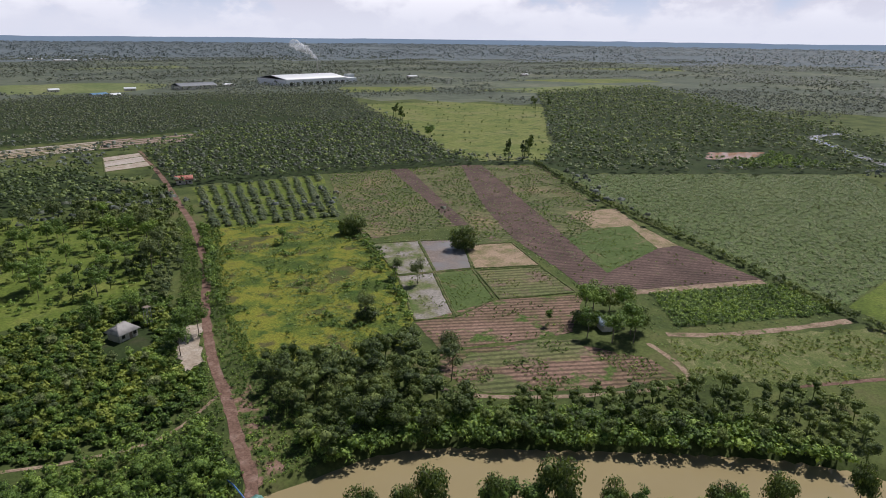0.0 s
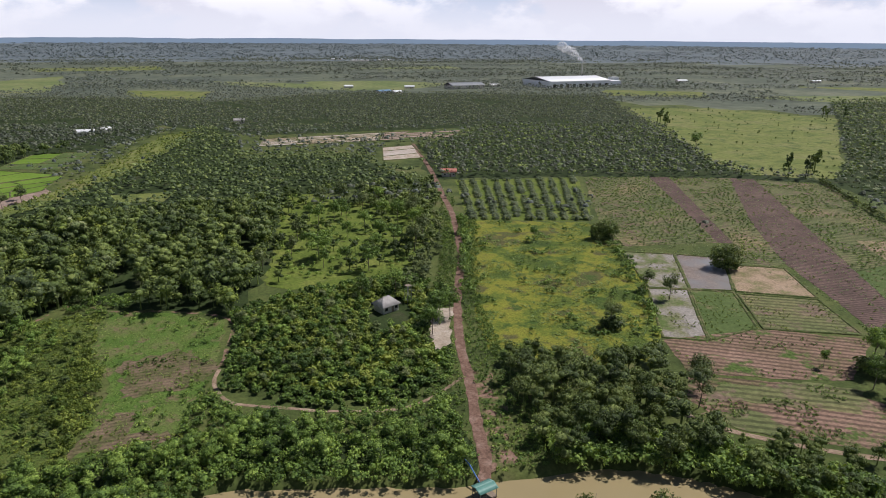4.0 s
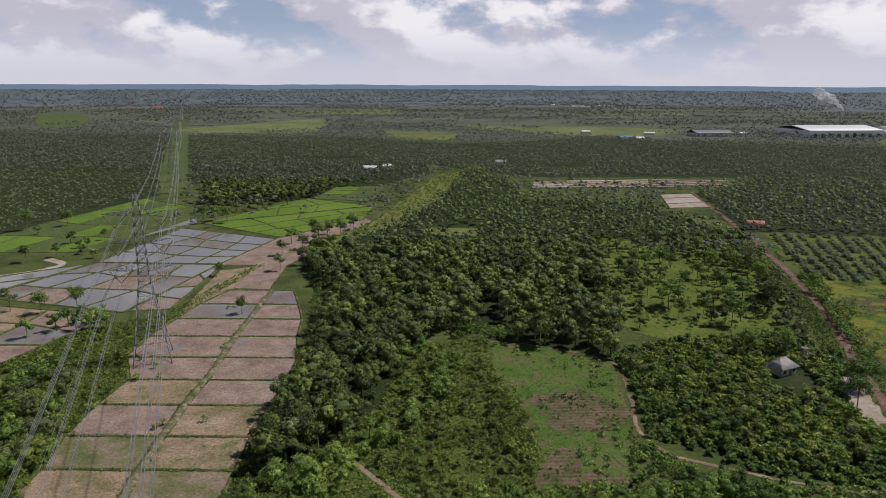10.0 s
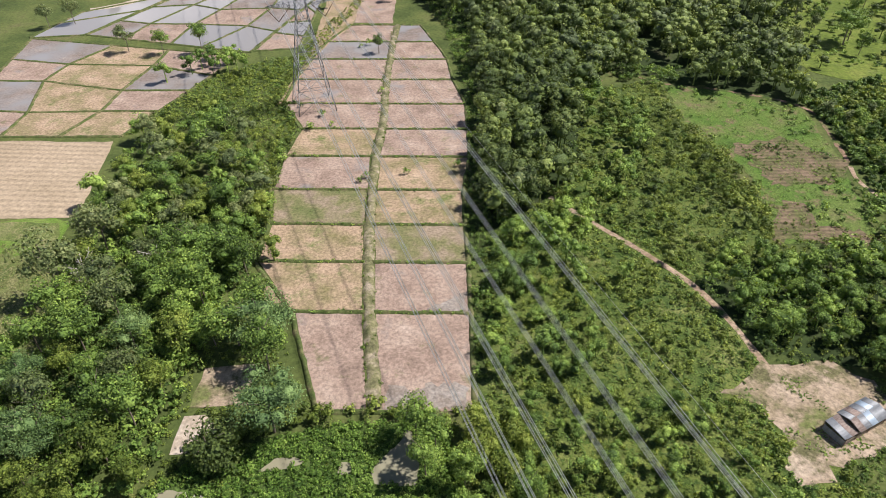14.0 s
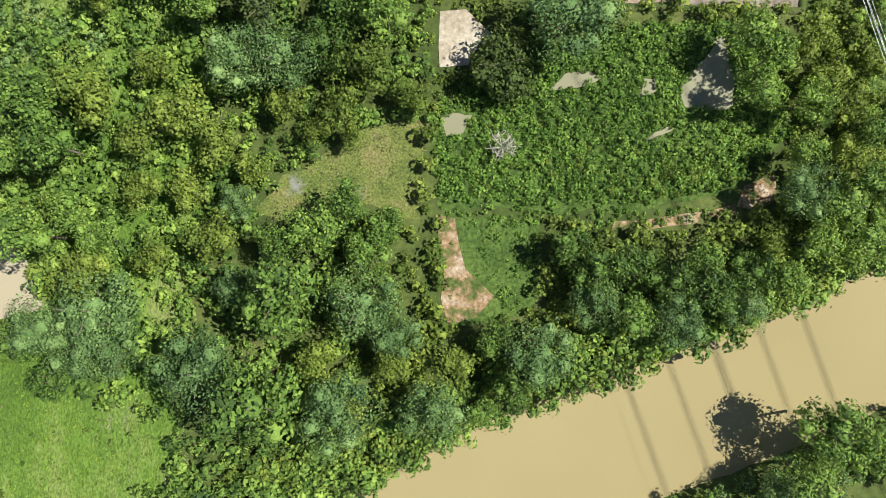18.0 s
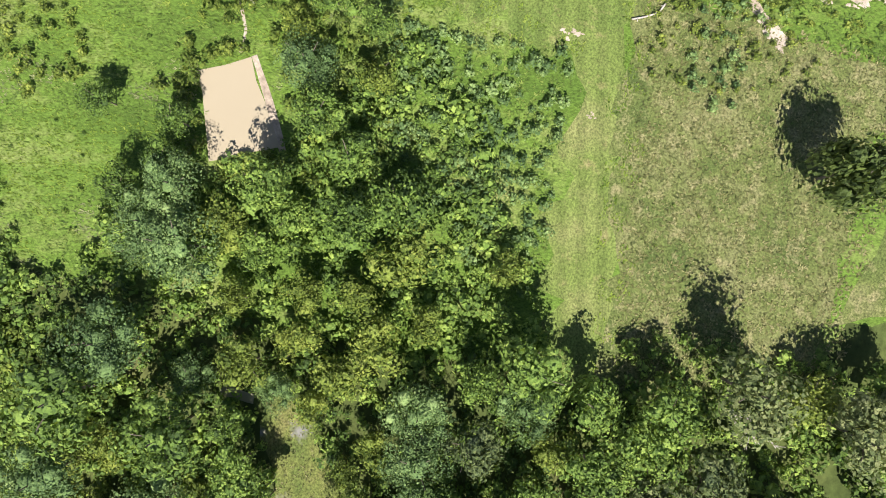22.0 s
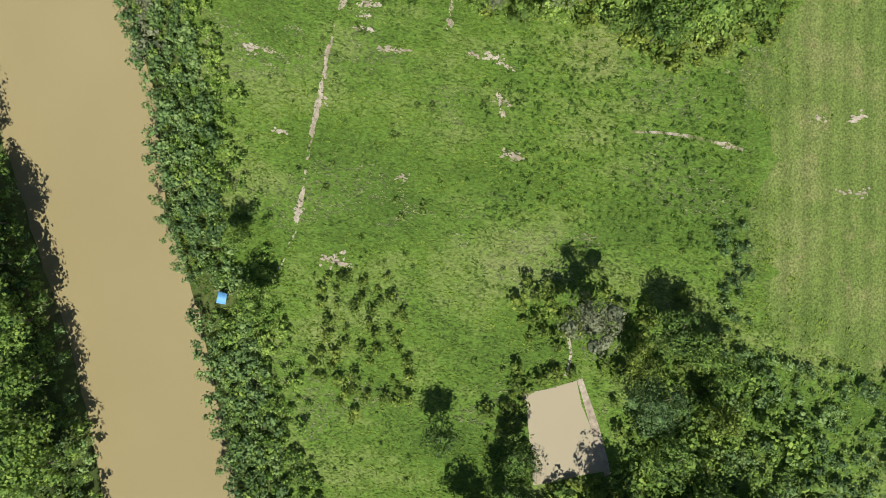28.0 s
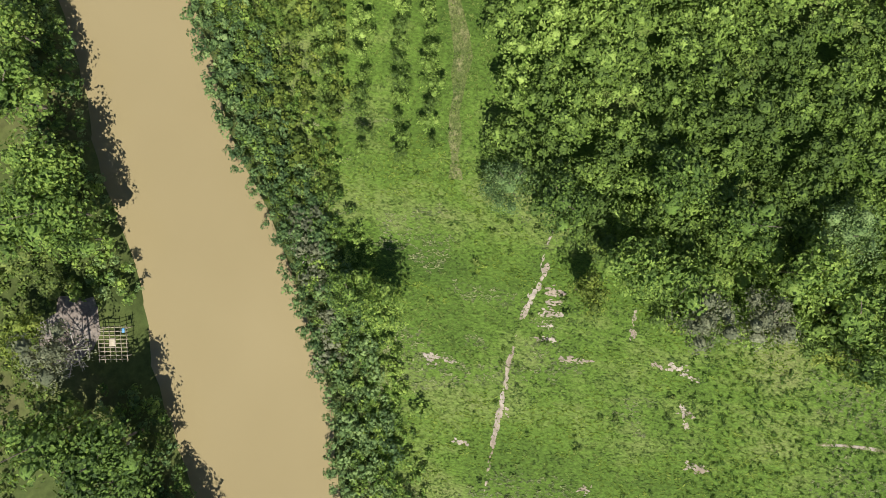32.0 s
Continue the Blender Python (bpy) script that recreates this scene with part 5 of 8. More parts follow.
spots = []
for n, (x, y, r) in enumerate(((-233.5, 22.5, 0.9), (-228, 25, 0.7), (-229.7, -8, 0.8), (-216.5, 13.9, 0.6), (-219.9, -2.7, 0.7), (-204.6, 7.5, 1.0), (-223.7, 69.9, 0.7), (-223.9, 71.8, 0.6), (-232.5, 64.8, 0.7), (-233.2, 69.2, 1.0), (-232.3, 9.6, 0.5), (-237.8, 5.6, 0.7), (-240.5, 5.8, 0.7), (-236.2, 6.0, 0.6), (-210.4, 1.6, 0.6), (-224.5, 2.2, 0.6), (-194, 83.7, 0.5), (-204, 79.5, 0.9), (-221.4, 26.8, 0.8), (-227.2, 54, 0.7))):
    rng = np.random.RandomState(200 + n)
    spots += [(x + rng.normal() * r * 0.45, y + rng.normal() * r * 0.8, rng.uniform(0.25, 1.0) * r, rng.uniform(0.2, 0.6) * r, rng.uniform(1.1, 2.0)) for _ in range(14)]
worn("bare_spots", spots, "sand", "small bare sandy spots in the grass", 3)
trail = [(-248, 4.6), (-242, 3.6), (-236, 2.4), (-231.6, 2.1), (-227.2, 1.7), (-222.4, 1.8), (-215, 1.5), (-211, 1.7), (-206, 1.2), (-201, -0.4)]
bold = [s for a, b in (((-243.5, 4.7), (-237, 2.8)), ((-231.5, 1.9), (-225.5, 1.9)), ((-224.5, 1.8), (-220.5, 1.6)), ((-213, 1.7), (-209, 1.4))) for s in along([a, b], 46, 0.13, (0.18, 0.5), int(-a[0]))]
faint = [s for k, line in enumerate(([(-232.3, 8.3), (-232.6, 11.8)], [(-230.0, -8.6), (-229.8, -5.0)], [(-233.6, 19.6), (-232.4, 25.8)], [(-240.2, 5.2), (-240.4, 7.2)], [(-239.0, 5.6), (-239.2, 7.0)], [(-237.6, 6.0), (-237.8, 7.4)], [(-234.4, 5.0), (-234.4, 6.8)], [(-229.3, 24.0), (-226.4, 25.2)], [(-222, 26), (-221.4, 28.6)], [(-204.9, 5.6), (-204.3, 9.2)], [(-239.6, 16.4), (-236.4, 16.7)])) for s in along(line, 34, 0.16, (0.10, 0.30), 60 + k)]
worn("worn_strips", faint, "sand", "short faint strips of bare soil in the grass", 6)
worn("worn_trail", along(trail, 130, 0.09, (0.08, 0.26), 4) + bold, "sand", "thin broken footpath worn through the grass", 4)
SCRAPES = [[(-215.0, 89.6), (-217.5, 92.7), (-219.2, 97.5), (-218.6, 101.5), (-216.6, 102.3), (-214.5, 97.8), (-213.2, 95.8), (-212.8, 91.5)],
           [(-216.0, 104.8), (-218.7, 106.8), (-221.2, 108.4), (-221.7, 115.5), (-223.2, 122.0), (-214.1, 123.4), (-213.1, 114.7), (-213.0, 107.8)]]
for n, poly in enumerate(SCRAPES):
    worn("scraped_sand", strewn(poly, 340 if n == 0 else 900, (0.12, 0.46), 2.15 if n == 0 else 1.25, 5 + n, -0.12 if n == 0 else -0.02), "sand", "pale sand scraped bare in broad sweeps", 5 + n)
RUT_LINES = [[(-222.6, 87.8), (-222.4, 93.9), (-221.9, 101.4), (-221.0, 107.3)], [(-221.4, 87.5), (-221.3, 93), (-221.1, 98.6), (-220.8, 108)], [(-219.8, 88.3), (-220.1, 94.8), (-220.5, 100), (-220.4, 107.6)], [(-223.7, 94.3), (-223.0, 98.3), (-222.3, 103), (-222.0, 109.3)], [(-223.9, 101.6), (-225.7, 104.2)], [(-212.8, 91.0), (-215.6, 93.5), (-218.2, 97.0)]]
for n, line in enumerate(RUT_LINES):
    worn("wheel_rut", along(line, 120 if len(line) > 3 else 50, 0.2, (0.12, 0.40), 20 + n), "sand", "pale wheel rut scraped through weeds", 20 + n)
    FIELDS.append(ribbon_outline(line, 0.5))
field("red_heap", [(-226.0, 108.6), (-226.9, 111.5), (-228.1, 118.7), (-224.3, 119.3), (-223.2, 112.6), (-222.7, 109.7)], "red_heap", "spread of red earth", edge=0.5, z=0.1, step=0.8)
field("red_heap", [(-227.2, 104.0), (-227.7, 106.4), (-225.8, 107.4), (-225.4, 104.5)], "red_heap", "small spread of red earth", edge=0.3, z=0.1, step=0.6)
worn("sand_spill", along([(-211.3, 101.6), (-209.2, 104), (-207, 106.2)], 70, 0.4, (0.25, 0.8), 30), "sand", "small spill of pale soil", 30)
field("bare_plot", [(-237.4, 95), (-238.6, 105.6), (-229.4, 106.4), (-229.6, 100.5), (-231, 96.2)], "yard", "bare grey-brown plot", edge=0.8, step=1.2)
field("side_meadow", [(-197.3, 130.5), (-173.7, 131.3), (-171.8, 114.2), (-173.7, 102.9), (-171.7, 91.6), (-172.9, 81.6)], "lush", "bright grass between paddies and wood", edge=1.2, z=0.055, clear=False)
field("bank_landing", [(-225.5, -58.1), (-229.4, -55.5), (-230.3, -50.9), (-225.9, -49.3), (-221.9, -51.7), (-220.8, -55.9)], "grey_mud", "bare grey-brown earth behind the fishing platform", "bare ground", edge=1.0, z=0.06, step=1.5)
field("bog", [(-153.8, 50.3), (-150.2, 55.0), (-142.9, 58.7), (-140.1, 61.3), (-131.6, 62.8), (-131.8, 56.0), (-132.4, 49.6), (-141.3, 51.4), (-149.3, 48.2)], "bog", "boggy clearing of sedge and standing water", edge=0.8, z=0.05)
field("water_weed", [(-130, 50.2), (-116.5, 50.2), (-116.8, 38.5), (-122, 36.5), (-128, 35.5)], "weed", "dark green floating weed on a drowned plot", edge=0.5, z=0.05)
field("dry_reeds", [(-130.2, 50), (-127.6, 50), (-126.2, 43), (-122.3, 39.6), (-124.5, 36.8), (-128.4, 35.8)], "rust", "rust-brown dried reeds", edge=0.6, z=0.08, clear=False)
field("dry_reeds", [(-107, 48.8), (-107, 50), (-100, 50.6), (-91, 52.6), (-91, 51.2), (-100, 49.2)], "rust", "streak of pale dried reeds", edge=0.5, z=0.08)
field("dry_reeds", [(-90.8, 52.2), (-90, 55), (-86, 56.6), (-85.4, 53), (-88, 51.8)], "rust", "rust-brown dried reeds", edge=0.5, z=0.08)
field("marsh", [(-131, 63), (-127, 68), (-116, 72.5), (-104, 76), (-88, 76.5), (-84, 62), (-92, 53.5), (-107, 51), (-130, 51)], "weed", "marsh of lush broad-leaved plants", edge=0.6, z=0.035, clear=False)
for poly in ([(-93.7, 74.9), (-94.9, 72.1), (-97.8, 68.9), (-98.7, 66.9), (-97.9, 65.0), (-95.1, 64.7), (-91.8, 64.9), (-91.5, 68.2), (-92.3, 71.1), (-92.9, 74.0)], [(-115.7, 66.8), (-113.7, 69.0), (-110.7, 69.3), (-108.9, 68.4), (-111.4, 67.3)], [(-129.8, 62.7), (-129.0, 60.2), (-126.8, 60.9), (-125.7, 63.2), (-128.3, 63.5)], [(-104.0, 66.3), (-103.3, 68.6), (-101.8, 68.5), (-101.8, 66.8)], [(-103.1, 60.8), (-100.2, 62.4), (-99.1, 62.2), (-102.4, 60.3)], [(-153, 43), (-152.2, 47), (-151, 47), (-151.6, 42.6)]):
    field("marsh_pool", poly, M_PUDDLE, "shallow pool of cloudy green-brown water", "pool", z=0.09, edge=0.15, step=0.8)

# kinds of tree, each with two shapes, then set out one by one
KINDS = {
    "broad": [tree_kind("broadleaf_tree", 101 + i, "broad", 12, 4, 15, 100, 0.23, "broadleaf tree with a dense dark green crown", group="riverside trees") for i in range(3)],
    "lime": [tree_kind("light_green_tree", 121 + i, "lime", 9, 4, 14, 92, 0.23, "tree with a fresh yellow-green crown", group="riverside trees") for i in range(2)],
    "feathery": [tree_kind("feathery_tree", 131 + i, "blue", 11, 4, 18, 170, 0.15, "tree with fine feathery blue-green foliage", group="riverside trees", spread=1.1) for i in range(2)],
    "olive": [tree_kind("dull_green_tree", 141 + i, "olive", 11.5, 4, 15, 92, 0.23, "dull olive-green tree with a loose crown", group="riverside trees") for i in range(2)],
    "grey": [tree_kind("grey_leaved_tree", 151, "grey", 14, 4, 13, 96, 0.20, "thin-crowned tree with grey-green leaves", group="riverside trees")],
    "dark": [tree_kind("domed_tree", 161, "wood", 7.5, 4, 24, 76, 0.24, "dense domed dark tree", base=0.05, group="riverside trees")],
}
PLANTED = []


def grove(kind, spots, lift=1.0):
    for n, (x, y, r) in enumerate(spots):
        rng = random.Random(int(x * 31 + y * 17))
        s = r / 4
        m = pose(x, y, 0, 0, 0, rng.uniform(0, 360)) @ Matrix.Diagonal((s, s * rng.uniform(0.9, 1.1), min(1.45, (0.22 + 0.82 * s)) * lift * rng.uniform(0.9, 1.1), 1))
        copy_thing(KINDS[kind][n % len(KINDS[kind])], m)
        PLANTED.append((x, y, r))


grove('broad', [(-198.3, -1, 2.5), (-205.8, -4.7, 1.6), (-260.5, -62.9, 4.2), (-252.8, -60.4, 4.9), (-245.9, -56.1, 4.2), (-240.5, -53.3, 4.9), (-238.1, -57.7, 4.2), (-237.6, -50.5, 3.5), (-215, -49, 4.9), (-213.3, -43.3, 4.9), (-214.7, -42.4, 4.2), (-211.1, -40.5, 4.2), (-251.1, 4.1, 3.5), (-255.1, 16.3, 4.2), (-251.8, 24.9, 4.2), (-243.4, 22.9, 3.5), (-247.7, 32.3, 4.2), (-243.5, 39.7, 4.2), (-236.5, -18.5, 2.8), (-235.9, -13.7, 3.2), (-202.1, -40.1, 4.2)])
grove('broad', [(-197.9, -33.8, 4.9), (-191.8, -36.4, 4.9), (-195.9, -44.6, 3.5), (-191.1, -29.8, 4.2), (-245.4, 12.8, 4.2), (-244.5, 19.7, 4.2), (-238.7, 42.2, 3.5), (-242.6, 45.6, 4.2), (-184.6, -27.0, 4.2), (-177.5, -26.9, 4.9), (-179.7, -25.1, 4.2), (-174.6, -23.1, 4.2), (-202.7, -35.2, 3.5)])
grove('lime', [(-224.7, -56.1, 3.2), (-241.1, 9.1, 2.8)])
grove('feathery', [(-114.8, 73.9, 5.3), (-120.8, 92.7, 5.6), (-252.5, 36.9, 3.5), (-252.1, -2.1, 3.2)])
grove('dark', [(-122.6, 68.5, 4.4)])
grove('dark', [(-190.6, 113.5, 4.6)], 2.0)
grove('grey', [(-224.3, -50.6, 3.5), (-240.5, 22, 3.5), (-241.7, 29.2, 3.5)])
grove('dark', [(80.5, 72.3, 3.2), (87.6, 68.8, 3.0), (93.2, 67.5, 3.6), (113, 53.3, 4.4), (102.3, 59.4, 3.0), (119.4, 45, 3.0), (134, 31.7, 3.4), (145.5, 25.7, 3.4), (161, 17, 3.0)], 1.7)
grove('broad', [(385, 446, 5.0), (379, 440, 4)])
grove('broad', [(181, 92, 4.2), (186, 107, 4.4), (178, 99, 3.6), (192, 108, 5.0), (196, 100, 4.5), (190, 92, 4.0), (186, 88, 3.5), (175, 112, 1.6), (145.3, 241, 2.8), (118, 262, 3.0), (80, 168, 4.2), (76, 162, 4.0), (85, 173, 3.8), (72, 196, 3.4), (60, 196, 3.2)])
grove('dark', [(204, 188, 6.4), (174, 237, 3.8), (178.5, 233.5, 5.2), (199, 107, 4.0), (193, 92, 4.0)], 1.2)
grove('olive', [(-114, 232.4, 2.2), (-203, 233, 3.4), (-107, 346, 4), (-103, 352, 3.6), (-97, 362, 3.4), (-92, 376, 3.2), (-112, 330, 3.2), (-120, 318, 3), (-105, 300, 3.2), (-114, 290, 2.6), (-236, 262, 3.6), (-244, 258, 3.4), (131, 151, 3.4), (160, 176, 2.8), (163, 166, 3.2), (128, 104, 4), (134, 112, 3.5)])
grove('broad', [(-189.7, 230.9, 3.2), (-176.1, 231.1, 3.6), (-139.5, 281.2, 2.2), (-114.2, 232.2, 2.0), (-221.9, 323.4, 2.2), (-231.4, 312.0, 2.4), (-225.8, 348.0, 2.0), (-283.4, 370.2, 4.6), (-266.1, 383.0, 4.0), (-120.6, 341.7, 3.6), (-111.8, 359.7, 3.4), (-104.0, 364.6, 3.0), (-94.9, 385.0, 3.0), (-187.0, 393.6, 4), (-181.9, 399.4, 4), (-172.9, 393.9, 3.6), (-239.9, 301.3, 3)], 1.0)
grove('broad', [(-185.9, 23.8, 2.3), (-201.6, 52.0, 2.8), (-184.7, 33.4, 2.5), (-175.7, 28.7, 2.6), (-178.0, 45.8, 3.9), (-182.8, 55.6, 3.8), (-187.8, 50.8, 3.1), (-178.2, 61.6, 4.3), (-162.0, 80.3, 4.8), (-159.4, 96.6, 3.9), (-175.3, 56.5, 3.9), (-179.8, 32.9, 2.7), (-148.3, 39.6, 5.0), (-145.1, 48.0, 3.6), (-141.8, 75.5, 3.9), (-144.1, 70.3, 3.3), (-151.8, 89.2, 3.9), (-136.7, 95.7, 3.2), (-134.6, 101.8, 3.9), (-140.7, 101.2, 3.9), (-140.8, 108.5, 3.9), (-144.9, 113.5, 3.9), (-154.8, 94.8, 4.3), (-158.8, 88.3, 3.9), (-145.4, 106.5, 3.3), (-136.8, 73.8, 3.8), (-171.2, 45.7, 2.8)])
grove('broad', [(-145.7, 82.2, 3.3), (-140.6, 51.5, 2.9), (-175.4, 49.3, 2.9), (-150.5, 27.3, 5.6), (-159.1, 74.1, 2.8), (-136.4, 48.3, 2.8), (-138.3, 45.5, 3.0), (-149.6, 46.3, 2.5), (-113.4, 46.2, 2.8), (-110.1, 43.5, 3.2), (-105.9, 44.3, 3.0), (-105.2, 38.1, 3.3), (-101.0, 42.3, 3.0), (-96.2, 41.1, 3.2), (-96.7, 45.2, 2.8), (-91.2, 43.9, 2.9), (-87.0, 42.7, 2.9), (-81.1, 51.7, 3.5), (-77.0, 54.7, 3.0), (-83.8, 47.6, 3.0), (-78.4, 47.0, 3.2), (-92.2, 72.9, 3.2), (-89.2, 70.3, 3.0), (-90.4, 66.1, 2.9), (-84.6, 65.0, 2.8), (-84.2, 58.8, 2.5), (-76.2, 61.7, 2.8), (-119.9, 29.2, 2.5), (-122.8, 34.8, 2.5), (-123.9, 25.5, 2.2)])
grove('broad', [(-81.9, 25.5, 4.1), (-77.2, 23.3, 3.7), (-83.5, 18.9, 3.4)])
grove('feathery', [(-176.8, 35.3, 3.7), (-194.2, 48.4, 3.5), (-172.1, 32.2, 3.8), (-168.5, 31.4, 2.7), (-157.8, 30.7, 4.8), (-154.3, 40.3, 2.8), (-154.3, 67.9, 3.9), (-148.8, 68.8, 3.9), (-157.0, 80.3, 3.6), (-144.1, 91.5, 3.6), (-154.3, 50.6, 2.3), (-169.9, 37.8, 5.0), (-140.8, 25.9, 4.8), (-138.5, 39.2, 4.4), (-134.3, 35.3, 3.1), (-129.9, 25.5, 3.9), (-117.0, 33.6, 4.0), (-110.1, 39.4, 3.4), (-100.5, 37.6, 3.4), (-91.8, 39.1, 2.9), (-85.1, 53.7, 3.4), (-86.7, 16.7, 2.5)])
grove('lime', [(-173.0, 41.6, 3.7), (-194.0, 56.8, 2.8), (-198.5, 46.3, 2.4), (-163.6, 114.4, 3.4), (-173.1, 76.0, 2.4), (-157.0, 46.8, 3.7), (-152.5, 84.8, 3.1), (-135.9, 91.1, 4.0), (-161.6, 61.9, 3.9), (-166.5, 58.2, 3.3), (-166.5, 52.0, 3.0), (-165.3, 66.7, 3.0), (-148.7, 63.1, 2.9), (-142.4, 63.7, 3.1), (-139.0, 68.0, 3.8), (-135.2, 81.4, 3.4), (-157.4, 58.3, 3.6), (-164.9, 44.3, 2.7), (-152.6, 55.1, 2.6), (-160.3, 52.1, 3.0), (-144.5, 31.3, 3.0), (-134.7, 31.5, 2.8), (-172.8, 63.4, 4.5), (-133.0, 64.8, 2.7), (-145.4, 60.0, 2.1), (-141.2, 59.8, 2.0), (-78.5, 59.1, 2.6), (-87.4, 46.8, 2.6), (-83.2, 73.9, 2.7), (-81.8, 68.9, 2.8)])
grove('lime', [(-78.8, 65.4, 2.8), (-76.0, 70.5, 2.7), (-127.6, 31.6, 2.6)])
grove('olive', [(-163.7, 105.1, 5.6), (-151.9, 74.5, 3.9), (-148.7, 96.9, 4.4), (-148.9, 111.3, 3.3), (-160.7, 118.4, 5.1), (-152.4, 102.3, 4.2), (-140.9, 81.7, 3.3)])
grove('grey', [(-202.8, 39.1, 3.5)])
grove('broad', [(-125.5, 92.5, 4.6), (-122.5, 97.5, 3.8), (-118.6, 86.5, 4.0), (-129.5, 92, 3.0), (-135, 104, 4.6), (-138, 112, 4.6), (-133, 114, 4.0), (-129, 112, 3.2)])
grove('broad', [(-202.9, 49.8, 3.0), (-200.1, 55.9, 2.4)])
grove('broad', [(56, 293, 3.4), (52.5, 301, 3.0), (64, 297, 3.6), (70, 298, 3.2), (91, 322, 3.2), (88, 297.5, 3.8), (50.4, 241, 5.2), (54, 245, 4.4), (47, 257, 2.6), (67.6, 223, 4.4), (93, 284, 4.2), (51, 231, 2.6), (60, 231, 2.8), (69, 307, 3.2), (80, 262, 3.6), (84, 252, 4.0), (74, 244, 3.2), (66, 268, 2.8), (76, 280, 3.4), (98, 268, 4.2)])
grove('olive', [(100.5, 284, 4.6), (28, 231, 3.2), (81, 314, 3.0), (60, 318, 3.4), (72, 330, 3.6), (62, 337, 3.0), (90, 240, 4.6), (97, 252, 4.2), (104, 296, 3.8), (84, 338, 3.4), (44, 268, 3.0), (40, 246, 2.6)], 1.2)
for tree in [t for some in KINDS.values() for t in some]:
    for o in (tree, *tree.children_recursive):
        bpy.data.objects.remove(o)

# undergrowth: bushes, marsh plants, bank thickets, grass
N_WOOD_A = [(-164, 2), (-164, 22), (-175, 26), (-179, 36), (-187, 47), (-196, 54), (-200, 62), (-190, 70), (-178, 76), (-171, 80), (-164, 87), (-168, 97), (-168, 121), (-132, 119), (-131, 63), (-144, 12)]
N_WOOD_B = [(-131, 78), (-73, 79), (-72, 46), (-88, 37), (-120, 26), (-139, 15), (-157, 15), (-131, 63)]
LODS["bush"] = [lod(s, 4, 14, 0.20, 2.0, 1.3, False, 0.05, 0.9, 5, CAP) for s in range(61, 67)]
LODS["low"] = [lod(s, 2, 9, 0.17, 0.9, 0.75, False, 0.0, 0.7, 0) for s in range(71, 77)]


def tuft(seed, n, height, spread):
    """Grass blades leaning out of one spot."""
    rng = np.random.RandomState(seed)
    a = rng.uniform(0, 2 * np.pi, n)
    d = np.stack([np.cos(a), np.sin(a), 0 * a], 1)
    s = np.stack([-np.sin(a), np.cos(a), 0 * a], 1)
    l = spread * rng.uniform(0.6, 1.3, (n, 1))
    h = height * rng.uniform(0.6, 1.2, (n, 1)) * (0, 0, 1)
    w = 0.065
    v = np.stack([d * l * 0.1 - s * w, d * l * 0.1 + s * w, d * l + s * w * 0.8 + h, d * l - s * w * 0.8 + h], 1)
    return v.reshape(-1, 3), quads_of(n), np.zeros(n, int)


LODS["tuft"] = [tuft(s, 6, 0.17, 0.46) for s in range(81, 86)]

a, b = scatter(N_WOOD_A, 1.85, 31, 0.9), scatter(N_WOOD_B, 1.75, 32, 0.9)
MARSH = [(-131.5, 62.5), (-127, 68.5), (-116, 73), (-104, 76.5), (-88, 77), (-84, 62), (-92, 53), (-107, 50), (-131, 50)]
b = b[~inside(MARSH, b[:, 0], b[:, 1])]
wood("undergrowth", a, "bush", "broad", "tangled bushes and climbers under trees", "bushes", (0.7, 1.7), 31)
wood("undergrowth", b, "bush", "lime", "tangled bushes and climbers under trees", "bushes", (0.7, 1.6), 32)
wood("marsh_plants", scatter([(-131, 63), (-127, 68), (-116, 72.5), (-104, 76), (-88, 76.5), (-84, 62), (-92, 54.5), (-107, 52), (-130, 52)], 0.75, 33), "low", "marsh", "lush broad-leaved marsh plants", "plants", (0.5, 1.3), 33)
wood("pond_scrub", scatter([(-206, 30), (-208, 54), (-198, 60), (-182, 60), (-178, 40), (-186, 28), (-196, 30)], 2.0, 34, 0.7), "bush", "lime", "bushes round the pond", "bushes", (0.6, 1.3), 34)
wood("scrub", scatter([(-201.6, 57), (-201.6, 79.5), (-196, 81), (-175, 80.5), (-171, 73.6), (-184, 60), (-197, 54)], 1.7, 35, 0.85), "bush", "blue", "knee-high to head-high shrubs at the edge of mown grass", "bushes", (0.5, 1.2), 35)
wood("scrub", scatter([(-203, 3), (-204, 16), (-189, 20), (-184, 14), (-190, 6)], 1.8, 36, 0.75), "bush", "lime", "low bushes in the meadow", "bushes", (0.5, 0.95), 36)
wood("scrub", scatter([(-240, 18), (-247, 58), (-240, 60), (-235, 43), (-239, 38), (-238, 19)], 1.7, 37), "bush", "lime", "bushes along the wood's edge", "bushes", (0.6, 1.4), 37)
wood("scrub", scatter([(-217, 54), (-218, 58), (-200, 61), (-200, 57)], 1.4, 38), "bush", "blue", "low bushes", "bushes", (0.4, 0.9), 38)
wood("scrub", scatter([(-212, 88), (-212, 106), (-204, 112), (-199, 100), (-200, 88)], 1.6, 39, 0.7), "bush", "lime", "low bushes in the meadow", "bushes", (0.3, 0.8), 39)
wood("meadow_weeds", scatter([(-262, -14), (-226, -12), (-164, 18), (-182, 32), (-206, 62), (-232, 57), (-248, 6)], 2.4, 40, 0.5, gaps=(9, 0.12)), "low", "grass", "leafy weeds in the meadow", "plants", (0.5, 1.1), 40)
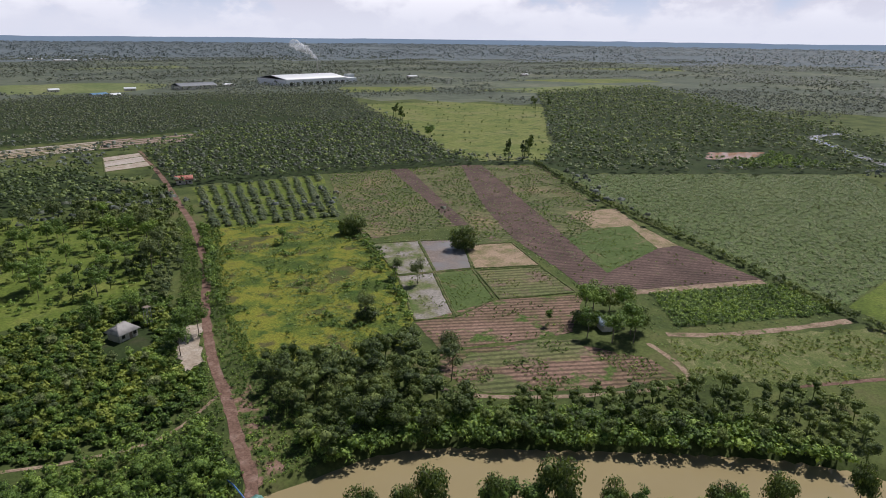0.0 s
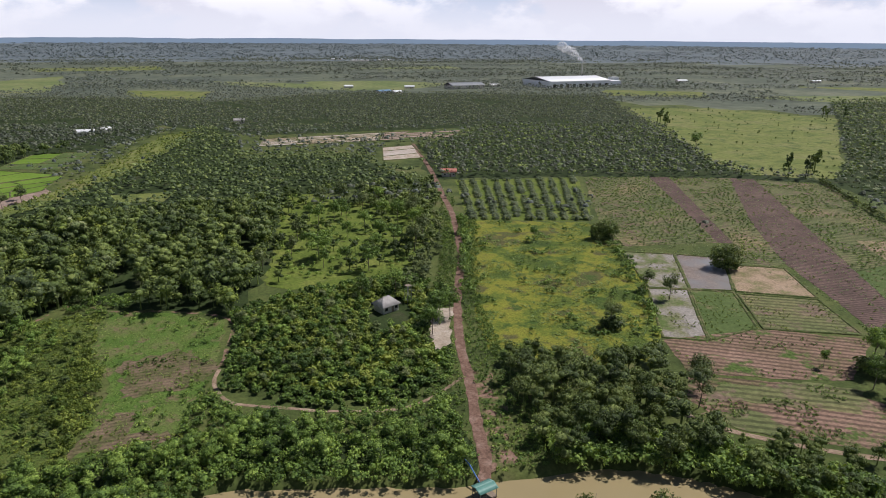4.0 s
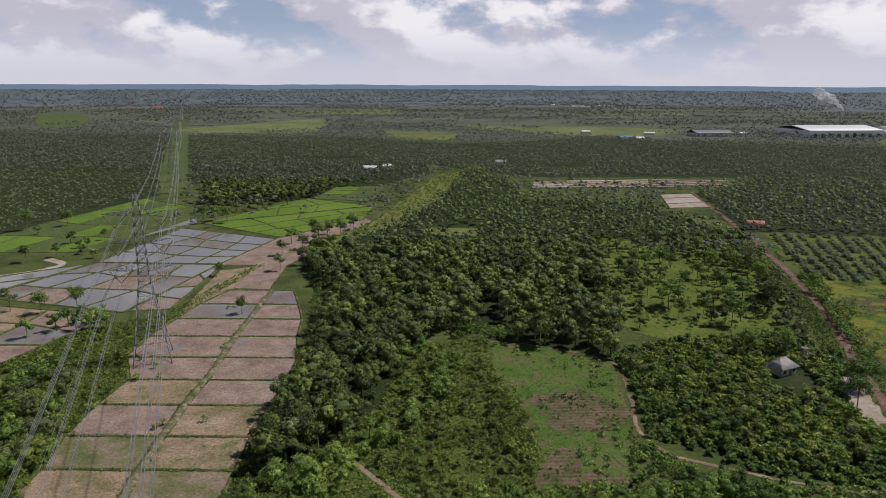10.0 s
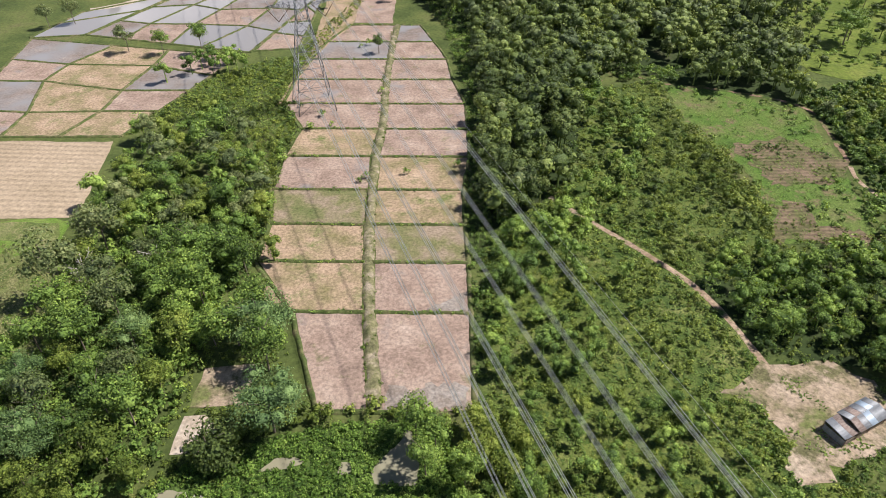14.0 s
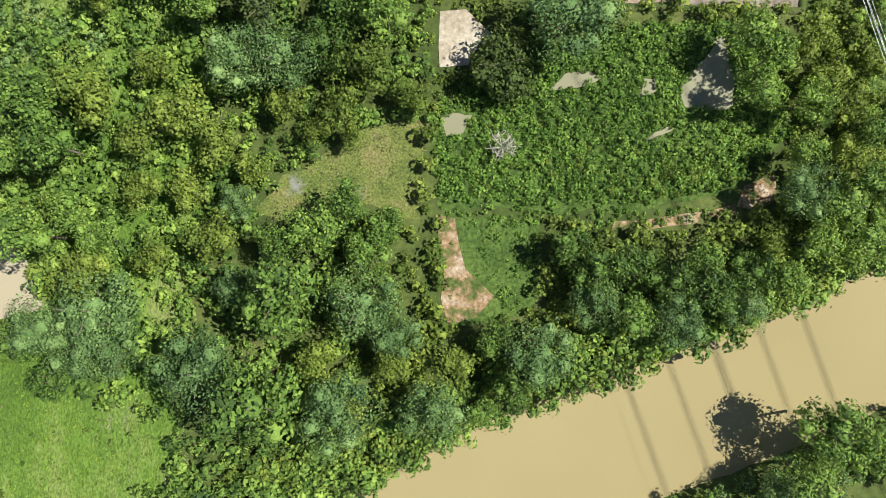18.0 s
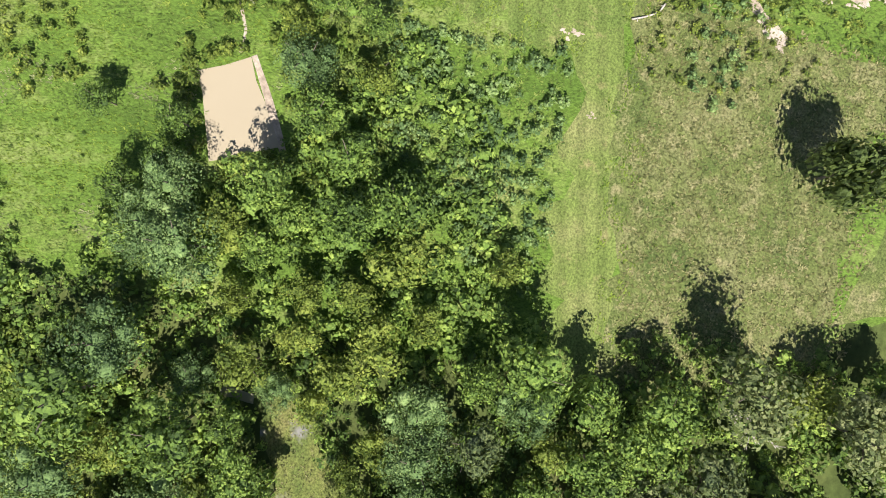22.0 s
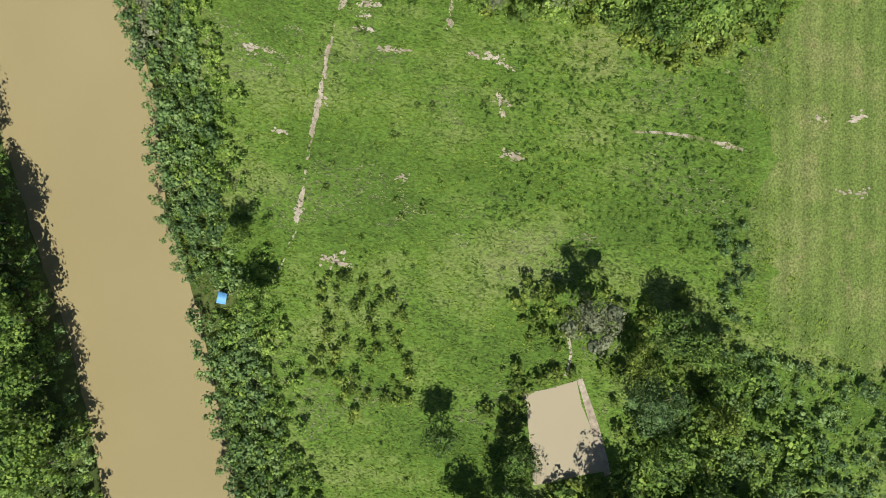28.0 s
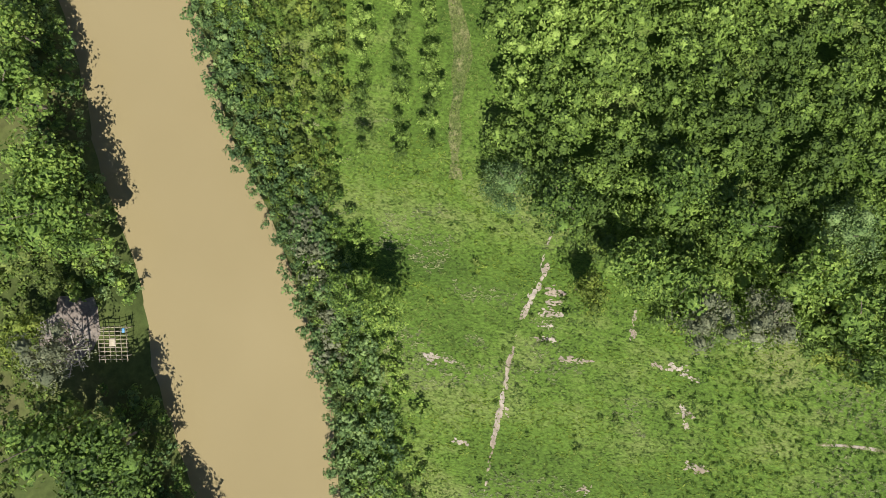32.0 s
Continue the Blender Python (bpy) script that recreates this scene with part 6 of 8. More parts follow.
wood("weed_clumps", scatter([(-262, -14), (-226, -12), (-164, 18), (-182, 32), (-206, 62), (-232, 57), (-248, 6)], 2.3, 48, 0.45, gaps=(6, 0.08)), "bush", "broad", "knee-high clumps of dark weeds in the meadow", "plants", (0.16, 0.42), 48)
wood("weed_clumps", scatter([(-252, 60), (-252, 96), (-238, 96), (-219, 86), (-161, 92), (-164, 116), (-206, 124), (-206, 88), (-201, 80), (-206, 63), (-232, 56)], 4.2, 49, 0.4, False, gaps=(9, 0.1)), "bush", "grass", "small clumps of weeds in short grass", "plants", (0.10, 0.28), 49)
wood("creeping_weed", scatter([(-240, 22), (-236, 55), (-213, 58), (-214, 43), (-213, 25), (-227, 26)], 0.85, 41, 0.6), "low", "marsh", "low dark creeping weed", "plants", (0.3, 0.65), 41)
wood("scrub", scatter([(-252, 92), (-238, 97), (-226, 90), (-213, 90), (-210, 120), (-252, 120)], 1.8, 42, 0.6), "bush", "lime", "weeds between the ruts", "bushes", (0.3, 0.7), 42)
g1 = scatter([(-275, -48), (-244, -34), (-226, -24), (-207, -16), (-160, 6), (-162, 24), (-182, 32), (-203, 60), (-222, 88), (-212, 126), (-252, 126), (-246, 57), (-240, 57), (-248, 6)], 0.66, 43, 0.9)
kind = np.array([noise.noise((x / 8, y / 13, 4.2)) + 0.5 * noise.noise((x / 2.5, y / 5, 9.1)) for x, y in g1])
for mat, ok, say in (("fresh", kind > 0.12, "fresh yellow-green meadow grass lying over"), ("grass", (kind <= 0.12) & (kind > -0.24), "thick green meadow grass"), ("straw", kind <= -0.24, "grey-green seeding grass")):
    wood("meadow_grass", g1[ok], "tuft", mat, say, "grass", (0.5, 1.2), 43, drawn=(0.8, 1.35))
g0 = scatter([(-206, 50), (-206, 82), (-171, 84), (-170, 74), (-184, 58)], 0.8, 46, 0.8)
wood("meadow_grass", g0, "tuft", "grass", "grass between shrubs", "grass", (0.7, 1.4), 46)
wood("orchard_grass", scatter([(-290, -44), (-262, -38), (-250, -20), (-254, -2), (-290, -6)], 0.9, 47, 0.85), "tuft", "grass", "grass between orchard rows", "grass", (0.6, 1.2), 47)
g2 = scatter([(-212, 88), (-161, 92), (-164, 120), (-206, 124)], 0.7, 44, 0.85)
wood("rough_grass", g2, "tuft", "dry", "rough dry and green grass", "grass", (0.7, 1.4), 44)
g3 = scatter([(-254, 56), (-252, 99), (-237, 99), (-219, 90), (-161, 96), (-159, 81), (-201, 77), (-204, 60), (-232, 53)], 0.8, 45, 0.8, False)
edge = np.concatenate([scatter(band, 0.75, 59 + k, 0.6, False, gaps=(3, 0.0)) for k, band in enumerate(([(-250, 55.5), (-232, 53.5), (-205, 60.5), (-199.5, 79), (-203.5, 82), (-209, 66), (-232, 60), (-250, 62)], [(-219, 83.5), (-199, 85), (-180, 87), (-162, 89), (-162, 93), (-180, 92), (-199, 90), (-219, 89)]))])
wood("edge_grass", edge, "tuft", "fresh", "long grass straggling into the mown strip", "grass", (0.6, 1.4), 59, drawn=(1.3, 0.9))
wood("short_grass", g3, "tuft", "mown", "short mown grass tufts", "grass", (0.35, 0.75), 45)


def bank(side, x0, x1, near_off, far_off, spacing, seed, keep=1.0):
    """Points along one bank of the river: side 1 is the north."""
    p = scatter([(x0, -130), (x1, -130), (x1, 130), (x0, 130)], spacing, seed, keep, True, near_off)
    d = river_off(p[:, 0], p[:, 1]) - half_width(p[:, 0])
    yl = np.interp(p[:, 0], RIVER_LINE[:, 0], RIVER_LINE[:, 1])
    return p[(d < far_off) & ((p[:, 1] - yl) * side > 0)]


def off_raft(p):
    """Keeps the landing by the raft open."""
    return p[(abs(p[:, 0] + 197.5) > 1.9) | (p[:, 1] > -3.2)]


wood("bank_thicket", off_raft(bank(1, -285, -158, 2.5, 11.5, 1.5, 50, 0.8)), "bush", "broad", "leafy bushes lining the bank", "bushes", (0.45, 1.05), 50)
wood("bank_thicket", off_raft(bank(1, -285, -158, 4, 12.5, 1.9, 57, 0.6)), "bush", "marsh", "fresh green scrub above the bank", "bushes", (0.35, 0.8), 57)
wood("bank_thicket", off_raft(bank(1, -285, -158, -0.2, 8.0, 1.2, 51, 0.9)), "bush", "blue", "dense grey-green bushes lining the bank", "bushes", (0.55, 1.15), 51)
wood("bank_thicket", bank(1, -158, -30, 0.3, 8, 1.6, 52), "bush", "broad", "dense bushes lining the bank", "bushes", (0.9, 1.8), 52)
sb = bank(-1, -290, -40, 6.8, 26, 4.8, 54, 0.8)
pf = bank(-1, -285, -40, -0.3, 7.5, 1.5, 53)
pf = pf[np.hypot(pf[:, 0] + 225, pf[:, 1] + 47.2) > 5.5]
wood("bank_thicket", pf[::2], "bush", "broad", "dense bushes on the far bank", "bushes", (0.7, 1.4), 53)
wood("bank_thicket", pf[1::2], "bush", "blue", "grey-green bushes at the foot of the far bank", "bushes", (0.5, 1.1), 58)
sb = sb[np.hypot(sb[:, 0] + 224.5, sb[:, 1] + 47) > 8.5]
sb = sb[~inside([(-231, -70), (-231, -49), (-226, -47), (-221, -54), (-212, -54), (-200, -58), (-200, -75)], sb[:, 0], sb[:, 1])]
wood("south_bank_trees", sb, "full", "wood", "tall trees along the south bank", "woods", (0.5, 0.86), 54)
wood("bank_thicket", bank(1, -30, 64, -0.5, 6, 2.2, 55), "bush", "broad", "bushes hanging over the water", "bushes", (1, 1.8), 55)
wood("bank_thicket", bank(1, 84, 172, -0.8, 12, 1.9, 56), "bush", "broad", "dense bushes along the water", "bushes", (1.2, 2.4), 56)
ORCHARD = [(-300, -12), (-273.9, -9), (-266, -6), (-258.5, -5.5), (-254.9, -2.5), (-251.5, 0), (-250.6, 4.5), (-247.4, 7), (-247.1, 12.7), (-241.8, 15), (-238.5, 20), (-239.3, 31.3), (-240, 46), (-244, 56), (-300, 60)]
LODS["orchard"] = [lod(q, 9, 34, 0.21, 6.0, 2.5, False, 0.3, 0.55) for q in range(171, 177)]
wood("orchard", scatter(ORCHARD, 2.9, 57, gaps=(4, -0.52)), "orchard", "orchard", "close-planted orchard trees with yellow-green leaves", "orchard", (0.8, 1.2), 57)
wood("orchard", np.array([(x, y + (x + 260) * 0.155 + 0.3 * math.sin(x)) for y, end in ((-26, -258), (-21.6, -252), (-16.8, -252.5), (-12.9, -254)) for x in np.arange(-300, end, 2.3)]), "orchard", "orchard", "rows of orchard trees", "orchard", (0.42, 0.66), 58)
field("orchard_lane", [(-300, -16.8), (-274.6, -13.2), (-267.8, -11.2), (-252.3, -9.2), (-252.3, -7.6), (-260.6, -9.4), (-267.8, -9.0), (-274.6, -11.6), (-300, -15.4)], "rough_turf", "worn grassy lane beside the orchard rows", edge=0.5, z=0.06, clear=False)
wood("scrub", scatter([(-290, -46), (-270, -40), (-252, -33), (-244, -27), (-250, -22.5), (-272, -26), (-290, -30)], 1.7, 59), "bush", "lime", "riverside bushes", "bushes", (0.6, 1.2), 59)
wood("south_clearing_grass", scatter([(-240, -70), (-231, -49), (-221, -54), (-200, -58), (-200, -75)], 1.2, 60), "low", "grass", "tall weeds in a clearing", "plants", (0.7, 1.3), 60)
wood("south_clearing_grass", scatter([(-285, -26), (-275, -20), (-262, -6), (-285, -8)], 1.2, 61), "tuft", "grass", "orchard grass", "grass", (0.7, 1.3), 61)

wood("shed_trees", scatter([(-16, 90), (-10, 80), (-14, 68), (-24, 60), (-4, 62), (12, 78), (10, 96), (2, 108), (-14, 104)], 4.4, 87), "full", "broad", "dark trees round the shed", "woods", (0.6, 1.0), 87)
wood("yard_weeds", scatter([(-42, 81), (-26, 89), (-14, 84), (-12, 76), (-22, 66), (-36, 74)], 1.0, 88, 0.8, False, gaps=(4, 0.12)), "tuft", "grass", "weeds about the yard", "plants", (0.8, 1.8), 88)
wood("bog_sedge", scatter([(-153, 48.5), (-152, 51), (-141, 59.5), (-131.5, 62.5), (-131.5, 53.5), (-142, 50.5)], 0.8, 89, 0.6, False), "tuft", "dry", "sedge in the bog", "plants", (0.6, 1.1), 89)
wood("floating_weed", scatter([(-126, 50), (-116.5, 50.2), (-116.8, 38.5), (-121, 38)], 0.8, 90, 0.7, False), "low", "broad", "floating weed", "plants", (0.2, 0.45), 90)

# ---- scrub and scattered trees of the middle distance ----
MIDDLE = [(-82, 76), (-80, 122), (-58, 150), (-46, 204), (-22, 206), (-22, 178), (-16, 124), (-36, 108), (-33, 90), (-30, 78), (-24, 60), (-45, 54), (-72, 48)]
RIVER_SCRUB = [(-82, 77), (-81, 46), (-60, 48), (-45, 54), (-34, 62), (-44, 78), (-60, 84)]
wood("scrub_trees", scatter(RIVER_SCRUB, 3.8, 116, 0.85, gaps=(9, -0.2)), "full", "broad", "small trees crowding the river bank", "woods", (0.32, 0.62), 116)
wood("scrub_trees", scatter(RIVER_SCRUB, 5.2, 117, 0.7), "full", "lime", "light green small trees on the bank", "woods", (0.28, 0.5), 117)
wood("scrub_trees", scatter([(-80, 84), (-80, 124), (-64, 128), (-58, 108), (-62, 88)], 4.4, 118, 0.8, gaps=(10, 0.0)), "full", "broad", "dark small trees beside the paddies", "woods", (0.4, 0.85), 118)
field("scrub_turf", MIDDLE, "scrub_turf", "sunlit rank grass between bushes", "grass", z=0.02, edge=1.5, clear=False)
wood("scrub_grass", scatter(MIDDLE, 1.1, 101, 0.8), "tuft", "grass", "tall grass between bushes", "grass", (1.0, 2.2), 101)
wood("creepers", scatter(MIDDLE, 1.7, 102, 0.7), "low", "lime", "low creepers between bushes", "plants", (0.7, 1.5), 102)
wood("scrub_trees", scatter([(-82, 76), (-80, 122), (-60, 128), (-44, 104), (-36, 92), (-36, 70), (-60, 54)], 5.5, 103, 0.8, gaps=(12, 0.22)), "full", "broad", "small trees standing in scrub", "woods", (0.35, 0.7), 103)
wood("scrub", scatter([(-80, 76), (-80, 122), (-58, 150), (-46, 204), (-22, 206), (-22, 178), (-16, 124), (-36, 108), (-33, 90), (-30, 78), (-24, 60), (-45, 54), (-72, 48)], 1.8, 62, 0.9, gaps=(8, 0.10)), "bush", "lime", "dense sunlit scrub and climbers", "bushes", (0.4, 1.0), 62)
wood("scrub_trees", scatter([(-80, 100), (-80, 122), (-58, 150), (-46, 204), (-30, 190), (-45, 130), (-60, 110)], 5.5, 63, 0.8), "full", "broad", "trees standing in scrub", "woods", (0.45, 0.95), 63)
wood("scrub", scatter([(-36, 88), (-30, 110), (-16, 122), (8, 126), (40, 126), (72, 130), (66, 96), (20, 108), (-10, 108)], 2.1, 64, 0.8), "bush", "broad", "riverside scrub", "bushes", (0.9, 1.8), 64)
wood("scrub", scatter(W_WEST, 2.6, 65, 0.7), "bush", "broad", "bushes under the west wood", "bushes", (1, 1.8), 65)
PYLON_SIDE = [(-179, 172), (-160, 186), (-147, 178), (-141, 164), (-128, 130), (-131, 150), (-132, 176), (-136, 190), (-134, 230), (-150, 228), (-176, 200)]
wood("scrub", scatter(PYLON_SIDE, 2.2, 66, 0.75, gaps=(9, 0.08)), "bush", "lime", "scrub by the pylon", "bushes", (0.6, 1.3), 66)
wood("scrub_grass", scatter(PYLON_SIDE, 1.1, 100, 0.85), "tuft", "grass", "tall grass by the pylon", "grass", (1.2, 2.6), 100)
wood("creepers", scatter(PYLON_SIDE, 1.5, 113, 0.7), "low", "lime", "low creepers by the pylon", "plants", (0.6, 1.4), 113)
wood("scrub_trees", np.array([(-172, 218), (-169.5, 222), (-171, 227), (-166, 219), (-163, 222), (-160, 217.5), (-162, 214), (-167, 214), (-174, 214), (-180, 207), (-156, 214)]), "full", "broad", "small trees by the pylon", "woods", (0.7, 1.05), 67)
wood("park_trees", scatter([(45, 362), (62, 356), (114, 296), (108, 262), (79, 216), (41, 208), (28, 218)], 5.2, 68, 0.8, gaps=(16, 0.04)), "full", "shade", "scattered trees on bright grass", "trees", (0.35, 0.95), 68)
wood("park_bushes", scatter([(28, 218), (45, 362), (114, 296), (108, 262), (79, 216)], 3.6, 69, 0.45), "bush", "broad", "bushes on bright grass", "bushes", (0.5, 1.4), 69)
wood("park_trees", scatter([(110, 262), (116, 296), (128, 330), (140, 370), (60, 358)], 5, 70, 0.8), "mid", "wood", "trees beside the red road", "woods", (0.6, 0.95), 70)
wood("field_weeds", scatter([(126, 283), (183, 262), (178, 226), (163, 179), (144, 142), (131, 128), (112, 131), (88, 142), (95, 178), (110, 226)], 1.5, 71, 0.8, False, gaps=(10, -0.1)), "tuft", "grass", "long grass of the yellow meadow", "plants", (1.2, 2.6), 71)
wood("roadside_bushes", scatter([(98, 190), (112, 230), (127, 285), (124, 285), (108, 232), (94, 190)], 2.0, 72, 0.8, False), "bush", "broad", "bushes along the red road", "bushes", (0.9, 1.9), 72)
wood("roadside_bushes", scatter([(78, 190), (100, 236), (114, 290), (104, 290), (90, 236), (70, 196)], 3.4, 73, 0.8), "full", "olive", "small trees along the red road", "woods", (0.4, 0.7), 73)
wood("verge_weeds", scatter([(78, 150), (84, 184), (108, 262), (128, 330), (136, 330), (122, 285), (104, 225), (92, 190), (82, 150)], 1.6, 93, 0.8), "low", "grass", "weeds on the road verge", "plants", (0.8, 1.8), 93)
wood("verge_weeds", scatter([(88, 140), (98, 190), (112, 232), (128, 285), (132, 283), (114, 226), (98, 178), (92, 140)], 1.4, 94, 0.8, False), "low", "grass", "weeds on the road verge", "plants", (0.8, 1.8), 94)
wood("strip_scrub", scatter([(-119, 322), (-82, 404), (-45, 620), (-18, 640), (-41, 482), (-66, 398), (-100, 330)], 3.0, 95, 0.6, False), "bush", "lime", "light green young scrub", "bushes", (0.6, 1.2), 95)
wood("field_edge_bushes", scatter([(180, 226), (163, 180), (144, 142), (140, 142), (158, 182), (174, 228)], 2.4, 74, 0.8, False), "bush", "broad", "bushes between fields", "bushes", (0.8, 1.7), 74)
HEDGE = [(374, 308), (322, 209), (295, 142), (275, 93), (260, 57), (255, 43)]
hp = curve(HEDGE, 1.6)
wood("hedge", hp + np.random.RandomState(3).uniform(-0.9, 0.9, hp.shape), "bush", "wood", "dark hedge of bushes between fields", "hedge", (0.8, 2.0), 75)
wood("hedge_trees", curve(HEDGE, 9)[::2] + (1.5, 0.5), "slim", "wood", "slim young trees along the hedge", "trees", (0.25, 0.5), 76)
wood("clearing_weeds", scatter([(-21, 206), (-4, 201), (15, 189), (14, 170), (6, 128), (-15, 124), (-13, 156), (-22, 178)], 1.3, 77, 0.7, False), "tuft", "grass", "weeds over the clearing", "plants", (0.8, 1.8), 77)
wood("meadow_bushes", scatter([(440, 352), (388, 312), (348, 338), (351, 380), (428, 561), (491, 730), (604, 704), (669, 575)], 13, 78, 0.4, False), "mid", "wood", "bushes dotted over the far meadow", "bushes", (0.15, 0.45), 78)
wood("tall_trees", np.array([(425, 545), (431, 556), (437, 566), (452, 600), (372, 318), (380, 324), (391, 330), (398, 338), (362, 322), (640, 560), (650, 548), (660, 585), (445, 585)]), "slim", "wood", "tall narrow trees at the meadow's edge", "trees", (1.2, 1.9), 79)
wood("crop_plants", scatter([(224, 108), (270, 84), (261, 58), (206, 86)], 1.6, 80, 1, False), "low", "broad", "tall dark crop plants", "crop", (1.2, 2.0), 80)
wood("crop_weeds", scatter([(233, 358), (276, 350), (325, 332), (372, 300), (312, 202), (230, 131), (207, 193), (178, 224)], 2.4, 81, 0.7, False), "tuft", "cane", "weeds and young crop plants", "plants", (1.0, 2.2), 81)
wood("cane_tufts", scatter([(362, 266), (522, 150), (482, 117), (330, 62), (268, 60), (334, 217)], 2.1, 82, 0.9, False), "tuft", "cane", "standing cane", "cane", (2.2, 4.0), 82)
wood("bund_weeds", np.concatenate([np.array([(x + random.uniform(-0.4, 0.4), ROW_Y[k] + random.uniform(-0.5, 0.5)) for x in np.arange(LEFT_X[k], RIGHT_X[k], 0.9)]) for k in range(12)]), "low", "broad", "dark weeds along the bunds", "weeds", (0.35, 0.8), 83)
wood("dike_weeds", np.array([(np.interp(y, ROW_Y, DIKE_X) + random.uniform(-1.3, 1.6), y) for y in np.arange(78, 260, 0.45)]), "low", "grass", "weeds along the dike", "weeds", (0.3, 0.7), 84)
wood("paddy_bushes", np.array([(-110.5, 148), (-99, 152), (-109, 150), (-86, 156), (-128, 176), (-122, 178), (-126, 184), (-133, 190), (-110, 200), (-121, 238), (-118, 240)]), "bush", "broad", "small bushes on the bunds", "bushes", (0.8, 1.5), 85)
wood("rice_trees", np.array([(-150, 455), (-158, 440), (-163, 436), (-170, 432), (-178, 428), (-186, 424), (-168, 442), (-190, 430), (-196, 440), (-206, 400), (-230, 330), (-222, 318), (-212, 310), (-240, 340), (-270, 360), (-288, 350)]), "mid", "wood", "trees between the rice fields", "trees", (0.5, 1.0), 86)

wood("yellow_field_bushes", scatter([(126, 283), (183, 262), (178, 226), (163, 179), (144, 142), (131, 128), (112, 131), (88, 142), (95, 178), (110, 226)], 2.6, 104, 0.7, False, gaps=(9, 0.22)), "low", "broad", "low dark bushes in the yellow meadow", "bushes", (1.0, 2.6), 104)
wood("crop_rows", np.concatenate([scatter([(233, 358), (276, 350), (224, 217), (178, 224), (190, 262)], 1.9, 105, 0.8, False), scatter([(288, 345), (325, 332), (262, 240), (232, 187), (207, 193), (230, 214)], 1.9, 106, 0.8, False, gaps=(14, -0.15)), scatter([(338, 325), (372, 300), (312, 202), (273, 174), (252, 171)], 1.9, 107, 0.85, False, gaps=(14, -0.2))]), "low", "broad", "young leafy crop plants", "crop", (0.5, 1.3), 105)
wood("furrow_weeds", np.concatenate([scatter([(136.8, 119), (168.7, 102.5), (181, 79), (177, 67.5), (160, 74.5), (131, 94), (128, 109)], 1.0, 108, 0.8, False, gaps=(11, 0.05)), scatter([(142, 139.5), (177, 137), (204, 122), (177, 104), (137, 119.5)], 1.6, 109, 0.6, False, gaps=(11, 0.2))]), "low", "broad", "weeds over the furrows", "plants", (0.4, 0.9), 108)
wood("field_grass", scatter([(196, 83), (259, 45), (224, 33), (197, 46), (183, 67)], 1.3, 110, 0.8, False, gaps=(9, -0.1)), "low", "lime", "weedy grass of the field", "plants", (0.5, 1.2), 110)
wood("headland_weeds", scatter([(325, 333), (338, 325), (229, 131), (272, 137), (283, 134), (270, 89), (207, 120), (219, 150), (232, 187), (262, 240)], 2.4, 111, 0.6, False, gaps=(9, 0.2)), "low", "lime", "weeds on the ploughed land", "plants", (0.5, 1.0), 111)
wood("verge_grass", scatter([(160, 178), (178, 228), (214, 200), (276, 172), (372, 300), (378, 306), (296, 160), (262, 60), (180, 60), (206, 118), (226, 182), (180, 140), (130, 125)], 2.2, 112, 0.6), "tuft", "grass", "grass on the strips between fields", "grass", (1.0, 2.2), 112)

# weeds and bushes on the strips of ground left between paddies, paths and woods
STRIPS = [[(58, 92), (92, 92), (92, 140), (100, 190), (128, 286), (118, 286), (86, 196), (70, 160), (66, 128)], [(-32, 112), (-16, 124), (10, 128), (14, 108), (0, 96), (-14, 90), (-30, 90)], [(-84, 76), (-84, 200), (-92, 258), (-104, 300), (-84, 300), (-76, 255), (-74, 122), (-78, 100)], [(-135, 116), (-134, 176), (-144, 192), (-140, 250), (-128, 300), (-124, 300), (-136, 232), (-129, 176), (-127, 116)],
          [(-67, 144), (-50, 121), (-42, 110), (-37, 98), (-34, 80), (-28, 80), (-29, 100), (-36, 114), (-45, 129), (-62, 147)], [(-134, 64), (-118, 64), (-116, 92), (-133, 92)], [(-42, 81), (-33, 90), (-18, 91), (-8, 80), (-22, 62), (-38, 66)]]
FIELDS_BARE += [ribbon_outline([(67, 92), (70, 99), (73.2, 114), (78, 133), (82.5, 155), (94, 193), (107.5, 230), (123, 290)], 3.6), [(73, 150), (80, 154), (84, 170), (89, 180), (83, 182), (76, 166)]]
for k, strip in enumerate(STRIPS):
    q = scatter(strip, 1.1, 120 + k, 0.75, False)
    for patch in FIELDS_BARE:
        q = q[~inside(patch, q[:, 0], q[:, 1])]
    wood("strip_weeds", q, "low", "lime" if k % 2 else "broad", "weeds on open strips of ground", "plants", (0.45, 1.3), 120 + k)
wood("strip_bushes", np.concatenate([scatter(STRIPS[2], 2.4, 130, 0.7, gaps=(7, -0.1)), scatter(STRIPS[3], 2.4, 131, 0.7, gaps=(7, -0.1))]), "bush", "broad", "bushes along the edge of the paddies", "bushes", (0.6, 1.5), 130)
STRIP_SCRUB = [(-59.1, 177.7), (-25.7, 200.4), (-21.8, 161.0), (-20.7, 133.7), (-20.2, 122.5), (-40.6, 114.2), (-55.7, 143.3)]
wood("strip_trees", scatter(STRIP_SCRUB, 5.0, 133, 0.7, False, gaps=(12, -0.15)), "full", "wood", "small trees scattered through the scrub", "woods", (0.3, 0.62), 133)
wood("strip_trees", scatter(STRIP_SCRUB, 5.5, 134, 0.6, False, gaps=(10, -0.1)), "full", "broad", "leafy young trees in the scrub", "woods", (0.25, 0.5), 134)
